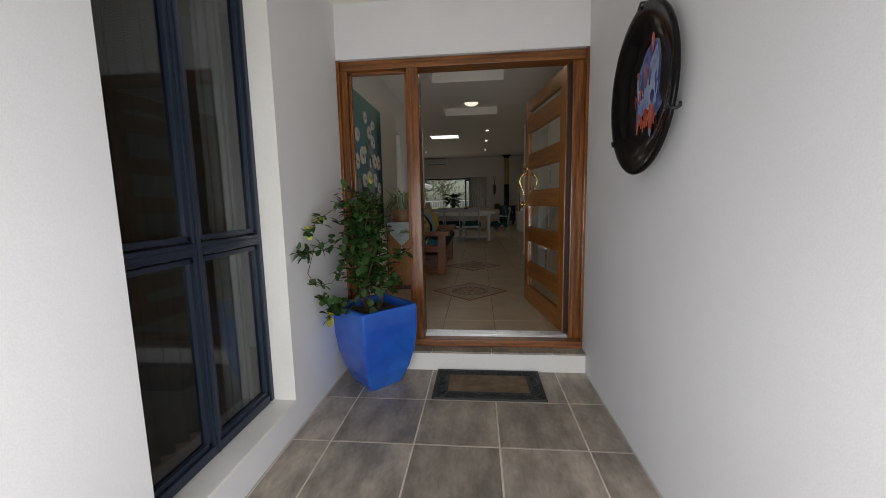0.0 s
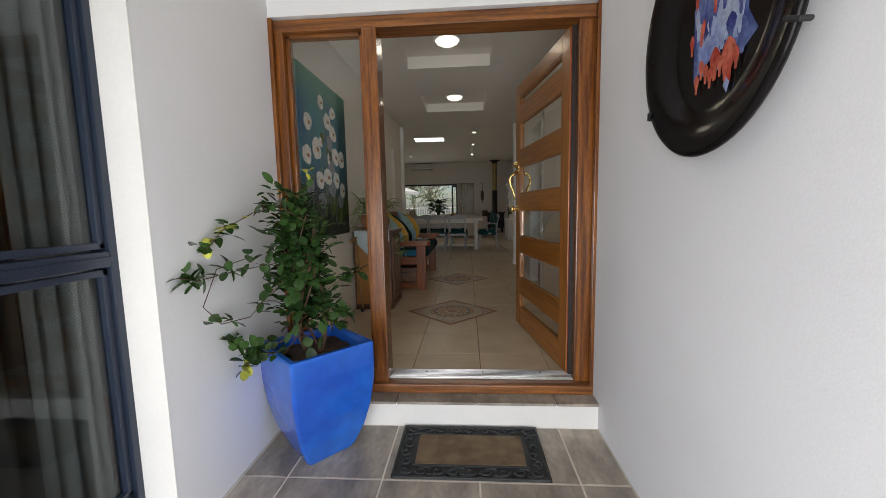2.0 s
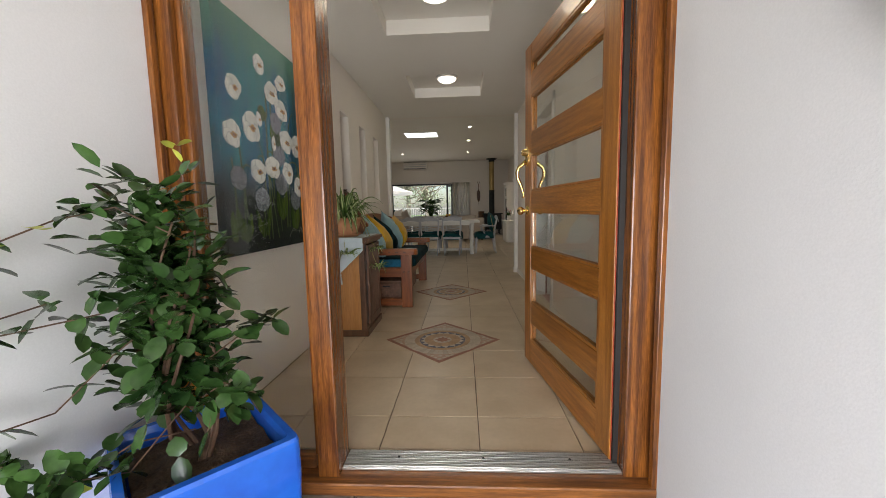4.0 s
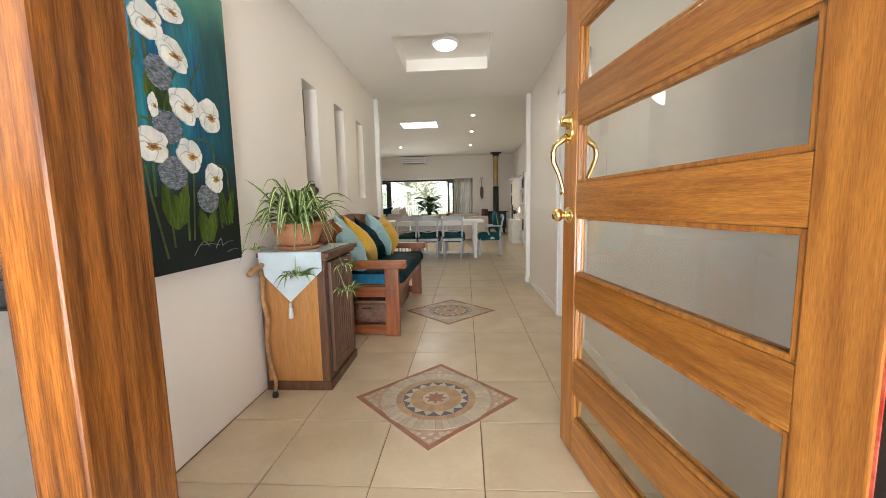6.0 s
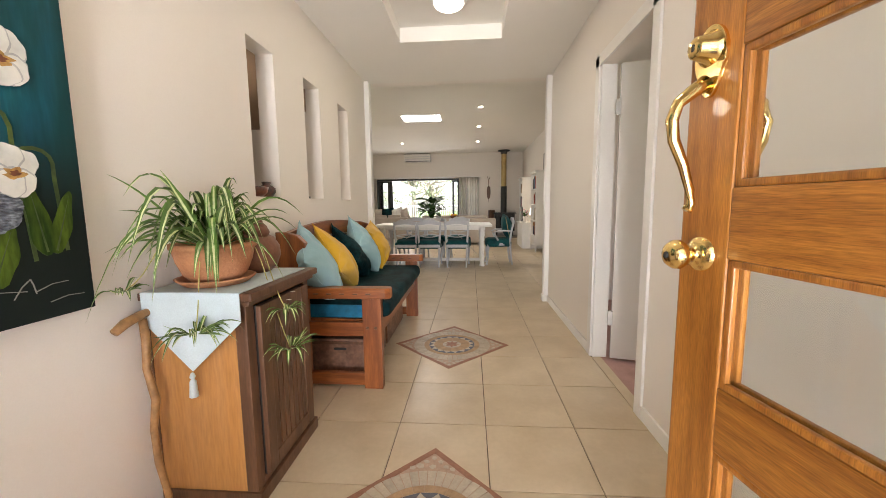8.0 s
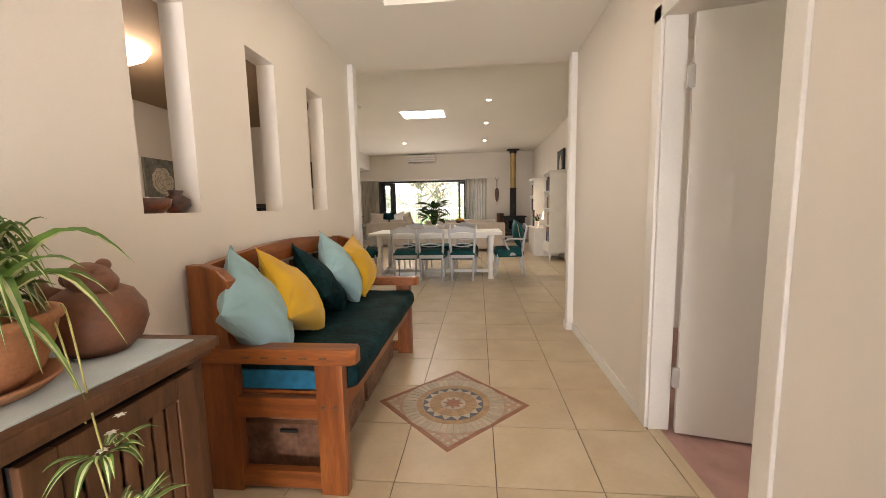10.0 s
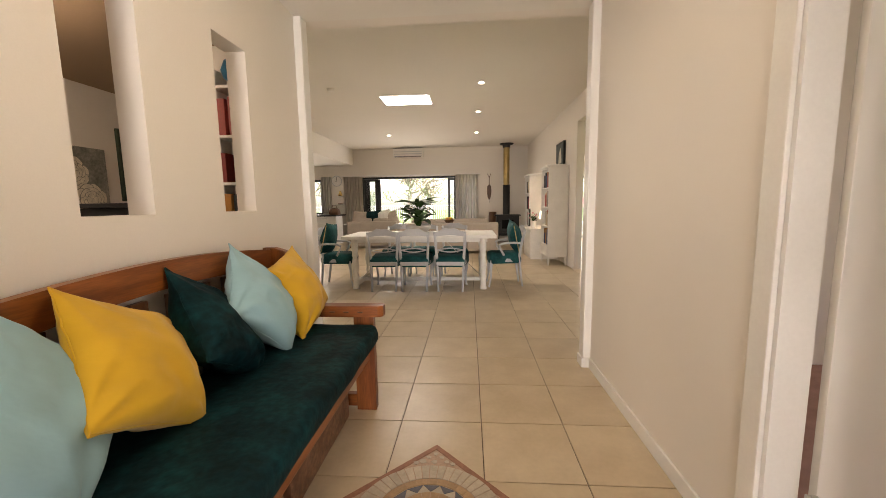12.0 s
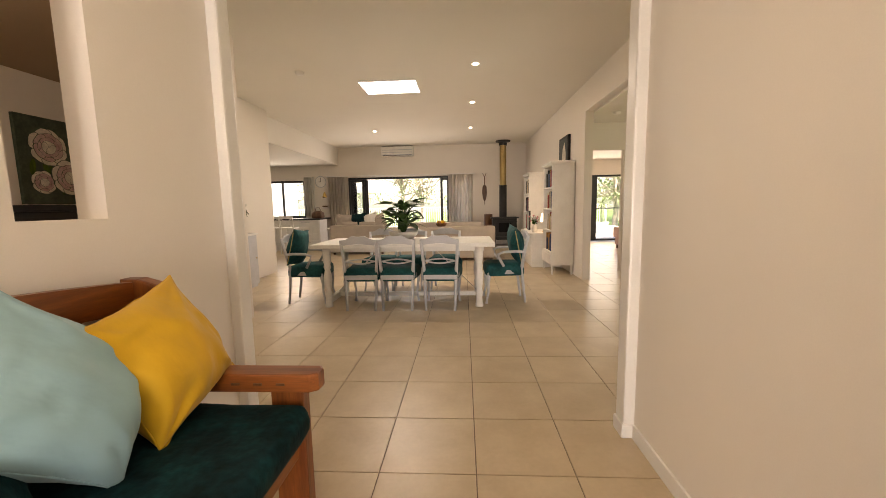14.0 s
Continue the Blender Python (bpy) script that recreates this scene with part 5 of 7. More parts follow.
# curved top rail of the back
out = []
for k in range(25):
    u = k / 24
    out.append((BY0 + 0.05 + u * (BY1 - BY0 - 0.10), 0.955 + 0.05 * math.sin(math.pi * u)))
out += [(BY0 + 0.05 + (1 - k / 24) * (BY1 - BY0 - 0.10), 0.85 + 0.05 * math.sin(math.pi * k / 24)) for k in range(25)]
part("top_rail", prism(out, BX0 + 0.012, BX0 + 0.05, None, Matrix(((0, 0, 1, 0), (1, 0, 0, 0), (0, 1, 0, 0), (0, 0, 0, 1))), 0.005), REDWOOD, bench)
for k in range(9):
    y = BY0 + 0.14 + k * 0.162
    part("back_slat", box(BX0 + 0.018, BX0 + 0.038, y, y + 0.07, 0.41, 0.875, 0.003), BROWN, bench)

# carton under the bench
CRATE = material("scuffed brown leather case", (0.13, 0.055, 0.03), 0.45, vary=0.4, scale=9, fine=40, bump=0.2, second=(0.24, 0.13, 0.08))
crate = thing("leather_case", "scuffed brown leather case stored under the bench", "case")
part("body", box(-0.93, -0.56, 5.92, 6.5, 0.0, 0.27, 0.012), CRATE, crate)
part("lid_band", box(-0.934, -0.556, 5.916, 6.504, 0.235, 0.255, 0.004), BROWN, crate)
part("handle", box(-0.76, -0.68, 5.906, 5.916, 0.20, 0.215, 0.003), IRON, crate, "dark handle")
tagged(finish("storage_box", box(-0.93, -0.56, 6.55, 7.25, 0.0, 0.25, 0.01), CRATE), "brown leather storage box under the bench", "box")


def puff(sx, sy, sz, seed, mat, name, label, m, category="cushion", pinch=0.75, creases=0.012, group="", floor=None, wall=-9.0):
    """A stuffed knife-edged square cushion: concave sides, pointed corners and folds that run in from them."""
    b = bmesh.new()
    n = 44
    top, bot = {}, {}
    inset = (1 - pinch) * 0.30
    rr = random.Random(int(seed * 10))
    lean_ = [rr.uniform(0.6, 1.4) for _ in range(4)]
    for i in range(n + 1):
        for j in range(n + 1):
            u, v = math.sin(math.pi / 2 * (2 * i / n - 1)), math.sin(math.pi / 2 * (2 * j / n - 1))
            x = u * sx / 2 * (1 - inset * (1 - v * v) * abs(u) ** 2)
            y = v * sy / 2 * (1 - inset * (1 - u * u) * abs(v) ** 2)
            e = max(0.0, (1 - u * u) * (1 - v * v)) ** 0.5
            swell = sz / 2 * e * (1 - 0.22 * (u * v) ** 2)
            # folds fan out from each corner and die away towards the middle
            wr = 0.0
            for k, (cu, cv) in enumerate(((-1, -1), (1, -1), (1, 1), (-1, 1))):
                du, dv = u - cu, v - cv
                d = math.hypot(du, dv)
                ang = math.atan2(dv * -cv, du * -cu) - math.pi / 4
                bend = 0.9 * noise.noise((u * 1.7 + seed, v * 1.7, k * 3.1))
                wr += lean_[k] * math.exp(-d * 1.5) * min(1.0, d * 2.2) * (math.sin(7 * ang + 4 * bend + seed + k) * 0.9 + math.sin(15 * ang + 7 * bend + k) * 0.35)
            ridge = 1 - 2.2 * abs(noise.noise((u * 1.6 + seed * 2.3, v * 0.9 - seed, 4.4)))
            soft = noise.noise((u * 2.4 + seed, v * 2.4, seed * 1.7))
            f_ = creases * (0.85 * wr + 0.35 * ridge + 0.5 * soft) * min(1.0, e * 2.0)
            z = swell + f_
            edge = i in (0, n) or j in (0, n)
            wavy = 0.006 * noise.noise((u * 5 + seed, v * 5, 1.3)) if edge else 0.0
            top[i, j] = b.verts.new((x + wavy, y + wavy, z + wavy))
            bot[i, j] = top[i, j] if edge else b.verts.new((x, y, -swell + 0.6 * f_))
    for i in range(n):
        for j in range(n):
            b.faces.new((top[i, j], top[i + 1, j], top[i + 1, j + 1], top[i, j + 1]))
            b.faces.new((bot[i, j], bot[i, j + 1], bot[i + 1, j + 1], bot[i + 1, j]))
    if floor is not None:
        # the filling sinks: the upper corner thins and the lower half swells
        up = m.to_3x3().inverted() @ Vector((0, 0, 1))
        for vert in b.verts:
            h = vert.co.dot(up) / (sx * 0.7)
            vert.co.z *= 1 - 0.38 * max(-0.6, min(1.0, h))
        # the weight flattens it on the seat and against the back
        inv = m.inverted()
        for vert in b.verts:
            p = m @ vert.co
            if p.z < floor:
                p.z = floor + (p.z - floor) * 0.08
            if p.x < wall:
                p.x = wall + (p.x - wall) * 0.1
            vert.co = inv @ p
    loop_ = [top[i, 0].co.copy() for i in range(0, n, 2)] + [top[n, j].co.copy() for j in range(0, n, 2)] + [top[i, n].co.copy() for i in range(n, 0, -2)] + [top[0, j].co.copy() for j in range(n, -1, -2)]
    ob = finish(name, b, mat, smooth=True)
    ob.matrix_world = m
    part("seam", tube(loop_, 0.003, 6), mat, ob, "", True)
    return tagged(ob, label, category, group)


seat = thing("bench_cushion", "long dark teal velvet seat cushion on the bench", "cushion")
x0, x1, ya, yb = BX0 + 0.06, BX1 + 0.035, BY0 + 0.062, BY1 - 0.058


def pad_ring(inset, z):
    """One level of the seat pad: a rounded oblong, a little uneven."""
    r, pts = max(0.012, 0.05 - inset), []
    for cx, cy, a0 in ((x1 - inset - r, yb - inset - r, 0), (x0 + inset + r, yb - inset - r, 90), (x0 + inset + r, ya + inset + r, 180), (x1 - inset - r, ya + inset + r, 270)):
        pts += [(cx + r * math.cos(radians(a0 + 15 * k)), cy + r * math.sin(radians(a0 + 15 * k))) for k in range(7)]
    out = []
    for p, q in zip(pts, pts[1:] + pts[:1]):
        steps = max(1, int(math.dist(p, q) / 0.05))
        out += [(p[0] + (q[0] - p[0]) * k / steps, p[1] + (q[1] - p[1]) * k / steps) for k in range(steps)]
    return [(x + 0.006 * noise.noise((x * 7, y * 7, z * 20)), y, z + 0.008 * noise.noise((x * 6, y * 4, 3.0)) * (z > 0.5)) for x, y in out]


def ring_band(bm, lower, upper):
    """Faces between two closed rings, which may differ in their number of points."""
    i = j = 0
    n0, n1 = len(lower), len(upper)
    while i < n0 or j < n1:
        if j >= n1 or (i < n0 and i / n0 <= j / n1):
            bm.faces.new((lower[i % n0], lower[(i + 1) % n0], upper[j % n1]))
            i += 1
        else:
            bm.faces.new((lower[i % n0], upper[(j + 1) % n1], upper[j % n1]))
            j += 1


b = bmesh.new()
levels = [[b.verts.new(p) for p in pad_ring(inset, z)] for inset, z in ((0.03, 0.427), (0.006, 0.436), (0.0, 0.452), (-0.003, 0.478), (0.0, 0.502), (0.008, 0.517), (0.024, 0.527), (0.06, 0.532), (0.14, 0.534))]
for lo_, hi_ in zip(levels, levels[1:]):
    ring_band(b, lo_, hi_)
b.faces.new(levels[-1])
b.faces.new(levels[0][::-1])
part("cover", b, TEAL, seat, "", True)
part("end_panel", prism([(x0 + 0.03, 0.432), (x1 - 0.05, 0.432), (x1 - 0.04, 0.47), (x1 - 0.05, 0.51), (x0 + 0.03, 0.515)], 0, 0.010, None, Matrix(((1, 0, 0, 0), (0, 0, 1, ya - 0.009), (0, 1, 0, 0), (0, 0, 0, 1))), 0.004), TEALB, seat, "brighter teal gusset")

# scatter cushions leaning on the back: their middle, the way their upper corner points, the way their side corner points
for k, (mat, mid_, up_, side_, s, col) in enumerate((
        (AQUA, (-0.865, 5.975, 0.745), (-0.22, 0.05, 0.454), (0.07, -0.33, 0.03), 0.44, "pale aqua linen"),
        (YELLOW, (-0.85, 6.265, 0.745), (-0.215, -0.19, 0.460), (0.12, -0.23, -0.07), 0.42, "mustard yellow cotton"),
        (TEAL, (-0.875, 6.66, 0.725), (-0.21, -0.176, 0.455), (0.13, -0.21, -0.05), 0.42, "dark teal velvet"),
        (AQUA, (-0.835, 6.91, 0.770), (-0.23, -0.01, 0.476), (0.05, -0.23, -0.045), 0.41, "pale aqua linen"),
        (YELLOW, (-0.795, 7.19, 0.750), (-0.17, 0.30, 0.434), (-0.06, -0.20, 0.143), 0.40, "mustard yellow cotton"))):
    up_ = Vector(up_).normalized()
    side_ = Vector(side_)
    side_ = (side_ - up_ * side_.dot(up_)).normalized()
    ex, ey = (up_ + side_).normalized(), (up_ - side_).normalized()
    ez = ex.cross(ey)
    m = Matrix.Translation(mid_) @ Matrix((ex, ey, ez)).transposed().to_4x4()
    puff(s, s, 0.215, 3.3 * k + 1, mat, "scatter_cushion", col + " scatter cushion propped on the bench", m, "cushion", 0.74, 0.030, "bench cushions", 0.533, -0.985)

# ---- dining ----
def turned(x, y, h, top=0.045, seed=0):
    return lathe([(0.0, 0.0), (top * 1.05, 0.0), (top * 1.05, 0.03), (top * 0.9, 0.05), (top * 0.8, 0.12), (top * 1.0, 0.17), (top * 0.72, 0.21), (top * 0.95, 0.27), (top * 1.12, 0.34), (top * 0.92, 0.41), (top * 0.7, 0.45), (top * 1.0, 0.49), (top * 0.8, 0.52), (top * 1.05, 0.56), (top * 1.05, h), (0.0, h)], 20, centre=(x, y, 0))


TX0, TX1, TY0, TY1, TZ = -1.66, 0.50, 10.37, 11.30, 0.765
table = thing("dining_table", "long whitewashed dining table on turned trestle legs", "table")
part("tabletop", box(TX0, TX1, TY0, TY1, TZ - 0.045, TZ, 0.006), WHITE, table)
part("apron", box(TX0 + 0.12, TX1 - 0.12, TY0 + 0.1, TY1 - 0.1, TZ - 0.10, TZ - 0.046, 0.003), WHITE, table)
for x in (TX0 + 0.16, TX1 - 0.18):
    for y in (TY0 + 0.11, TY1 - 0.13):
        part("leg", turned(x, y, TZ - 0.046), WHITE, table, "", True)
    part("foot_rail", box(x - 0.03, x + 0.03, TY0 + 0.14, TY1 - 0.16, 0.04, 0.11, 0.006), WHITE, table)
part("stretcher", box(TX0 + 0.19, TX1 - 0.21, (TY0 + TY1) / 2 - 0.03, (TY0 + TY1) / 2 + 0.03, 0.05, 0.10, 0.006), WHITE, table)
for sx in (1, -1):
    x = TX0 + 0.16 if sx > 0 else TX1 - 0.18
    part("wire_brace", tube([(x, 10.83, 0.10), (x + sx * 0.55, 10.83, TZ - 0.11)], 0.006, 6), STEEL, table, "thin crossed steel brace")

SEAT_H = 0.44


def dining_chair(m, arms=False):
    """Back at y = 0, the sitter looks along +y."""
    ch = thing("armchair" if arms else "dining_chair", "pale grey dining armchair with teal velvet seat and cushion" if arms else "pale grey carved dining chair with teal velvet seat", "chair", m, "chairs round the dining table")
    w = 0.25 if arms else 0.215
    for s in (-1, 1):
        part("back_leg", tube([(s * 0.165, -0.02, 0), (s * 0.175, 0.01, 0.22), (s * 0.18, 0.03, 0.42), (s * (w - 0.02), 0.01, 0.62), (s * (w - 0.012), -0.035, 0.82)], 0.018, 8, None, [0.014, 0.018, 0.021, 0.018, 0.018]), GREY, ch, "", True)
        part("front_leg", tube([(s * 0.20, 0.46, 0.0), (s * 0.195, 0.452, 0.04), (s * 0.185, 0.43, 0.14), (s * 0.20, 0.435, 0.26), (s * 0.205, 0.42, 0.37), (s * 0.20, 0.40, 0.41)], 0.02, 8, None, [0.017, 0.013, 0.014, 0.019, 0.026, 0.026]), GREY, ch, "", True)
    n = 15
    up = [(-w + 2 * w * k / n, 0.815 + 0.055 * math.sin(math.pi * k / n) ** 1.2 + (0.012 * math.cos(6 * math.pi * k / n))) for k in range(n + 1)]
    lo = [(w - 0.03 - (2 * w - 0.06) * k / n, 0.765 + 0.015 * math.sin(math.pi * k / n)) for k in range(n + 1)]
    part("top_rail", prism(up + lo, -0.052, -0.022, None, Matrix(((1, 0, 0, 0), (0, 0, 1, 0), (0, 1, 0, 0), (0, 0, 0, 1))), 0.006), GREY, ch)
    for flip in (1, -1):
        pts = [(-0.17 + 0.34 * k / 12, 0.022 - 0.012 * abs(k - 6) / 6, 0.575 + flip * 0.022 * math.sin(2 * math.pi * k / 12 * 0.5) * (1 if flip > 0 else 1.3)) for k in range(13)]
        part("splat_bar", tube(pts, 0.009, 8), GREY, ch, "", True)
    part("seat_rail", prism([(-0.19, 0.0), (0.19, 0.0), (0.225, 0.42), (0.15, 0.45), (-0.15, 0.45), (-0.225, 0.42)], 0.36, 0.415, None, None, 0.006), GREY, ch)
    b = bmesh.new()
    k0 = [(-0.19, 0.01), (-0.2, 0.2), (-0.232, 0.42), (-0.15, 0.46), (0.15, 0.46), (0.232, 0.42), (0.2, 0.2), (0.19, 0.01)]
    loft([[(x * s, 0.23 + (y - 0.23) * s, z) for x, y in k0] for s, z in ((0.97, 0.34), (1.02, 0.36), (1.03, 0.42), (1.0, 0.46), (0.9, 0.482), (0.6, 0.492), (0.25, 0.494))], bm=b)
    part("seat", b, CHAIRTEAL, ch, "teal velvet seat pad", True)
    if arms:
        for s in (-1, 1):
            part("arm", tube([(s * (w - 0.02), 0.0, 0.63), (s * 0.245, 0.12, 0.64), (s * 0.255, 0.26, 0.635), (s * 0.25, 0.32, 0.61), (s * 0.235, 0.30, 0.55), (s * 0.225, 0.25, 0.46)], 0.016, 8), GREY, ch, "", True)
    return ch


first = dining_chair(pose(-1.05, 10.30, 0))
for x, turn in ((-0.625, 1.5), (-0.13, -2.0)):
    copy_thing(first, pose(x, 10.295, 0, 0, 0, turn))
for x, turn in ((-1.05, 181), (-0.62, 178), (-0.12, 180)):
    copy_thing(first, pose(x, 11.62, 0, 0, 0, turn))
armc = dining_chair(pose(0.86, 10.80, 0, 0, 0, 92), True)
copy_thing(armc, pose(-2.06, 10.80, 0, 0, 0, -88))
GOLD = material("gold piping", (0.42, 0.31, 0.13), 0.6, vary=0.2, scale=20, fine=90)
for x, s in ((0.79, 1), (-1.99, -1)):
    ob = puff(0.46, 0.46, 0.19, 7.7 * s, CHAIRTEAL, "chair_cushion", "dark teal velvet cushion with gold piping on the armchair", Matrix.Translation((x, 10.80, 0.70)) @ Matrix.Rotation(radians(s * 78), 4, "Y") @ Matrix.Rotation(radians(6), 4, "Z"), "cushion", 0.8, 0.012, "armchair cushions")
    pts = [(0.21 * c[0], 0.22 * c[1], 0.0) for c in ((-1, -1.02), (-0.5, -0.99), (0.5, -0.99), (1, -1.02))]
    part("piping", tube(pts, 0.006, 6), GOLD, ob, "gold piped edge")

# peace lily in a white bowl
POTW = material("white glazed bowl", (0.68, 0.66, 0.62), 0.3, vary=0.04, scale=8, fine=60, bump=0.04)
bowl2 = thing("planter_bowl", "white glazed planter bowl on the dining table", "plant pot", pose(-0.64, 10.95, TZ))
part("bowl", lathe([(0.0, 0.0), (0.09, 0.0), (0.13, 0.02), (0.175, 0.06), (0.195, 0.105), (0.19, 0.112), (0.17, 0.09), (0.0, 0.085)], 32), POTW, bowl2, "", True)
DLEAF = material("dark lily leaf", (0.026, 0.062, 0.016), 0.5, vary=0.25, scale=9, fine=50, bump=0.05, per_island=0.35, second=(0.05, 0.10, 0.028), spec=0.25)
lily = thing("peace_lily", "dark green broad-leaved lily plant in the planter bowl", "plant", pose(-0.64, 10.95, TZ + 0.085))
rr = random.Random(31)
lb, ls = bmesh.new(), bmesh.new()
for k in range(84):
    a = rr.uniform(0, 6.28)
    h, r = rr.uniform(0.08, 0.40), rr.uniform(0.02, 0.15)
    tip = (r * math.cos(a), r * math.sin(a), h)
    tube([(0.02 * math.cos(a), 0.02 * math.sin(a), 0), (tip[0] * 0.6, tip[1] * 0.6, h * 0.8), tip], 0.003, 5, ls)
    leaf_blade(lb, tip, (math.cos(a), math.sin(a), rr.uniform(-0.1, 1.5)), (rr.uniform(-0.3, 0.3), rr.uniform(-0.3, 0.3), 1), rr.uniform(0.15, 0.24), rr.uniform(0.065, 0.09), 0.2, rr.uniform(0.3, 0.8))
leaf_blade(lb, (0.0, 0.0, 0.28), (0.1, 0, 1), (1, 0, 0), 0.20, 0.07, 0.3, 0.1)
part("stalks", ls, LEAF, lily)
part("leaves", lb, DLEAF, lily, "", True)

# ---- lounge ----
def sofa(x0, x1, y0, y1, label, back_at="near"):
    s = thing("sofa", label, "sofa")
    part("base", box(x0 + 0.02, x1 - 0.02, y0 + 0.02, y1 - 0.02, 0.05, 0.40, 0.02), SOFA, s)
    part("backrest", box(x0, x1, y0, y0 + 0.22, 0.05, 0.74, 0.05), SOFA, s)
    for xa in (x0, x1 - 0.24):
        part("armrest", box(xa, xa + 0.24, y0 + 0.01, y1, 0.05, 0.62, 0.06), SOFA, s)
    n = 3 if x1 - x0 > 2.4 else 2
    w = (x1 - x0 - 0.5) / n
    for k in range(n):
        part("seat_cushion", box(x0 + 0.25 + k * w + 0.006, x0 + 0.25 + (k + 1) * w - 0.006, y0 + 0.22, y1, 0.40, 0.55, 0.04), SOFA, s)
        b = box(x0 + 0.25 + k * w + 0.006, x0 + 0.25 + (k + 1) * w - 0.006, y0 + 0.14, y0 + 0.36, 0.54, 0.83, 0.07)
        part("back_cushion", b, SOFA, s)
    for xa in (x0 + 0.08, x1 - 0.08):
        for ya in (y0 + 0.08, y1 - 0.08):
            part("foot", box(xa - 0.025, xa + 0.025, ya - 0.025, ya + 0.025, 0, 0.05), BROWN, s)
    return s


sofa(-1.55, 0.82, 14.2, 15.1, "long taupe fabric sofa seen from behind")
sofa(-3.25, -1.85, 15.4, 16.3, "smaller taupe fabric sofa with scatter cushions")
for x, y, z, mat, col in ((-2.95, 15.65, 0.82, SOFA, "taupe"), (-2.55, 15.66, 0.83, TEAL, "dark teal"), (-2.25, 15.66, 0.83, WHITE, "white"), (-2.05, 15.66, 0.80, SOFA, "taupe")):
    puff(0.42, 0.42, 0.16, x * 3, mat, "sofa_cushion", col + " scatter cushion on the smaller sofa", Matrix.Translation((x, y, z)) @ Matrix.Rotation(radians(76), 4, "X") @ Matrix.Rotation(radians(8 + 30 * (x + 2.5)), 4, "Z"), "cushion", 0.7, 0.012, "sofa cushions")

# wood heater with flue
heater = thing("wood_heater", "black cast iron wood heater on legs with tall flue", "wood heater")
part("firebox", box(0.95, 1.63, 16.72, 17.22, 0.20, 0.80, 0.02), IRON, heater)
part("top_plate", box(0.90, 1.68, 16.68, 17.26, 0.80, 0.835, 0.008), IRON, heater)
part("ash_lip", box(1.0, 1.58, 16.62, 16.72, 0.27, 0.295, 0.004), IRON, heater)
for x in (1.0, 1.54):
    for y in (16.76, 17.14):
        part("leg", box(x, x + 0.045, y, y + 0.045, 0, 0.20, 0.004), IRON, heater)
fd = part("door", box(1.05, 1.53, 16.695, 16.72, 0.33, 0.74, 0.006), IRON, heater)
part("window", box(1.12, 1.46, 16.69, 16.696, 0.42, 0.68), LACQ, fd, "dark heater glass")
part("handle", tube([(1.5, 16.69, 0.50), (1.5, 16.66, 0.51), (1.5, 16.66, 0.58), (1.5, 16.69, 0.59)], 0.008, 8), STEEL, fd)
part("flue_lower", lathe([(0.105, 0.835), (0.105, 1.72), (0.0, 1.72)], 28, centre=(1.27, 17.0, 0)), IRON, heater, "", True)
part("flue_collar", lathe([(0.085, 1.72), (0.112, 1.72), (0.112, 1.74), (0.085, 1.74)], 28, centre=(1.27, 17.0, 0)), IRON, heater)
part("flue_upper", lathe([(0.092, 1.74), (0.092, 2.86)], 28, centre=(1.27, 17.0, 0)), material("heat tinted brass flue", (0.36, 0.26, 0.11), 0.35, 0.9, vary=0.15, scale=3, fine=40, bump=0.05), heater, "heat-tinted bronze upper flue", True)
part("flue_cowl", lathe([(0.11, 2.84), (0.115, 2.92), (0.20, 2.94), (0.21, 2.968), (0.0, 2.968)], 28, centre=(1.27, 17.0, 0)), IRON, heater, "black ceiling cowl")
tagged(finish("hearth", box(0.72, 1.90, 16.35, FAR - 0.005, 0.0005, 0.018, 0.004), SLATE), "dark slate hearth under the heater", "hearth")
tagged(finish("log_basket", lathe([(0.0, 0.018), (0.10, 0.018), (0.13, 0.2), (0.12, 0.92), (0.10, 0.92), (0.11, 0.25), (0.0, 0.1)], 18, centre=(0.86, 17.12, 0)), BROWN, smooth=True), "dark slender wooden stand beside the heater", "stand")

# carved paddle on the wall
pad = thing("wall_carving", "dark carved wooden paddle with forked handle on the wall", "wall ornament")
W2 = Matrix(((1, 0, 0, 0), (0, 0, -1, FAR - 0.002), (0, 1, 0, 0), (0, 0, 0, 1)))
part("blade", prism([(0.72, 1.38), (0.77, 1.28), (0.82, 1.38), (0.84, 1.55), (0.83, 1.72), (0.79, 1.78), (0.75, 1.78), (0.71, 1.72), (0.70, 1.55)], 0, 0.03, None, W2, 0.006), BROWN, pad)
part("shaft", box(0.758, 0.782, FAR - 0.028, FAR - 0.004, 1.78, 2.02, 0.004), BROWN, pad)
for s in (-1, 1):
    part("fork", tube([(0.77, FAR - 0.016, 2.01), (0.77 + s * 0.03, FAR - 0.016, 2.06), (0.77 + s * 0.05, FAR - 0.016, 2.12)], 0.009, 6), BROWN, pad)
part("tassel", tube([(0.77, FAR - 0.016, 1.285), (0.772, FAR - 0.016, 1.20)], 0.006, 6), BROWN, pad)

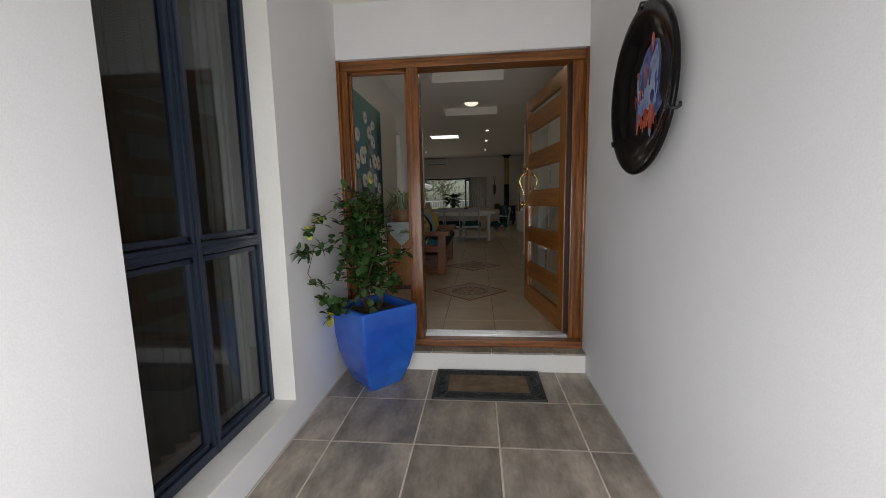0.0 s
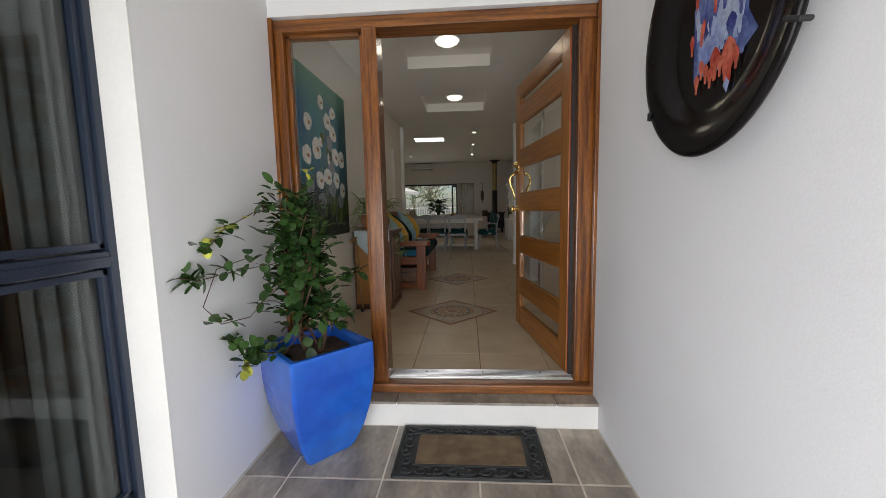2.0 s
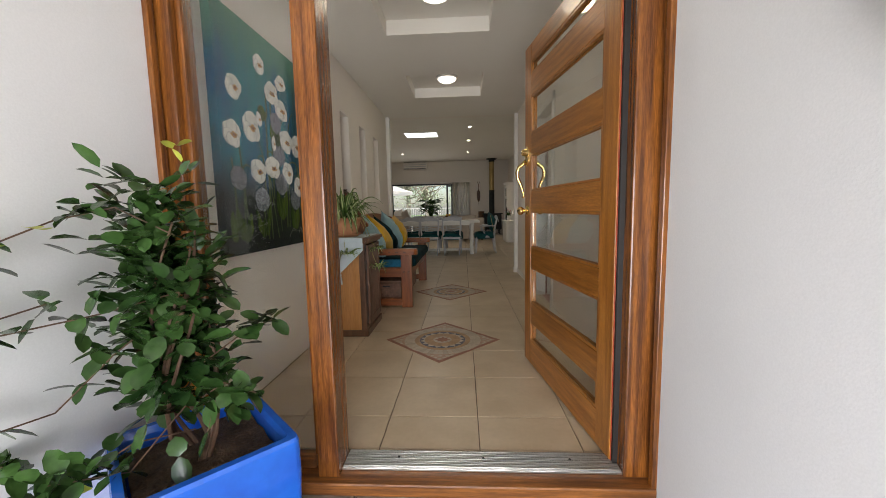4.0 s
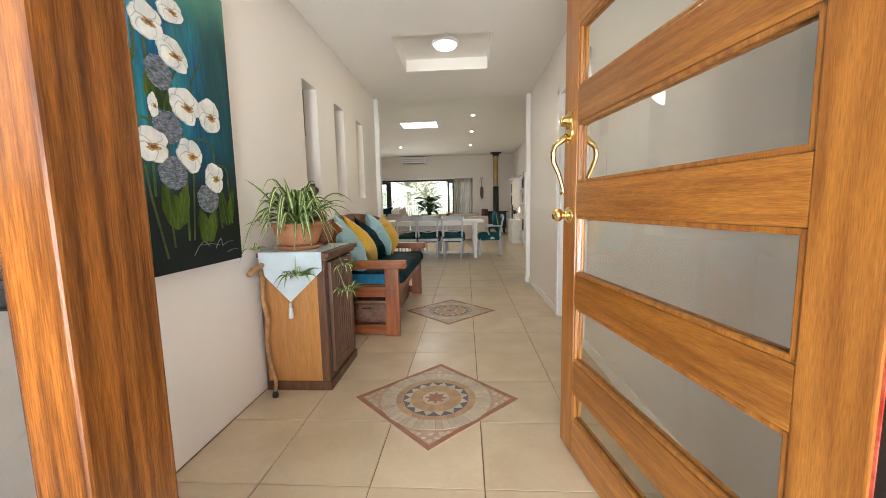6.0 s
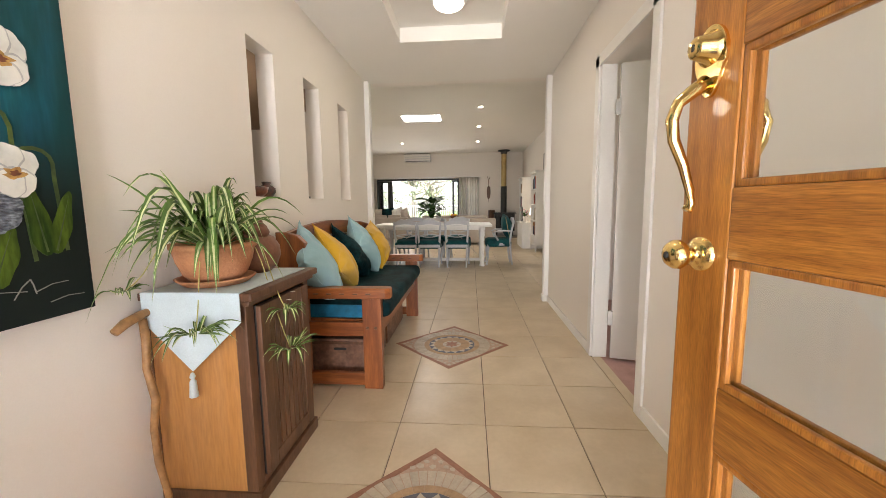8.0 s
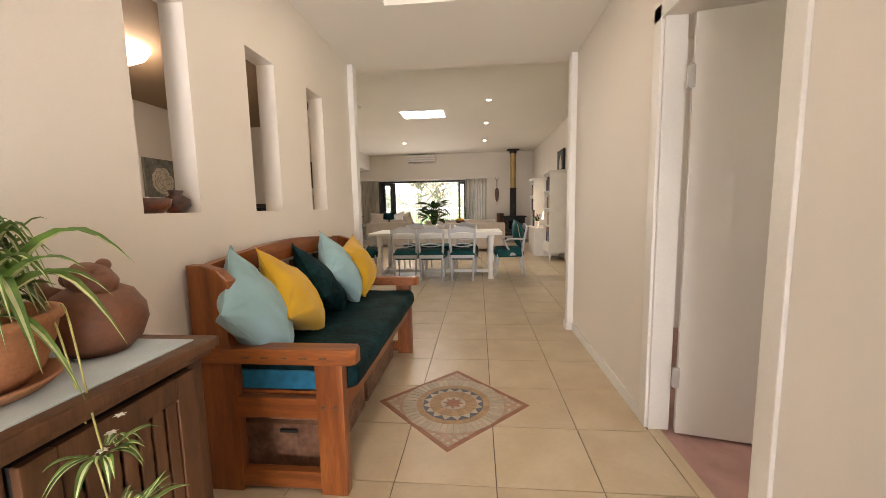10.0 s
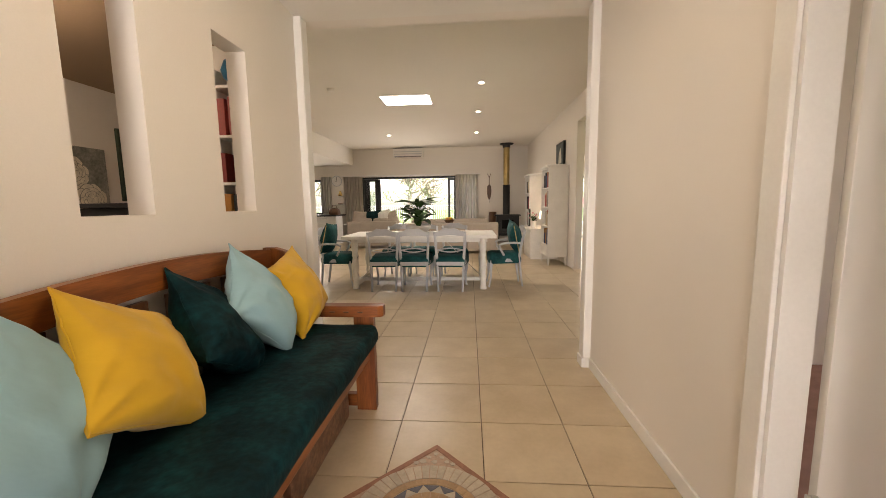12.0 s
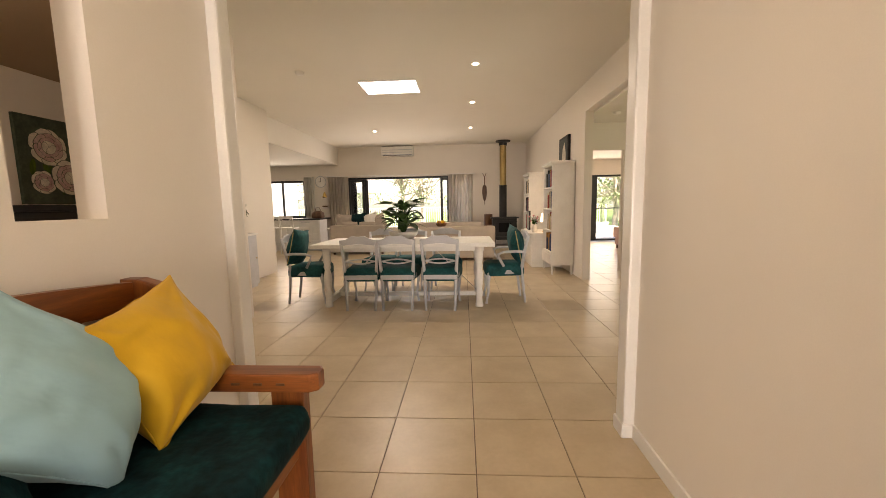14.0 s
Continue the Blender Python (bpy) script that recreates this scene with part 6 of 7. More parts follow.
# air conditioner
ac = thing("air_conditioner", "white split-system air conditioner high on the wall", "air conditioner")
part("body", box(-2.26, -1.30, FAR - 0.21, FAR - 0.002, 2.66, 2.94, 0.03), WHITE, ac)
# Black strip that draws the shadow gap on the pale body.
part("shadow_slit", box(-2.2, -1.36, FAR - 0.214, FAR - 0.2085, 2.675, 2.69), IRON, ac, "black strip for the shadow gap below the louvres")
part("top_grille", box(-2.24, -1.32, FAR - 0.2, FAR - 0.01, 2.9405, 2.946), IRON, ac, "dark top grille")
for k in range(3):
    part("louvre", box(-2.22, -1.34, FAR - 0.222, FAR - 0.208, 2.69 + k * 0.07, 2.705 + k * 0.07, 0.003), GREY, ac)

# patio doors: charcoal frames, folded leaves
doors = thing("door_patio", "charcoal aluminium stacking patio doors standing open", "patio door", kind="structure")
part("head", box(-3.36, 0.40, FAR + 0.06, FAR + 0.17, 2.02, 2.08, 0.004), CHARCOAL, doors)
part("sill", box(-3.36, 0.40, FAR + 0.04, FAR + 0.19, -0.02, 0.012, 0.003), CHARCOAL, doors)
for x in (-3.36, 0.345):
    part("jamb", box(x, x + 0.055, FAR + 0.06, FAR + 0.17, 0, 2.02, 0.004), CHARCOAL, doors)
for x0, n in ((-3.30, 3), (-0.55, 3)):
    for k in range(n):
        y = FAR + 0.075 + 0.03 * k
        xa = x0 + 0.05 * k if x0 < -2 else x0 - 0.03 * k + 0.25 * (k > 0)
        w = 0.36 if x0 < -2 else 0.22
        lf = part("leaf", box(xa, xa + 0.07, y, y + 0.028, 0.015, 2.015, 0.003), CHARCOAL, doors)
        part("stile", box(xa + w, xa + w + 0.07, y, y + 0.028, 0.015, 2.015, 0.003), CHARCOAL, lf)
        part("rail", box(xa + 0.07, xa + w, y, y + 0.028, 0.015, 0.10, 0.003), CHARCOAL, lf)
        part("rail", box(xa + 0.07, xa + w, y, y + 0.028, 1.945, 2.015, 0.003), CHARCOAL, lf)
        part("pane", box(xa + 0.07, xa + w, y + 0.011, y + 0.017, 0.10, 1.945), PANE, lf, "clear glass").visible_shadow = False
DRAPE = sheer(material("oatmeal drape", (0.70, 0.65, 0.58), 0.9, vary=0.06, scale=4, fine=200, bump=0.15), 0.4)
curtain("curtain", -3.93, -3.30, FAR - 0.10, 0.02, 2.10, DRAPE, 7, 0.045, "oatmeal pleated curtain drawn aside at the patio doors", 2)
curtain("curtain", -0.30, 0.42, FAR - 0.10, 0.02, 2.10, DRAPE, 8, 0.045, "oatmeal pleated curtain drawn aside at the patio doors", 3)
tagged(finish("curtain_rail", box(-3.98, 0.48, FAR - 0.15, FAR - 0.003, 2.10, 2.13, 0.004), TRIM), "slim white curtain pelmet above the patio doors", "curtain rail")

# kitchen end
win2 = thing("window_2", "charcoal framed kitchen window over the bench", "window", kind="structure")
for a, c, z0, z1 in ((-5.92, -5.86, 0.9, 2.03), (-4.76, -4.70, 0.9, 2.03), (-5.44, -5.39, 0.96, 1.97), (-5.86, -4.76, 0.9, 0.96), (-5.86, -4.76, 1.97, 2.03)):
    part("frame_bar", box(a, c, FAR + 0.05, FAR + 0.11, z0, z1, 0.003), CHARCOAL, win2)
for a, c in ((-5.86, -5.44), (-5.39, -4.76)):
    part("pane", box(a, c, FAR + 0.077, FAR + 0.083, 0.96, 1.97), PANE, win2).visible_shadow = False
SHEER = sheer(material("white sheer curtain", (0.74, 0.72, 0.68), 0.9, vary=0.04, scale=4, fine=200, bump=0.1), 0.5)
curtain("curtain", -4.70, -4.36, FAR - 0.05, 0.95, 2.12, SHEER, 4, 0.025, "white sheer curtain beside the kitchen window", 6)
bench_k = thing("kitchen_cabinet", "cream kitchen drawer unit with dark benchtop", "kitchen cabinet")
part("carcass", box(-4.75, -3.93, 16.52, 17.1, 0.0, 0.86, 0.004), WHITE, bench_k)
for k in range(4):
    d = part("drawer", box(-4.74, -3.95, 16.50, 16.52, 0.10 + k * 0.19, 0.28 + k * 0.19, 0.004), WHITE, bench_k)
    part("handle", box(-4.45, -4.2, 16.475, 16.50, 0.22 + k * 0.19, 0.232 + k * 0.19, 0.002), STEEL, d)
tagged(finish("benchtop", box(-7.4, -3.90, 16.47, FAR - 0.003, 0.861, 0.90, 0.004), IRON), "dark stone kitchen benchtop", "worktop")
for k in range(4):
    cu = thing("kitchen_cabinet", "cream kitchen base cabinet under the benchtop", "kitchen cabinet", None, "kitchen base cabinets")
    part("carcass", box(-7.4 + k * 0.66, -6.745 + k * 0.66, 16.52, FAR - 0.004, 0, 0.86, 0.003), WHITE, cu)
    part("door", box(-7.39 + k * 0.66, -6.755 + k * 0.66, 16.50, 16.519, 0.09, 0.85, 0.003), WHITE, cu)


def stool(m):
    s = thing("bar_stool", "white painted bar stool with crossed backrest", "stool", m, "kitchen stools")
    for x in (-0.16, 0.16):
        part("front_leg", tube([(x * 1.15, 0.17, 0), (x, 0.14, 0.66)], 0.016, 8), WHITE, s)
        part("back_leg", tube([(x * 1.15, -0.18, 0), (x, -0.15, 0.66), (x * 1.05, -0.19, 0.98)], 0.016, 8), WHITE, s)
        part("back_cross", tube([(-x, -0.16, 0.72), (x, -0.185, 0.94)], 0.010, 6), WHITE, s)
    part("seat", box(-0.19, 0.19, -0.18, 0.18, 0.655, 0.69, 0.01), WHITE, s)
    part("top_rail", box(-0.18, 0.18, -0.205, -0.18, 0.93, 0.99, 0.006), WHITE, s)
    for y in (-0.16, 0.15):
        part("stretcher", box(-0.17, 0.17, y - 0.01, y + 0.01, 0.24, 0.265, 0.003), WHITE, s)
    return s


st = stool(pose(-5.20, 15.9, 0, 0, 0, 4))
copy_thing(st, pose(-4.86, 15.92, 0, 0, 0, -6))
copy_thing(st, pose(-4.52, 15.9, 0, 0, 0, 3))


def small_chair(m):
    s = thing("white_chair", "white spindle-back chair at a small table", "chair", m, "white chairs at the small table")
    for x in (-0.17, 0.17):
        for y in (-0.17, 0.17):
            part("leg", tube([(x * 1.1, y * 1.1, 0), (x, y, 0.45)], 0.015, 6), WHITE, s)
        part("back_post", tube([(x, -0.17, 0.45), (x * 1.05, -0.22, 0.86)], 0.013, 6), WHITE, s)
    for k in range(4):
        part("spindle", tube([(-0.1 + k * 0.067, -0.18, 0.45), (-0.1 + k * 0.067, -0.22, 0.85)], 0.007, 6), WHITE, s)
    part("crest", prism([(-0.19, 0.83), (0.19, 0.83), (0.17, 0.91), (0.0, 0.935), (-0.17, 0.91)], -0.235, -0.205, None, Matrix(((1, 0, 0, 0), (0, 0, 1, 0), (0, 1, 0, 0), (0, 0, 0, 1))), 0.004), WHITE, s)
    part("seat", box(-0.2, 0.2, -0.2, 0.2, 0.45, 0.48, 0.01), WHITE, s)
    return s


wc = small_chair(pose(-3.35, 16.75, 0, 0, 0, 175))
copy_thing(wc, pose(-2.98, 16.72, 0, 0, 0, 188))
side = thing("small_table", "small round white painted side table", "table", pose(-3.2, 16.1, 0))
part("top", lathe([(0.0, 0.62), (0.34, 0.62), (0.36, 0.635), (0.34, 0.65), (0.0, 0.65)], 32), WHITE, side)
part("column", lathe([(0.20, 0.0), (0.19, 0.03), (0.05, 0.06), (0.035, 0.3), (0.05, 0.6), (0.1, 0.62)], 20), WHITE, side)

clock = thing("wall_clock", "round pale wall clock near the kitchen window", "clock", pose(-4.18, FAR - 0.002, 1.98, 90))
part("rim", lathe([(0.0, 0.0), (0.17, 0.0), (0.175, 0.02), (0.16, 0.03), (0.155, 0.018), (0.0, 0.018)], 36), GREY, clock, "", True)
part("face", lathe([(0.0, 0.0205), (0.154, 0.0205), (0.154, 0.019)], 36), WHITE, clock)
part("minute_pointer", box(-0.005, 0.005, -0.01, 0.12, 0.022, 0.025), IRON, clock)
part("hour_pointer", box(-0.06, 0.005, -0.005, 0.005, 0.022, 0.025), IRON, clock)
for z, lab in ((1.48, "ornament"), (1.20, "books")):
    sh = thing("wall_shelf", "small white wall shelf with trinkets", "shelf", None, "small wall shelves")
    part("board", box(-4.16, -3.96, FAR - 0.14, FAR - 0.002, z, z + 0.02, 0.003), WHITE, sh)
tagged(finish("bell_ornament", lathe([(0.0, 0.0), (0.07, 0.0), (0.055, 0.06), (0.03, 0.13), (0.012, 0.16), (0.0, 0.18)], 18, centre=(-4.06, FAR - 0.08, 1.50)), BRASS, smooth=True), "small brass bell ornament on the wall shelf", "ornament")
tagged(finish("book_stack", box(-4.13, -3.99, FAR - 0.12, FAR - 0.02, 1.22, 1.26, 0.004), BROWN), "dark books lying on the wall shelf", "books")
bag = thing("handbag", "dark brown leather bag on the kitchen benchtop", "bag")
part("body", loft([square_ring(s, z, 0.04) for s, z in ((0.13, 0.0), (0.15, 0.05), (0.13, 0.16), (0.07, 0.21))]), BROWN, bag, "", True).matrix_basis = pose(-4.05, 16.75, 0.90)
part("strap", tube([(-4.14, 16.75, 1.08), (-4.1, 16.75, 1.2), (-4.0, 16.75, 1.2), (-3.96, 16.75, 1.08)], 0.01, 6), BROWN, bag)

# sideboard against the partition, with flowers
sb = thing("sideboard", "pale blue-grey sideboard against the partition", "sideboard")
part("body", box(-3.415, -3.070, 10.42, 11.74, 0.04, 0.80, 0.006), GREY, sb)
part("top", box(-3.418, -3.050, 10.40, 11.77, 0.80, 0.83, 0.006), WHITE, sb)
part("plinth", box(-3.410, -3.090, 10.44, 11.72, 0, 0.04), GREY, sb)
for k in range(3):
    d = part("door", box(-3.070, -3.058, 10.44 + k * 0.43, 10.85 + k * 0.43, 0.08, 0.77, 0.004), GREY, sb)
    part("knob", lathe([(0.0, 0.02), (0.012, 0.018), (0.006, 0.0)], 10), BRASS, d).matrix_basis = pose(-3.058, 10.80 + k * 0.43, 0.45, 0, 90)
vase = tagged(finish("flower_vase", lathe([(0.0, 0.0), (0.05, 0.0), (0.08, 0.06), (0.075, 0.13), (0.045, 0.19), (0.06, 0.22), (0.05, 0.22), (0.0, 0.16)], 24, centre=(-3.230, 11.50, 0.83)), POTW, smooth=True), "white vase on the sideboard", "vase")


def bouquet(name, place, n, r, mats, label, seed):
    rr = random.Random(seed)
    ob = thing(name, label, "flowers", pose(*place))
    lv, st_ = bmesh.new(), bmesh.new()
    fl = bmesh.new()
    for k in range(n):
        a, e = rr.uniform(0, 6.28), rr.uniform(0.2, 1.0)
        tip = Vector((math.cos(a) * r * e, math.sin(a) * r * e, r * rr.uniform(0.5, 1.5)))
        tube([(0, 0, 0), tip * 0.5 + Vector((0, 0, 0.03)), tip], 0.003, 5, st_)
        if k % 3 == 0:
            for q in range(9):
                b2 = q * 0.7
                leaf_blade(fl, tip, (math.cos(b2), math.sin(b2), 0.6 + 0.05 * q), (0, 0, 1), r * 0.28, r * 0.2, 0.4, -0.4)
        else:
            for q in range(4):
                leaf_blade(lv, tip * rr.uniform(0.5, 1), (rr.gauss(0, 1), rr.gauss(0, 1), rr.gauss(0.2, 0.6)), (0, 0, 1), r * 0.5, r * 0.2)
    part("stems", st_, LEAF, ob)
    part("foliage", lv, LEAF, ob, "", True)
    part("blossoms", fl, mats, ob, "soft coloured blossoms", True)


bouquet("white_bouquet", (-3.23, 11.50, 1.03), 34, 0.22, BLOOM, "bouquet of white flowers with dark foliage", 3)

# ---- bookcases along the right wall ----
BOOKS = [material("book spine " + n, c, 0.6, vary=0.15, scale=9, fine=60, per_object=0.3) for n, c in (("red", (0.24, 0.03, 0.025)), ("ochre", (0.30, 0.14, 0.03)), ("navy", (0.03, 0.05, 0.12)), ("cream", (0.5, 0.44, 0.34)), ("black", (0.02, 0.02, 0.02)))]


def bookcase(x0, x1, y0, y1, h, label, seed, foot):
    """Open towards -x."""
    bc = thing("bookcase", label, "bookcase")
    part("side", box(x0, x1, y0, y0 + 0.025, foot, h, 0.003), WHITE, bc)
    part("side", box(x0, x1, y1 - 0.025, y1, foot, h, 0.003), WHITE, bc)
    part("back", box(x1 - 0.012, x1, y0 + 0.025, y1 - 0.025, foot, h), WHITE, bc)
    part("cornice", box(x0 - 0.03, x1, y0 - 0.03, y1 + 0.03, h, h + 0.045, 0.012), WHITE, bc)
    part("base", box(x0, x1 - 0.013, y0 + 0.025, y1 - 0.025, foot, foot + 0.20, 0.003), WHITE, bc)
    part("drawer_front", box(x0 - 0.012, x0, y0 + 0.03, y1 - 0.03, foot + 0.02, foot + 0.18, 0.004), WHITE, bc)
    for xa in (x0, x1 - 0.045):
        for ya in (y0, y1 - 0.045):
            part("foot", lathe([(0.0, 0.0), (0.015, 0.0), (0.026, foot), (0.0, foot)], 10, centre=(xa + 0.022, ya + 0.022, 0)), WHITE, bc)
    rr = random.Random(seed)
    n = 4
    zs = [foot + 0.20 + k * (h - foot - 0.22) / n for k in range(n + 1)]
    for k, z in enumerate(zs):
        part("shelf", box(x0 + 0.004, x1 - 0.013, y0 + 0.026, y1 - 0.026, z, z + 0.018, 0.002), WHITE, bc)
    for k, z in enumerate(zs[:-1]):
        y = y0 + 0.03
        while y < y1 - 0.10:
            w = rr.uniform(0.018, 0.045)
            hh = rr.uniform(0.6, 0.88) * (zs[1] - zs[0] - 0.02)
            if rr.random() < 0.86:
                ob = tagged(finish("book", box(x0 + 0.03 + rr.uniform(0, 0.03), x1 - 0.05, y, y + w, z + 0.0185, z + 0.0185 + hh, 0.002), rr.choice(BOOKS)), "upright book on a bookcase shelf", "book", "books on the shelves")
            y += w + 0.001
    return bc


bookcase(1.60, 1.965, 12.42, 13.12, 1.84, "tall white bookcase with books on four shelves", 4, 0.16)
bookcase(1.55, 1.965, 14.35, 15.0, 1.82, "second tall white bookcase beyond the low cabinet", 9, 0.02)
low = thing("low_cabinet", "low white cabinet between the bookcases", "cabinet")
part("body", box(1.42, 1.965, 13.22, 14.25, 0.0, 0.62, 0.005), WHITE, low)
part("top", box(1.38, 1.97, 13.18, 14.30, 0.62, 0.65, 0.005), WHITE, low)
for k in range(3):
    part("drawer", box(1.408, 1.42, 13.25, 13.85, 0.04 + k * 0.19, 0.21 + k * 0.19, 0.004), WHITE, low)
lampb = thing("table_lamp", "lit bedside style table lamp with pale shade", "lamp", pose(1.72, 13.45, 0.65))
part("base", lathe([(0.0, 0.0), (0.06, 0.0), (0.06, 0.02), (0.02, 0.04), (0.03, 0.12), (0.012, 0.18), (0.012, 0.22)], 20), BRASS, lampb, "", True)
part("shade", lathe([(0.10, 0.20), (0.07, 0.36), (0.068, 0.36), (0.098, 0.20)], 24), glow("lit lamp shade", (1.0, 0.82, 0.6), 2.0), lampb, "glowing fabric shade", True)
screen = thing("picture_stand", "dark framed picture standing on the low cabinet", "picture frame")
part("frame", box(1.50, 1.53, 14.0, 14.24, 0.652, 1.05, 0.004), IRON, screen)
part("print", box(1.494, 1.4995, 14.02, 14.22, 0.675, 1.03), PCOL["pewter"], screen)
PINK = material("pink blossom", (0.55, 0.20, 0.24), 0.6, vary=0.2, scale=20, fine=60, per_island=0.3)
tagged(finish("glass_vase", lathe([(0.0, 0.0), (0.04, 0.0), (0.05, 0.05), (0.035, 0.13), (0.04, 0.15), (0.034, 0.15), (0.0, 0.02)], 20, centre=(1.50, 13.42, 0.65)), POTW, smooth=True), "small vase on the low cabinet", "vase")
bouquet("pink_bouquet", (1.50, 13.42, 0.78), 18, 0.12, PINK, "small bunch of pink flowers", 6)
pic = thing("wall_picture", "dark framed picture leaning on top of the bookcase", "picture")
part("frame", box(1.93, 1.975, 12.75, 13.35, 1.887, 2.36, 0.005), IRON, pic)
part("print", box(1.925, 1.9295, 12.79, 13.31, 1.93, 2.32), PCOL["night"], pic)
part("print_shape", prism([(12.85, 1.95), (13.1, 1.95), (13.05, 2.15), (12.95, 2.25), (12.88, 2.1)], 1.92, 1.9245, None, Matrix(((0, 0, 1, 0), (1, 0, 0, 0), (0, 1, 0, 0), (0, 0, 0, 1)))), PCOL["cream"], pic)
fruit = thing("fruit_arrangement", "basket of yellow and orange fruit on the window ledge", "fruit basket", pose(-0.35, 14.33, 0.742))
part("basket", lathe([(0.0, 0.0), (0.09, 0.0), (0.13, 0.07), (0.12, 0.07), (0.0, 0.02)], 20), BROWN, fruit)
for k in range(6):
    part("fruit", lathe([(0.0, -0.04), (0.028, -0.028), (0.04, 0.0), (0.028, 0.028), (0.0, 0.04)], 12, centre=(0.06 * math.cos(k * 1.05), 0.06 * math.sin(k * 1.05), 0.085 + 0.01 * (k % 2))), YELLOW if k % 2 else TERRA, fruit, "", True)

# ceiling fittings
LED = glow("lit downlight", (1.0, 0.90, 0.74), 12.0)
for x, y in ((0.32, 11.11), (0.32, 12.9), (0.33, 15.08), (-1.93, 15.15)):
    dl = thing("downlight", "small round lit ceiling downlight", "downlight", pose(x, y, CEIL2), "living room downlights")
    part("ring", lathe([(0.036, -0.001), (0.05, -0.004), (0.052, 0.0)], 24), TRIM, dl)
    part("lens", lathe([(0.0, -0.003), (0.036, -0.003), (0.036, 0.0)], 24), LED, dl)
for x, y, z in ((-1.98, 11.15, CEIL2), (2.42, 11.97, 2.52)):
    tagged(finish("smoke_alarm", lathe([(0.0, -0.035), (0.04, -0.034), (0.055, -0.02), (0.06, 0.0)], 24, centre=(x, y, z)), TRIM, smooth=True), "round white ceiling smoke alarm", "smoke alarm")
sk = thing("skylight", "square roof skylight with white shaft", "skylight", kind="structure")
b = bmesh.new()
for q in ((-1.35, -1.33, 11.60, 12.22), (-0.52, -0.50, 11.60, 12.22), (-1.33, -0.52, 11.60, 11.62), (-1.33, -0.52, 12.20, 12.22)):
    box(q[0], q[1], q[2], q[3], CEIL2 - 0.008, CEIL2 + 0.3, 0, b)
part("shaft", b, TRIM, sk)
part("pane", box(-1.33, -0.52, 11.62, 12.20, CEIL2 + 0.002, CEIL2 + 0.012), glow("daylight through frosted skylight", (0.93, 0.97, 1.0), 3.2), sk, "bright frosted skylight pane")

# ---- rear bedroom beyond the passage ----
slide = thing("door_bedroom_slider", "charcoal framed glass sliding door to the garden", "sliding door", kind="structure")
for a, c, z0, z1 in ((3.1, 3.16, 0, 2.04), (5.54, 5.6, 0, 2.04), (4.13, 4.29, 0, 2.0), (3.16, 5.54, 1.98, 2.04), (3.16, 5.54, 0.0, 0.06), (4.29, 5.54, 1.0, 1.03)):
    part("frame_bar", box(a, c, 18.14, 18.20, z0, z1, 0.003), CHARCOAL, slide)
for a, c in ((3.16, 4.13), (4.29, 5.54)):
    part("pane", box(a, c, 18.167, 18.173, 0.06, 1.98), PANE, slide).visible_shadow = False
BEDC = material("dusty pink bed cover", (0.52, 0.34, 0.30), 0.9, vary=0.08, scale=5, fine=120, bump=0.2)
bed = thing("bed", "bed with a dusty pink cover", "bed")
part("mattress", box(4.05, 6.05, 14.6, 16.2, 0.28, 0.56, 0.06), BEDC, bed)
part("valance", box(4.10, 6.0, 14.65, 16.15, 0.10, 0.28, 0.01), BEDC, bed)
for x in (4.15, 5.95):
    for y in (14.7, 16.1):
        part("leg", box(x - 0.03, x + 0.03, y - 0.03, y + 0.03, 0, 0.10), BROWN, bed)
chest = thing("chest_of_drawers", "cream chest of drawers with small handles", "drawers")
part("body", box(2.94, 3.5, 12.2, 12.70, 0.0, 0.95, 0.005), WHITE, chest)
for k in range(3):
    d = part("drawer", box(2.928, 2.94, 12.22, 12.68, 0.05 + k * 0.30, 0.33 + k * 0.30, 0.004), WHITE, chest)
    part("handle", box(2.905, 2.927, 12.40, 12.50, 0.2 + k * 0.3, 0.215 + k * 0.3, 0.002), STEEL, d)

# ---- study behind the niches ----
study_lamp = thing("study_lamp", "lit opal bowl ceiling lamp in the study", "ceiling lamp", pose(-2.5, 7.1, 2.41))
part("bowl", lathe([(0.0, -0.13), (0.08, -0.12), (0.15, -0.08), (0.19, -0.02), (0.185, -0.018), (0.0, -0.018)], 32), glow("lit opal bowl", (1.0, 0.93, 0.85), 3.0), study_lamp, "", True).visible_shadow = False
part("rose", lathe([(0.0, -0.02), (0.10, -0.018), (0.11, 0.0)], 24), TRIM, study_lamp)
POTT = material("burnished red brown pottery", (0.20, 0.055, 0.025), 0.3, vary=0.5, scale=14, fine=40, bump=0.05, second=(0.05, 0.04, 0.035))
tagged(finish("pottery_bowl", lathe([(0.0, 0.0), (0.04, 0.0), (0.065, 0.025), (0.072, 0.055), (0.05, 0.06), (0.0, 0.04)], 24, centre=(-1.12, 5.75, 1.175)), POTT, smooth=True), "burnished red and black pottery bowl in a wall niche", "bowl")
tagged(finish("pottery_jar", lathe([(0.0, 0.0), (0.03, 0.0), (0.052, 0.03), (0.05, 0.055), (0.022, 0.075), (0.028, 0.092), (0.02, 0.092), (0.0, 0.07)], 24, centre=(-1.125, 5.885, 1.175)), POTT, smooth=True), "small burnished red pottery jar in a wall niche", "jar")


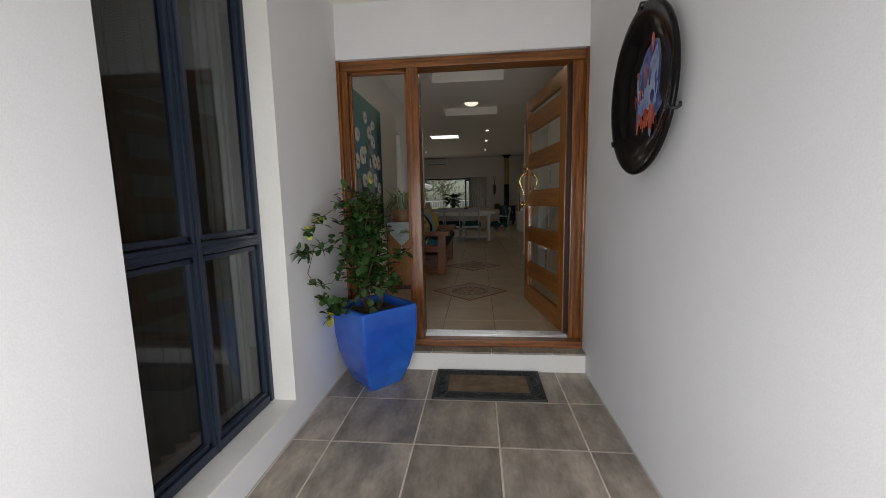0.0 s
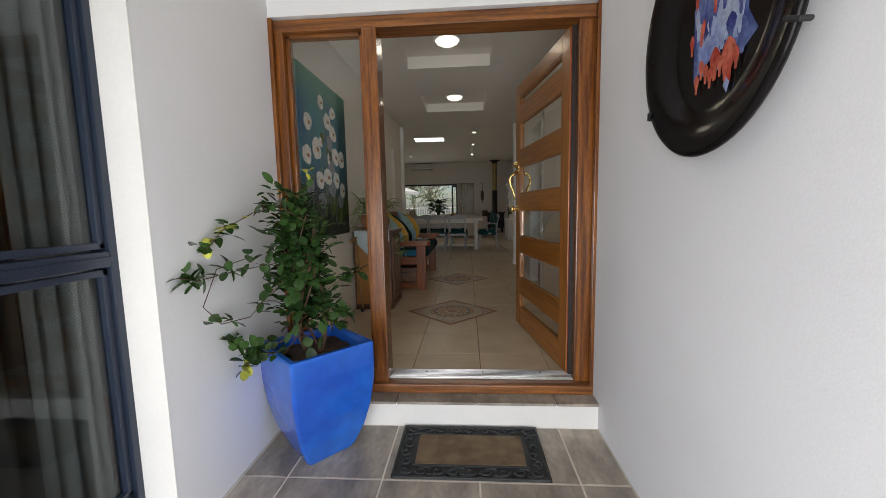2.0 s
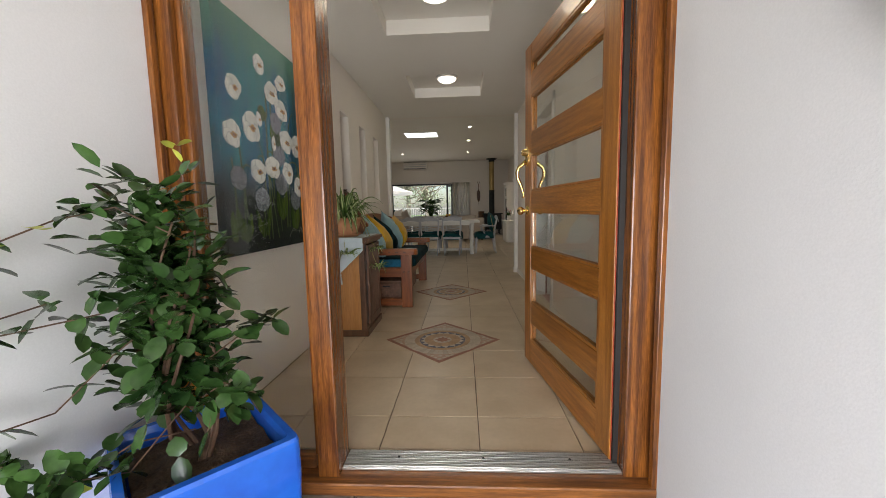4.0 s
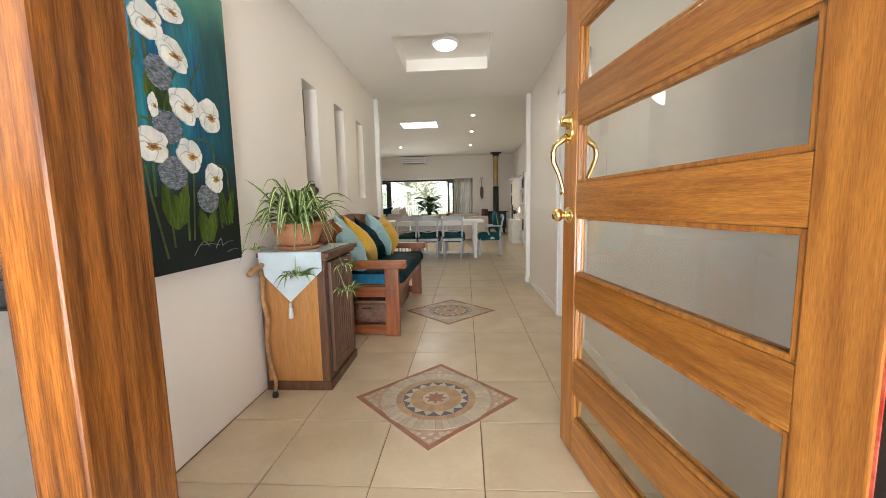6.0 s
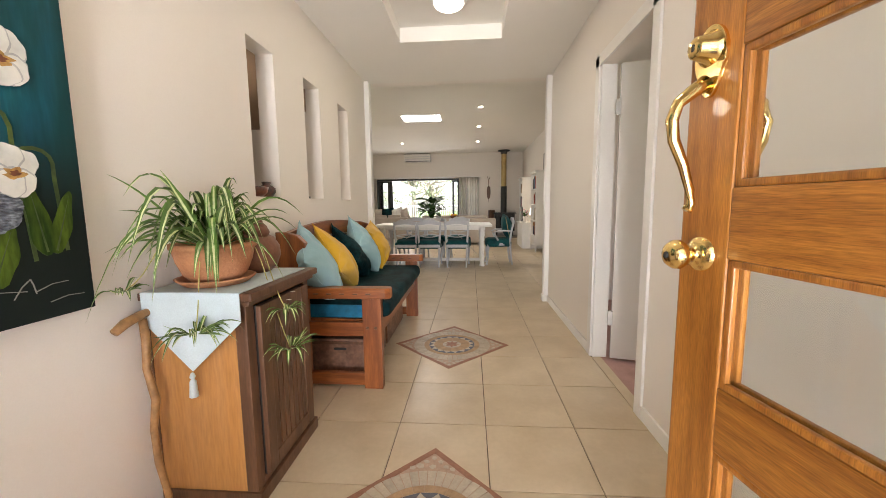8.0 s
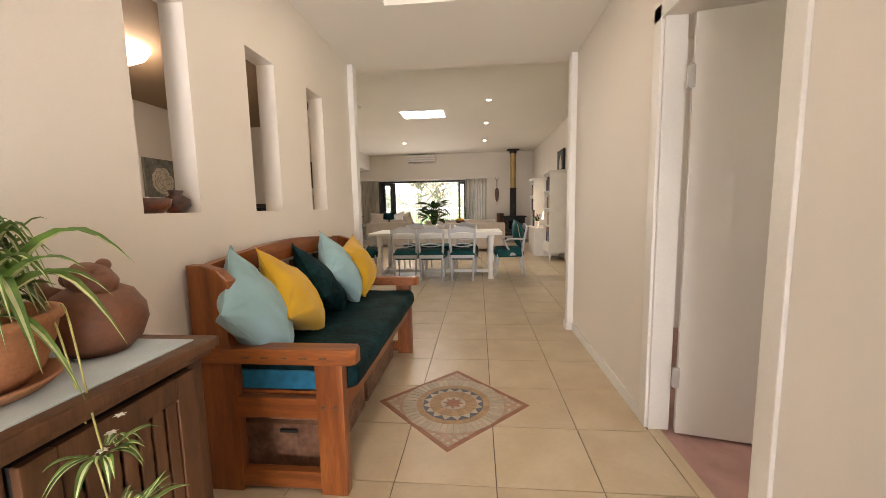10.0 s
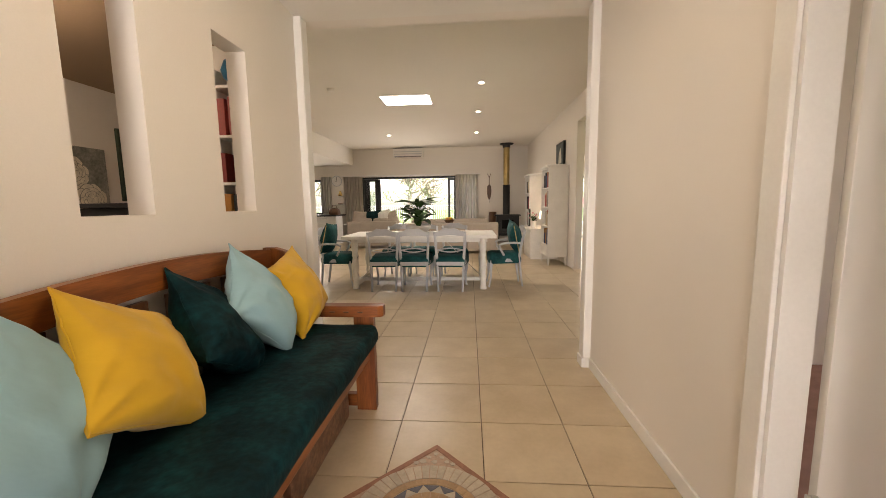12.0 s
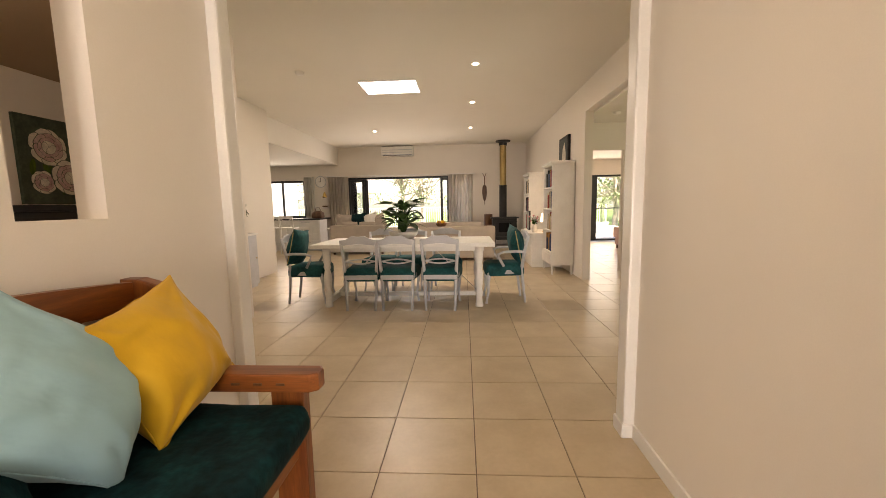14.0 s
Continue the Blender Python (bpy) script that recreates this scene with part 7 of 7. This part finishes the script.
def rose_painting(y0, y1, z0, z1, ground, petal_mat, label, seed):
    rr = random.Random(seed)
    p = thing("rose_painting", label, "painting", pose(-3.648, y0, z0))
    w, h = y1 - y0, z1 - z0
    part("canvas", box(0, 0.035, 0, w, 0, h, 0.004), PCOL[ground], p)
    m = Matrix(((0, 0, 1, 0.035), (1, 0, 0, 0), (0, 1, 0, 0), (0, 0, 0, 1)))
    for k, (cu, cv, r) in enumerate(((0.40 * w, 0.66 * h, 0.27 * w), (0.66 * w, 0.32 * h, 0.27 * w), (0.28 * w, 0.25 * h, 0.17 * w))):
        step = 0
        for ring, count in ((0.72, 7), (0.52, 6), (0.33, 5), (0.16, 3)):
            for q in range(count):
                a = 2 * math.pi * q / count + ring * 9 + rr.uniform(-0.2, 0.2)
                wide, deep = r * (0.30 + 0.26 * ring), r * (0.16 + 0.20 * ring)
                for grow, mat in ((1.0, ground), (0.93, "cream" if (q + step) % 3 == 0 else petal_mat)):
                    out = []
                    for i in range(14):
                        t = 6.283 * i / 14
                        x, y = ring * r + deep * grow * math.cos(t) * (1 + 0.1 * math.sin(3 * t + q)), wide * grow * math.sin(t)
                        out.append((cu + x * math.cos(a) - y * math.sin(a), cv + x * math.sin(a) + y * math.cos(a)))
                    part("painted_petal", prism(out, 0.0003, 0.0008 + 0.00025 * step + 0.006 * (k % 2), None, m), PCOL[mat], p)
                    step += 1
    for k in range(7):
        u, v, a = w * rr.uniform(0.1, 0.9), h * rr.uniform(0.06, 0.5), rr.uniform(0, 6.28)
        part("painted_leaf", prism([(u + 0.07 * math.cos(t) * math.cos(a) - 0.025 * math.sin(t) * math.sin(a), v + 0.07 * math.cos(t) * math.sin(a) + 0.025 * math.sin(t) * math.cos(a)) for t in [6.283 * i / 12 for i in range(12)]], 0.0002, 0.0005 + 0.00002 * k, None, m), PCOL["leafy"], p)


rose_painting(8.40, 8.98, 1.05, 1.80, "pewter", "cream", "canvas of cream roses on a grey ground", 1)
rose_painting(9.15, 9.75, 1.28, 2.05, "moss", "rose", "canvas of pink roses on a dark ground", 2)
shelfcase = thing("study_bookshelf", "white study bookshelf holding folders and ornaments", "bookcase")
for z in (0.0, 0.35, 0.7, 1.05, 1.36, 1.7, 2.05):
    part("shelf", box(-1.72, -1.20, 7.97, 8.165, z, z + 0.02, 0.002), WHITE, shelfcase)
for x in (-1.74, -1.20):
    part("side", box(x, x + 0.02, 7.97, 8.165, 0, 2.2, 0.002), WHITE, shelfcase)
rr = random.Random(77)
for z in (1.07, 1.38, 1.72):
    x = -1.70
    while x < -1.30:
        w = rr.uniform(0.03, 0.06)
        tagged(finish("folder", box(x, x + w, 7.99, 8.15, z + 0.0005, z + rr.uniform(0.2, 0.28), 0.002), rr.choice(BOOKS)), "upright folder on the study shelf", "folder", "folders on the study shelf")
        x += w + rr.uniform(0.002, 0.09)
tagged(finish("globe_ornament", lathe([(0.0, 0.0), (0.05, 0.0), (0.02, 0.03), (0.07, 0.07), (0.085, 0.12), (0.06, 0.19), (0.0, 0.21)], 20, centre=(-1.60, 8.07, 2.07)), TEALB, smooth=True), "teal blue ornament on the study shelf", "ornament")
chest = thing("study_cabinet", "low black painted cabinet in the study", "cabinet")
part("body", box(-2.62, -1.78, 7.58, 8.16, 0.0, 1.205, 0.006), CHARCOAL, chest)
part("top", box(-2.64, -1.76, 7.56, 8.165, 1.206, 1.235, 0.004), CHARCOAL, chest)

# ---- garden ----
BARK = material("grey bark", (0.30, 0.25, 0.20), 0.9, vary=0.25, scale=6, fine=40, bump=0.5, depth=0.02)
TREE = material("tree foliage", (0.19, 0.27, 0.10), 0.6, vary=0.25, scale=2, fine=20, bump=0.1, per_island=0.45, second=(0.30, 0.36, 0.18))
TREE2 = material("grey green foliage", (0.30, 0.34, 0.22), 0.6, vary=0.25, scale=2, fine=20, bump=0.1, per_island=0.4)


def tree(x, y, h, r, seed, mat, label):
    rr = random.Random(seed)
    t = thing("tree", label, "tree", pose(x, y, -0.27), "garden trees")
    tr = bmesh.new()
    tube([(0, 0, 0), (0.05, 0.0, h * 0.25), (-0.05, 0.08, h * 0.5), (0, 0, h * 0.8)], 0.1, 8, tr, [h * 0.035, h * 0.028, h * 0.02, h * 0.008])
    lf = bmesh.new()
    for k in range(26):
        a, e = rr.uniform(0, 6.28), rr.uniform(0.25, 1.0)
        c = Vector((math.cos(a) * r * e, math.sin(a) * r * e, h * rr.uniform(0.35, 0.98) - 0.3 * r * e))
        tube([(0, 0, h * rr.uniform(0.25, 0.6)), c * 0.6 + Vector((0, 0, 0.2 * h * 0.6)), c], 0.02, 5, tr, [h * 0.012, h * 0.007, h * 0.003])
        for _ in range(44):
            p = c + Vector((rr.gauss(0, 1), rr.gauss(0, 1), rr.gauss(0, 0.8))) * r * 0.22
            leaf_blade(lf, p, (rr.gauss(0, 1), rr.gauss(0, 1), rr.gauss(0, 0.7)), (0, 0, 1), rr.uniform(0.16, 0.34), rr.uniform(0.07, 0.13))
    part("trunk", tr, BARK, t)
    part("crown", lf, mat, t, "", True)


for k, (x, y, h, r, mt) in enumerate(((-9, 36, 7, 3.2, TREE), (-3.4, 38, 6.5, 3.0, TREE2), (1.5, 35, 6.0, 2.8, TREE), (-13, 40, 8, 3.5, TREE2), (6.5, 37, 7, 3.2, TREE2), (12, 36, 7, 3.2, TREE), (-6, 44, 9, 4, TREE), (3.5, 46, 9, 4, TREE2), (9.5, 30, 5, 2.4, TREE), (-17, 34, 7, 3, TREE), (17, 42, 8, 3.5, TREE2))):
    tree(x, y, h, r, 50 + k, mt, "leafy garden tree beyond the patio fence")
# pool fence
fence = thing("fence", "white painted metal balustrade round the patio", "fence")
for k in range(12):
    part("post", box(-10 + k * 1.6, -9.95 + k * 1.6, 26.4, 26.45, -0.03, 1.15), WHITE, fence)
for z in (0.08, 1.08):
    part("rail", box(-10, 7.65, 26.405, 26.445, z, z + 0.04), WHITE, fence)
b = bmesh.new()
for k in range(150):
    x = -9.9 + k * 0.117
    box(x, x + 0.014, 26.415, 26.43, 0.12, 1.08, 0, b)
tagged(part("baluster", b, WHITE, fence), kind="stuff")
# patio umbrella
umb = thing("patio_umbrella", "pale square patio umbrella on a pole", "umbrella", pose(-4.3, 22.3, -0.03))
part("pole", tube([(0, 0, 0), (0, 0, 2.45)], 0.03, 10), STEEL, umb)
b = bmesh.new()
tip = b.verts.new((0, 0, 2.6))
rim = [b.verts.new((1.7 * math.cos(a), 1.7 * math.sin(a), 2.02)) for a in [math.pi / 4 * k for k in range(8)]]
low_ = [b.verts.new((v.co.x, v.co.y, 1.88)) for v in rim]
for k in range(8):
    b.faces.new((tip, rim[k], rim[(k + 1) % 8]))
    b.faces.new((rim[k], low_[k], low_[(k + 1) % 8], rim[(k + 1) % 8]))
part("canopy", b, SHEER, umb)
part("base", lathe([(0.0, 0.0), (0.3, 0.0), (0.28, 0.06), (0.04, 0.1), (0.0, 0.1)], 24), PAVE, umb)
# spiky plants in pots outside the bedroom
for k, (x, y) in enumerate(((4.75, 20.6), (5.6, 21.4))):
    pt = tagged(finish("garden_pot", lathe([(0.0, 0.0), (0.2, 0.0), (0.27, 0.35), (0.29, 0.45), (0.25, 0.45), (0.0, 0.40)], 24, centre=(x, y, -0.03)), GREY, smooth=True), "grey garden pot on the rear patio", "plant pot")
    sp_ = thing("spiky_plant", "reddish spiky cordyline in a garden pot", "plant", pose(x, y, 0.37))
    lf = bmesh.new()
    rr = random.Random(k)
    tube([(0, 0, 0), (0, 0, 0.75)], 0.03, 6, lf)
    for q in range(70):
        a = rr.uniform(0, 6.28)
        leaf_blade(lf, (0, 0, 0.7 + rr.uniform(0, 0.15)), (math.cos(a), math.sin(a), rr.uniform(-0.4, 1.2)), (0, 0, 1), rr.uniform(0.4, 0.6), 0.04, 0.2, 0.3)
    part("leaves", lf, PINK if k == 0 else TREE, sp_, "long strap leaves")
slab("garden_wall", -14.5, -6.4, 20.5, 20.7, -0.27, 2.7, RENDER, label="pale rendered garden wall outside the kitchen")

# ---- floor pieces ----
def tile_mesh(name, w, d, h, mat):
    b = box(-w / 2, w / 2, -d / 2, d / 2, -h, 0)
    bmesh.ops.bevel(b, geom=[e for e in b.edges if all(v.co.z > -1e-6 for v in e.verts)], offset=0.0018, segments=1, affect="EDGES")
    me = bpy.data.meshes.new(name)
    b.to_mesh(me)
    b.free()
    me.materials.append(mat)
    return me


def lay(floor, x0, x1, y0, y1, gx, gy, pitch, joint, z, mat, name, skip=None):
    """Tiles on a grid through (gx, gy), cut at the edges of the given rectangle."""
    shapes = {}
    i0, i1 = math.floor((x0 - gx) / pitch), math.ceil((x1 - gx) / pitch)
    j0, j1 = math.floor((y0 - gy) / pitch), math.ceil((y1 - gy) / pitch)
    for i in range(i0, i1):
        for j in range(j0, j1):
            a, c = max(x0, gx + i * pitch) + joint / 2, min(x1, gx + (i + 1) * pitch) - joint / 2
            e, f = max(y0, gy + j * pitch) + joint / 2, min(y1, gy + (j + 1) * pitch) - joint / 2
            if c - a < 0.02 or f - e < 0.02 or (skip and skip((a + c) / 2, (e + f) / 2)):
                continue
            key = (round(c - a, 3), round(f - e, 3))
            if key not in shapes:
                shapes[key] = tile_mesh(name, c - a, f - e, 0.008, mat)
            ob = new(name, shapes[key])
            ob.location = ((a + c) / 2, (e + f) / 2, z)
            ob.parent = floor


FLOOR, PORCH = bpy.data.objects["floor"], bpy.data.objects["porch_floor"]
lay(PORCH, -0.965, 0.828, 0.5, 3.135, -0.745, 2.70, 0.452, 0.009, STEP, SLATE, "slate_tile")
lay(FLOOR, HALL_L + 0.004, HALL_R - 0.004, FRONT1 + 0.012, 8.1, 0.19, 5.015, 0.4405, 0.0045, 0.0, TILE, "floor_tile")
lay(FLOOR, -3.64, 1.97, 8.1, 12.5, 0.19, 5.015, 0.4405, 0.0045, 0.0, TILE, "floor_tile")
b = bmesh.new()
for i in range(-18, 14):
    for j in range(7, 29):
        x, y = 0.19 + i * 0.4405, 5.015 + j * 0.4405
        if y > 17.4 or x > 6.0 or x < -7.6:
            continue
        if y < 12.45 and -3.75 < x < 1.95:
            continue
        if x < -3.6 and y < 8.0:
            continue
        v = [b.verts.new((x + sx, y + sy, 0.0)) for sx, sy in ((0.002, 0.002), (0.4385, 0.002), (0.4385, 0.4385), (0.002, 0.4385))]
        lo = [b.verts.new((q.co.x, q.co.y, -0.008)) for q in v]
        b.faces.new(v)
        for k in range(4):
            b.faces.new((v[k], lo[k], lo[(k + 1) % 4], v[(k + 1) % 4]))
rest = finish("floor_tiles_far", b, TILE, FLOOR)
tagged(rest, "cream porcelain floor tiles of the further rooms", kind="stuff")

# ---- mosaic medallions ----
M_RED = material("brick red mosaic", (0.27, 0.115, 0.065), 0.5, vary=0.12, scale=20, fine=90, per_island=0.12)
M_TAN = material("tan mosaic", (0.36, 0.225, 0.115), 0.5, vary=0.12, scale=20, fine=90, per_object=0.12)
M_PALE = material("pale stone mosaic", (0.44, 0.37, 0.28), 0.5, vary=0.08, scale=20, fine=90, per_object=0.12)
M_SLATE = material("blue grey mosaic", (0.085, 0.085, 0.105), 0.5, vary=0.15, scale=20, fine=90, per_island=0.15)
M_SOFT = material("dusty rose mosaic", (0.40, 0.27, 0.19), 0.5, vary=0.12, scale=20, fine=90, per_island=0.15)


def stones(m, name, outline, n, mat, z1, turn=0.0, shared={}):
    """n alike stones round the centre, one mesh."""
    if name not in shared:
        bm = prism(outline, 0.0015, z1)
        bmesh.ops.recalc_face_normals(bm, faces=bm.faces)
        shared[name] = bpy.data.meshes.new(name)
        bm.to_mesh(shared[name])
        bm.free()
        shared[name].materials.append(mat)
    for k in range(n):
        ob = new(name, shared[name])
        ob.parent = m
        ob.matrix_basis = pose(0, 0, 0, 0, 0, turn + 360 * k / n)


def wedge(r0, r1, n, gap):
    a = math.pi / n
    g0, g1 = gap / r0 / 2, gap / r1 / 2
    P = lambda r, t: (r * math.cos(t), r * math.sin(t))
    return [P(r0, -a + g0), P(r1, -a + g1), P(r1, 0), P(r1, a - g1), P(r0, a - g0)]


def medallion(y, x):
    m = thing("floor_medallion", "square mosaic floor medallion with a red star and stone rings", "mosaic", pose(x, y, 0.0), "hall floor medallions")
    H = 0.4525
    part("bed", prism([(H, 0), (0, H), (-H, 0), (0, -H)], 0.0, 0.0015), M_SOFT, m, "dusty rose mosaic bed")
    stones(m, "border_strip", [(H, 0), (0, H), (0, H - 0.036), (H - 0.036, 0)], 4, M_RED, 0.0035)
    stones(m, "ring_stone", wedge(0.222, 0.302, 48, 0.004), 48, M_PALE, 0.004)
    stones(m, "tan_stone", wedge(0.186, 0.219, 28, 0.0015), 28, M_TAN, 0.0035)
    P = lambda r, t: (r * math.cos(t), r * math.sin(t))
    stones(m, "grey_tooth", [P(0.183, -0.19), P(0.183, 0.19), P(0.146, 0)], 16, M_SLATE, 0.0035)
    stones(m, "white_tooth", [P(0.144, -0.19), P(0.181, 0), P(0.144, 0.19)], 16, M_PALE, 0.0035, 11.25)
    stones(m, "inner_stone", wedge(0.075, 0.142, 22, 0.003), 22, M_TAN, 0.0035)
    stones(m, "core_stone", wedge(0.02, 0.073, 8, 0.002), 8, M_PALE, 0.0035)
    star = [P(0.064 if k % 2 == 0 else 0.036, 2 * math.pi * k / 16) for k in range(16)]
    part("star", prism(star, 0.0037, 0.0047), M_RED, m, "brick red eight-pointed star")
    rr = random.Random(8)
    for k, (d, off) in enumerate(((0.385, 0.0), (0.36, 0.03), (0.36, -0.03), (0.33, 0.055), (0.33, -0.055), (0.33, 0.0), (0.318, 0.085), (0.318, -0.085))):
        r, t = rr.uniform(0.013, 0.02), rr.uniform(0, 6)
        stones(m, "corner_stone", [(d + r * rr.uniform(0.7, 1.1) * math.cos(t + q * 6.283 / 5), off + r * rr.uniform(0.7, 1.1) * math.sin(t + q * 6.283 / 5)) for q in range(5)], 4, M_PALE, 0.0035, shared={})


medallion(4.804, -0.047)
medallion(6.558, -0.037)
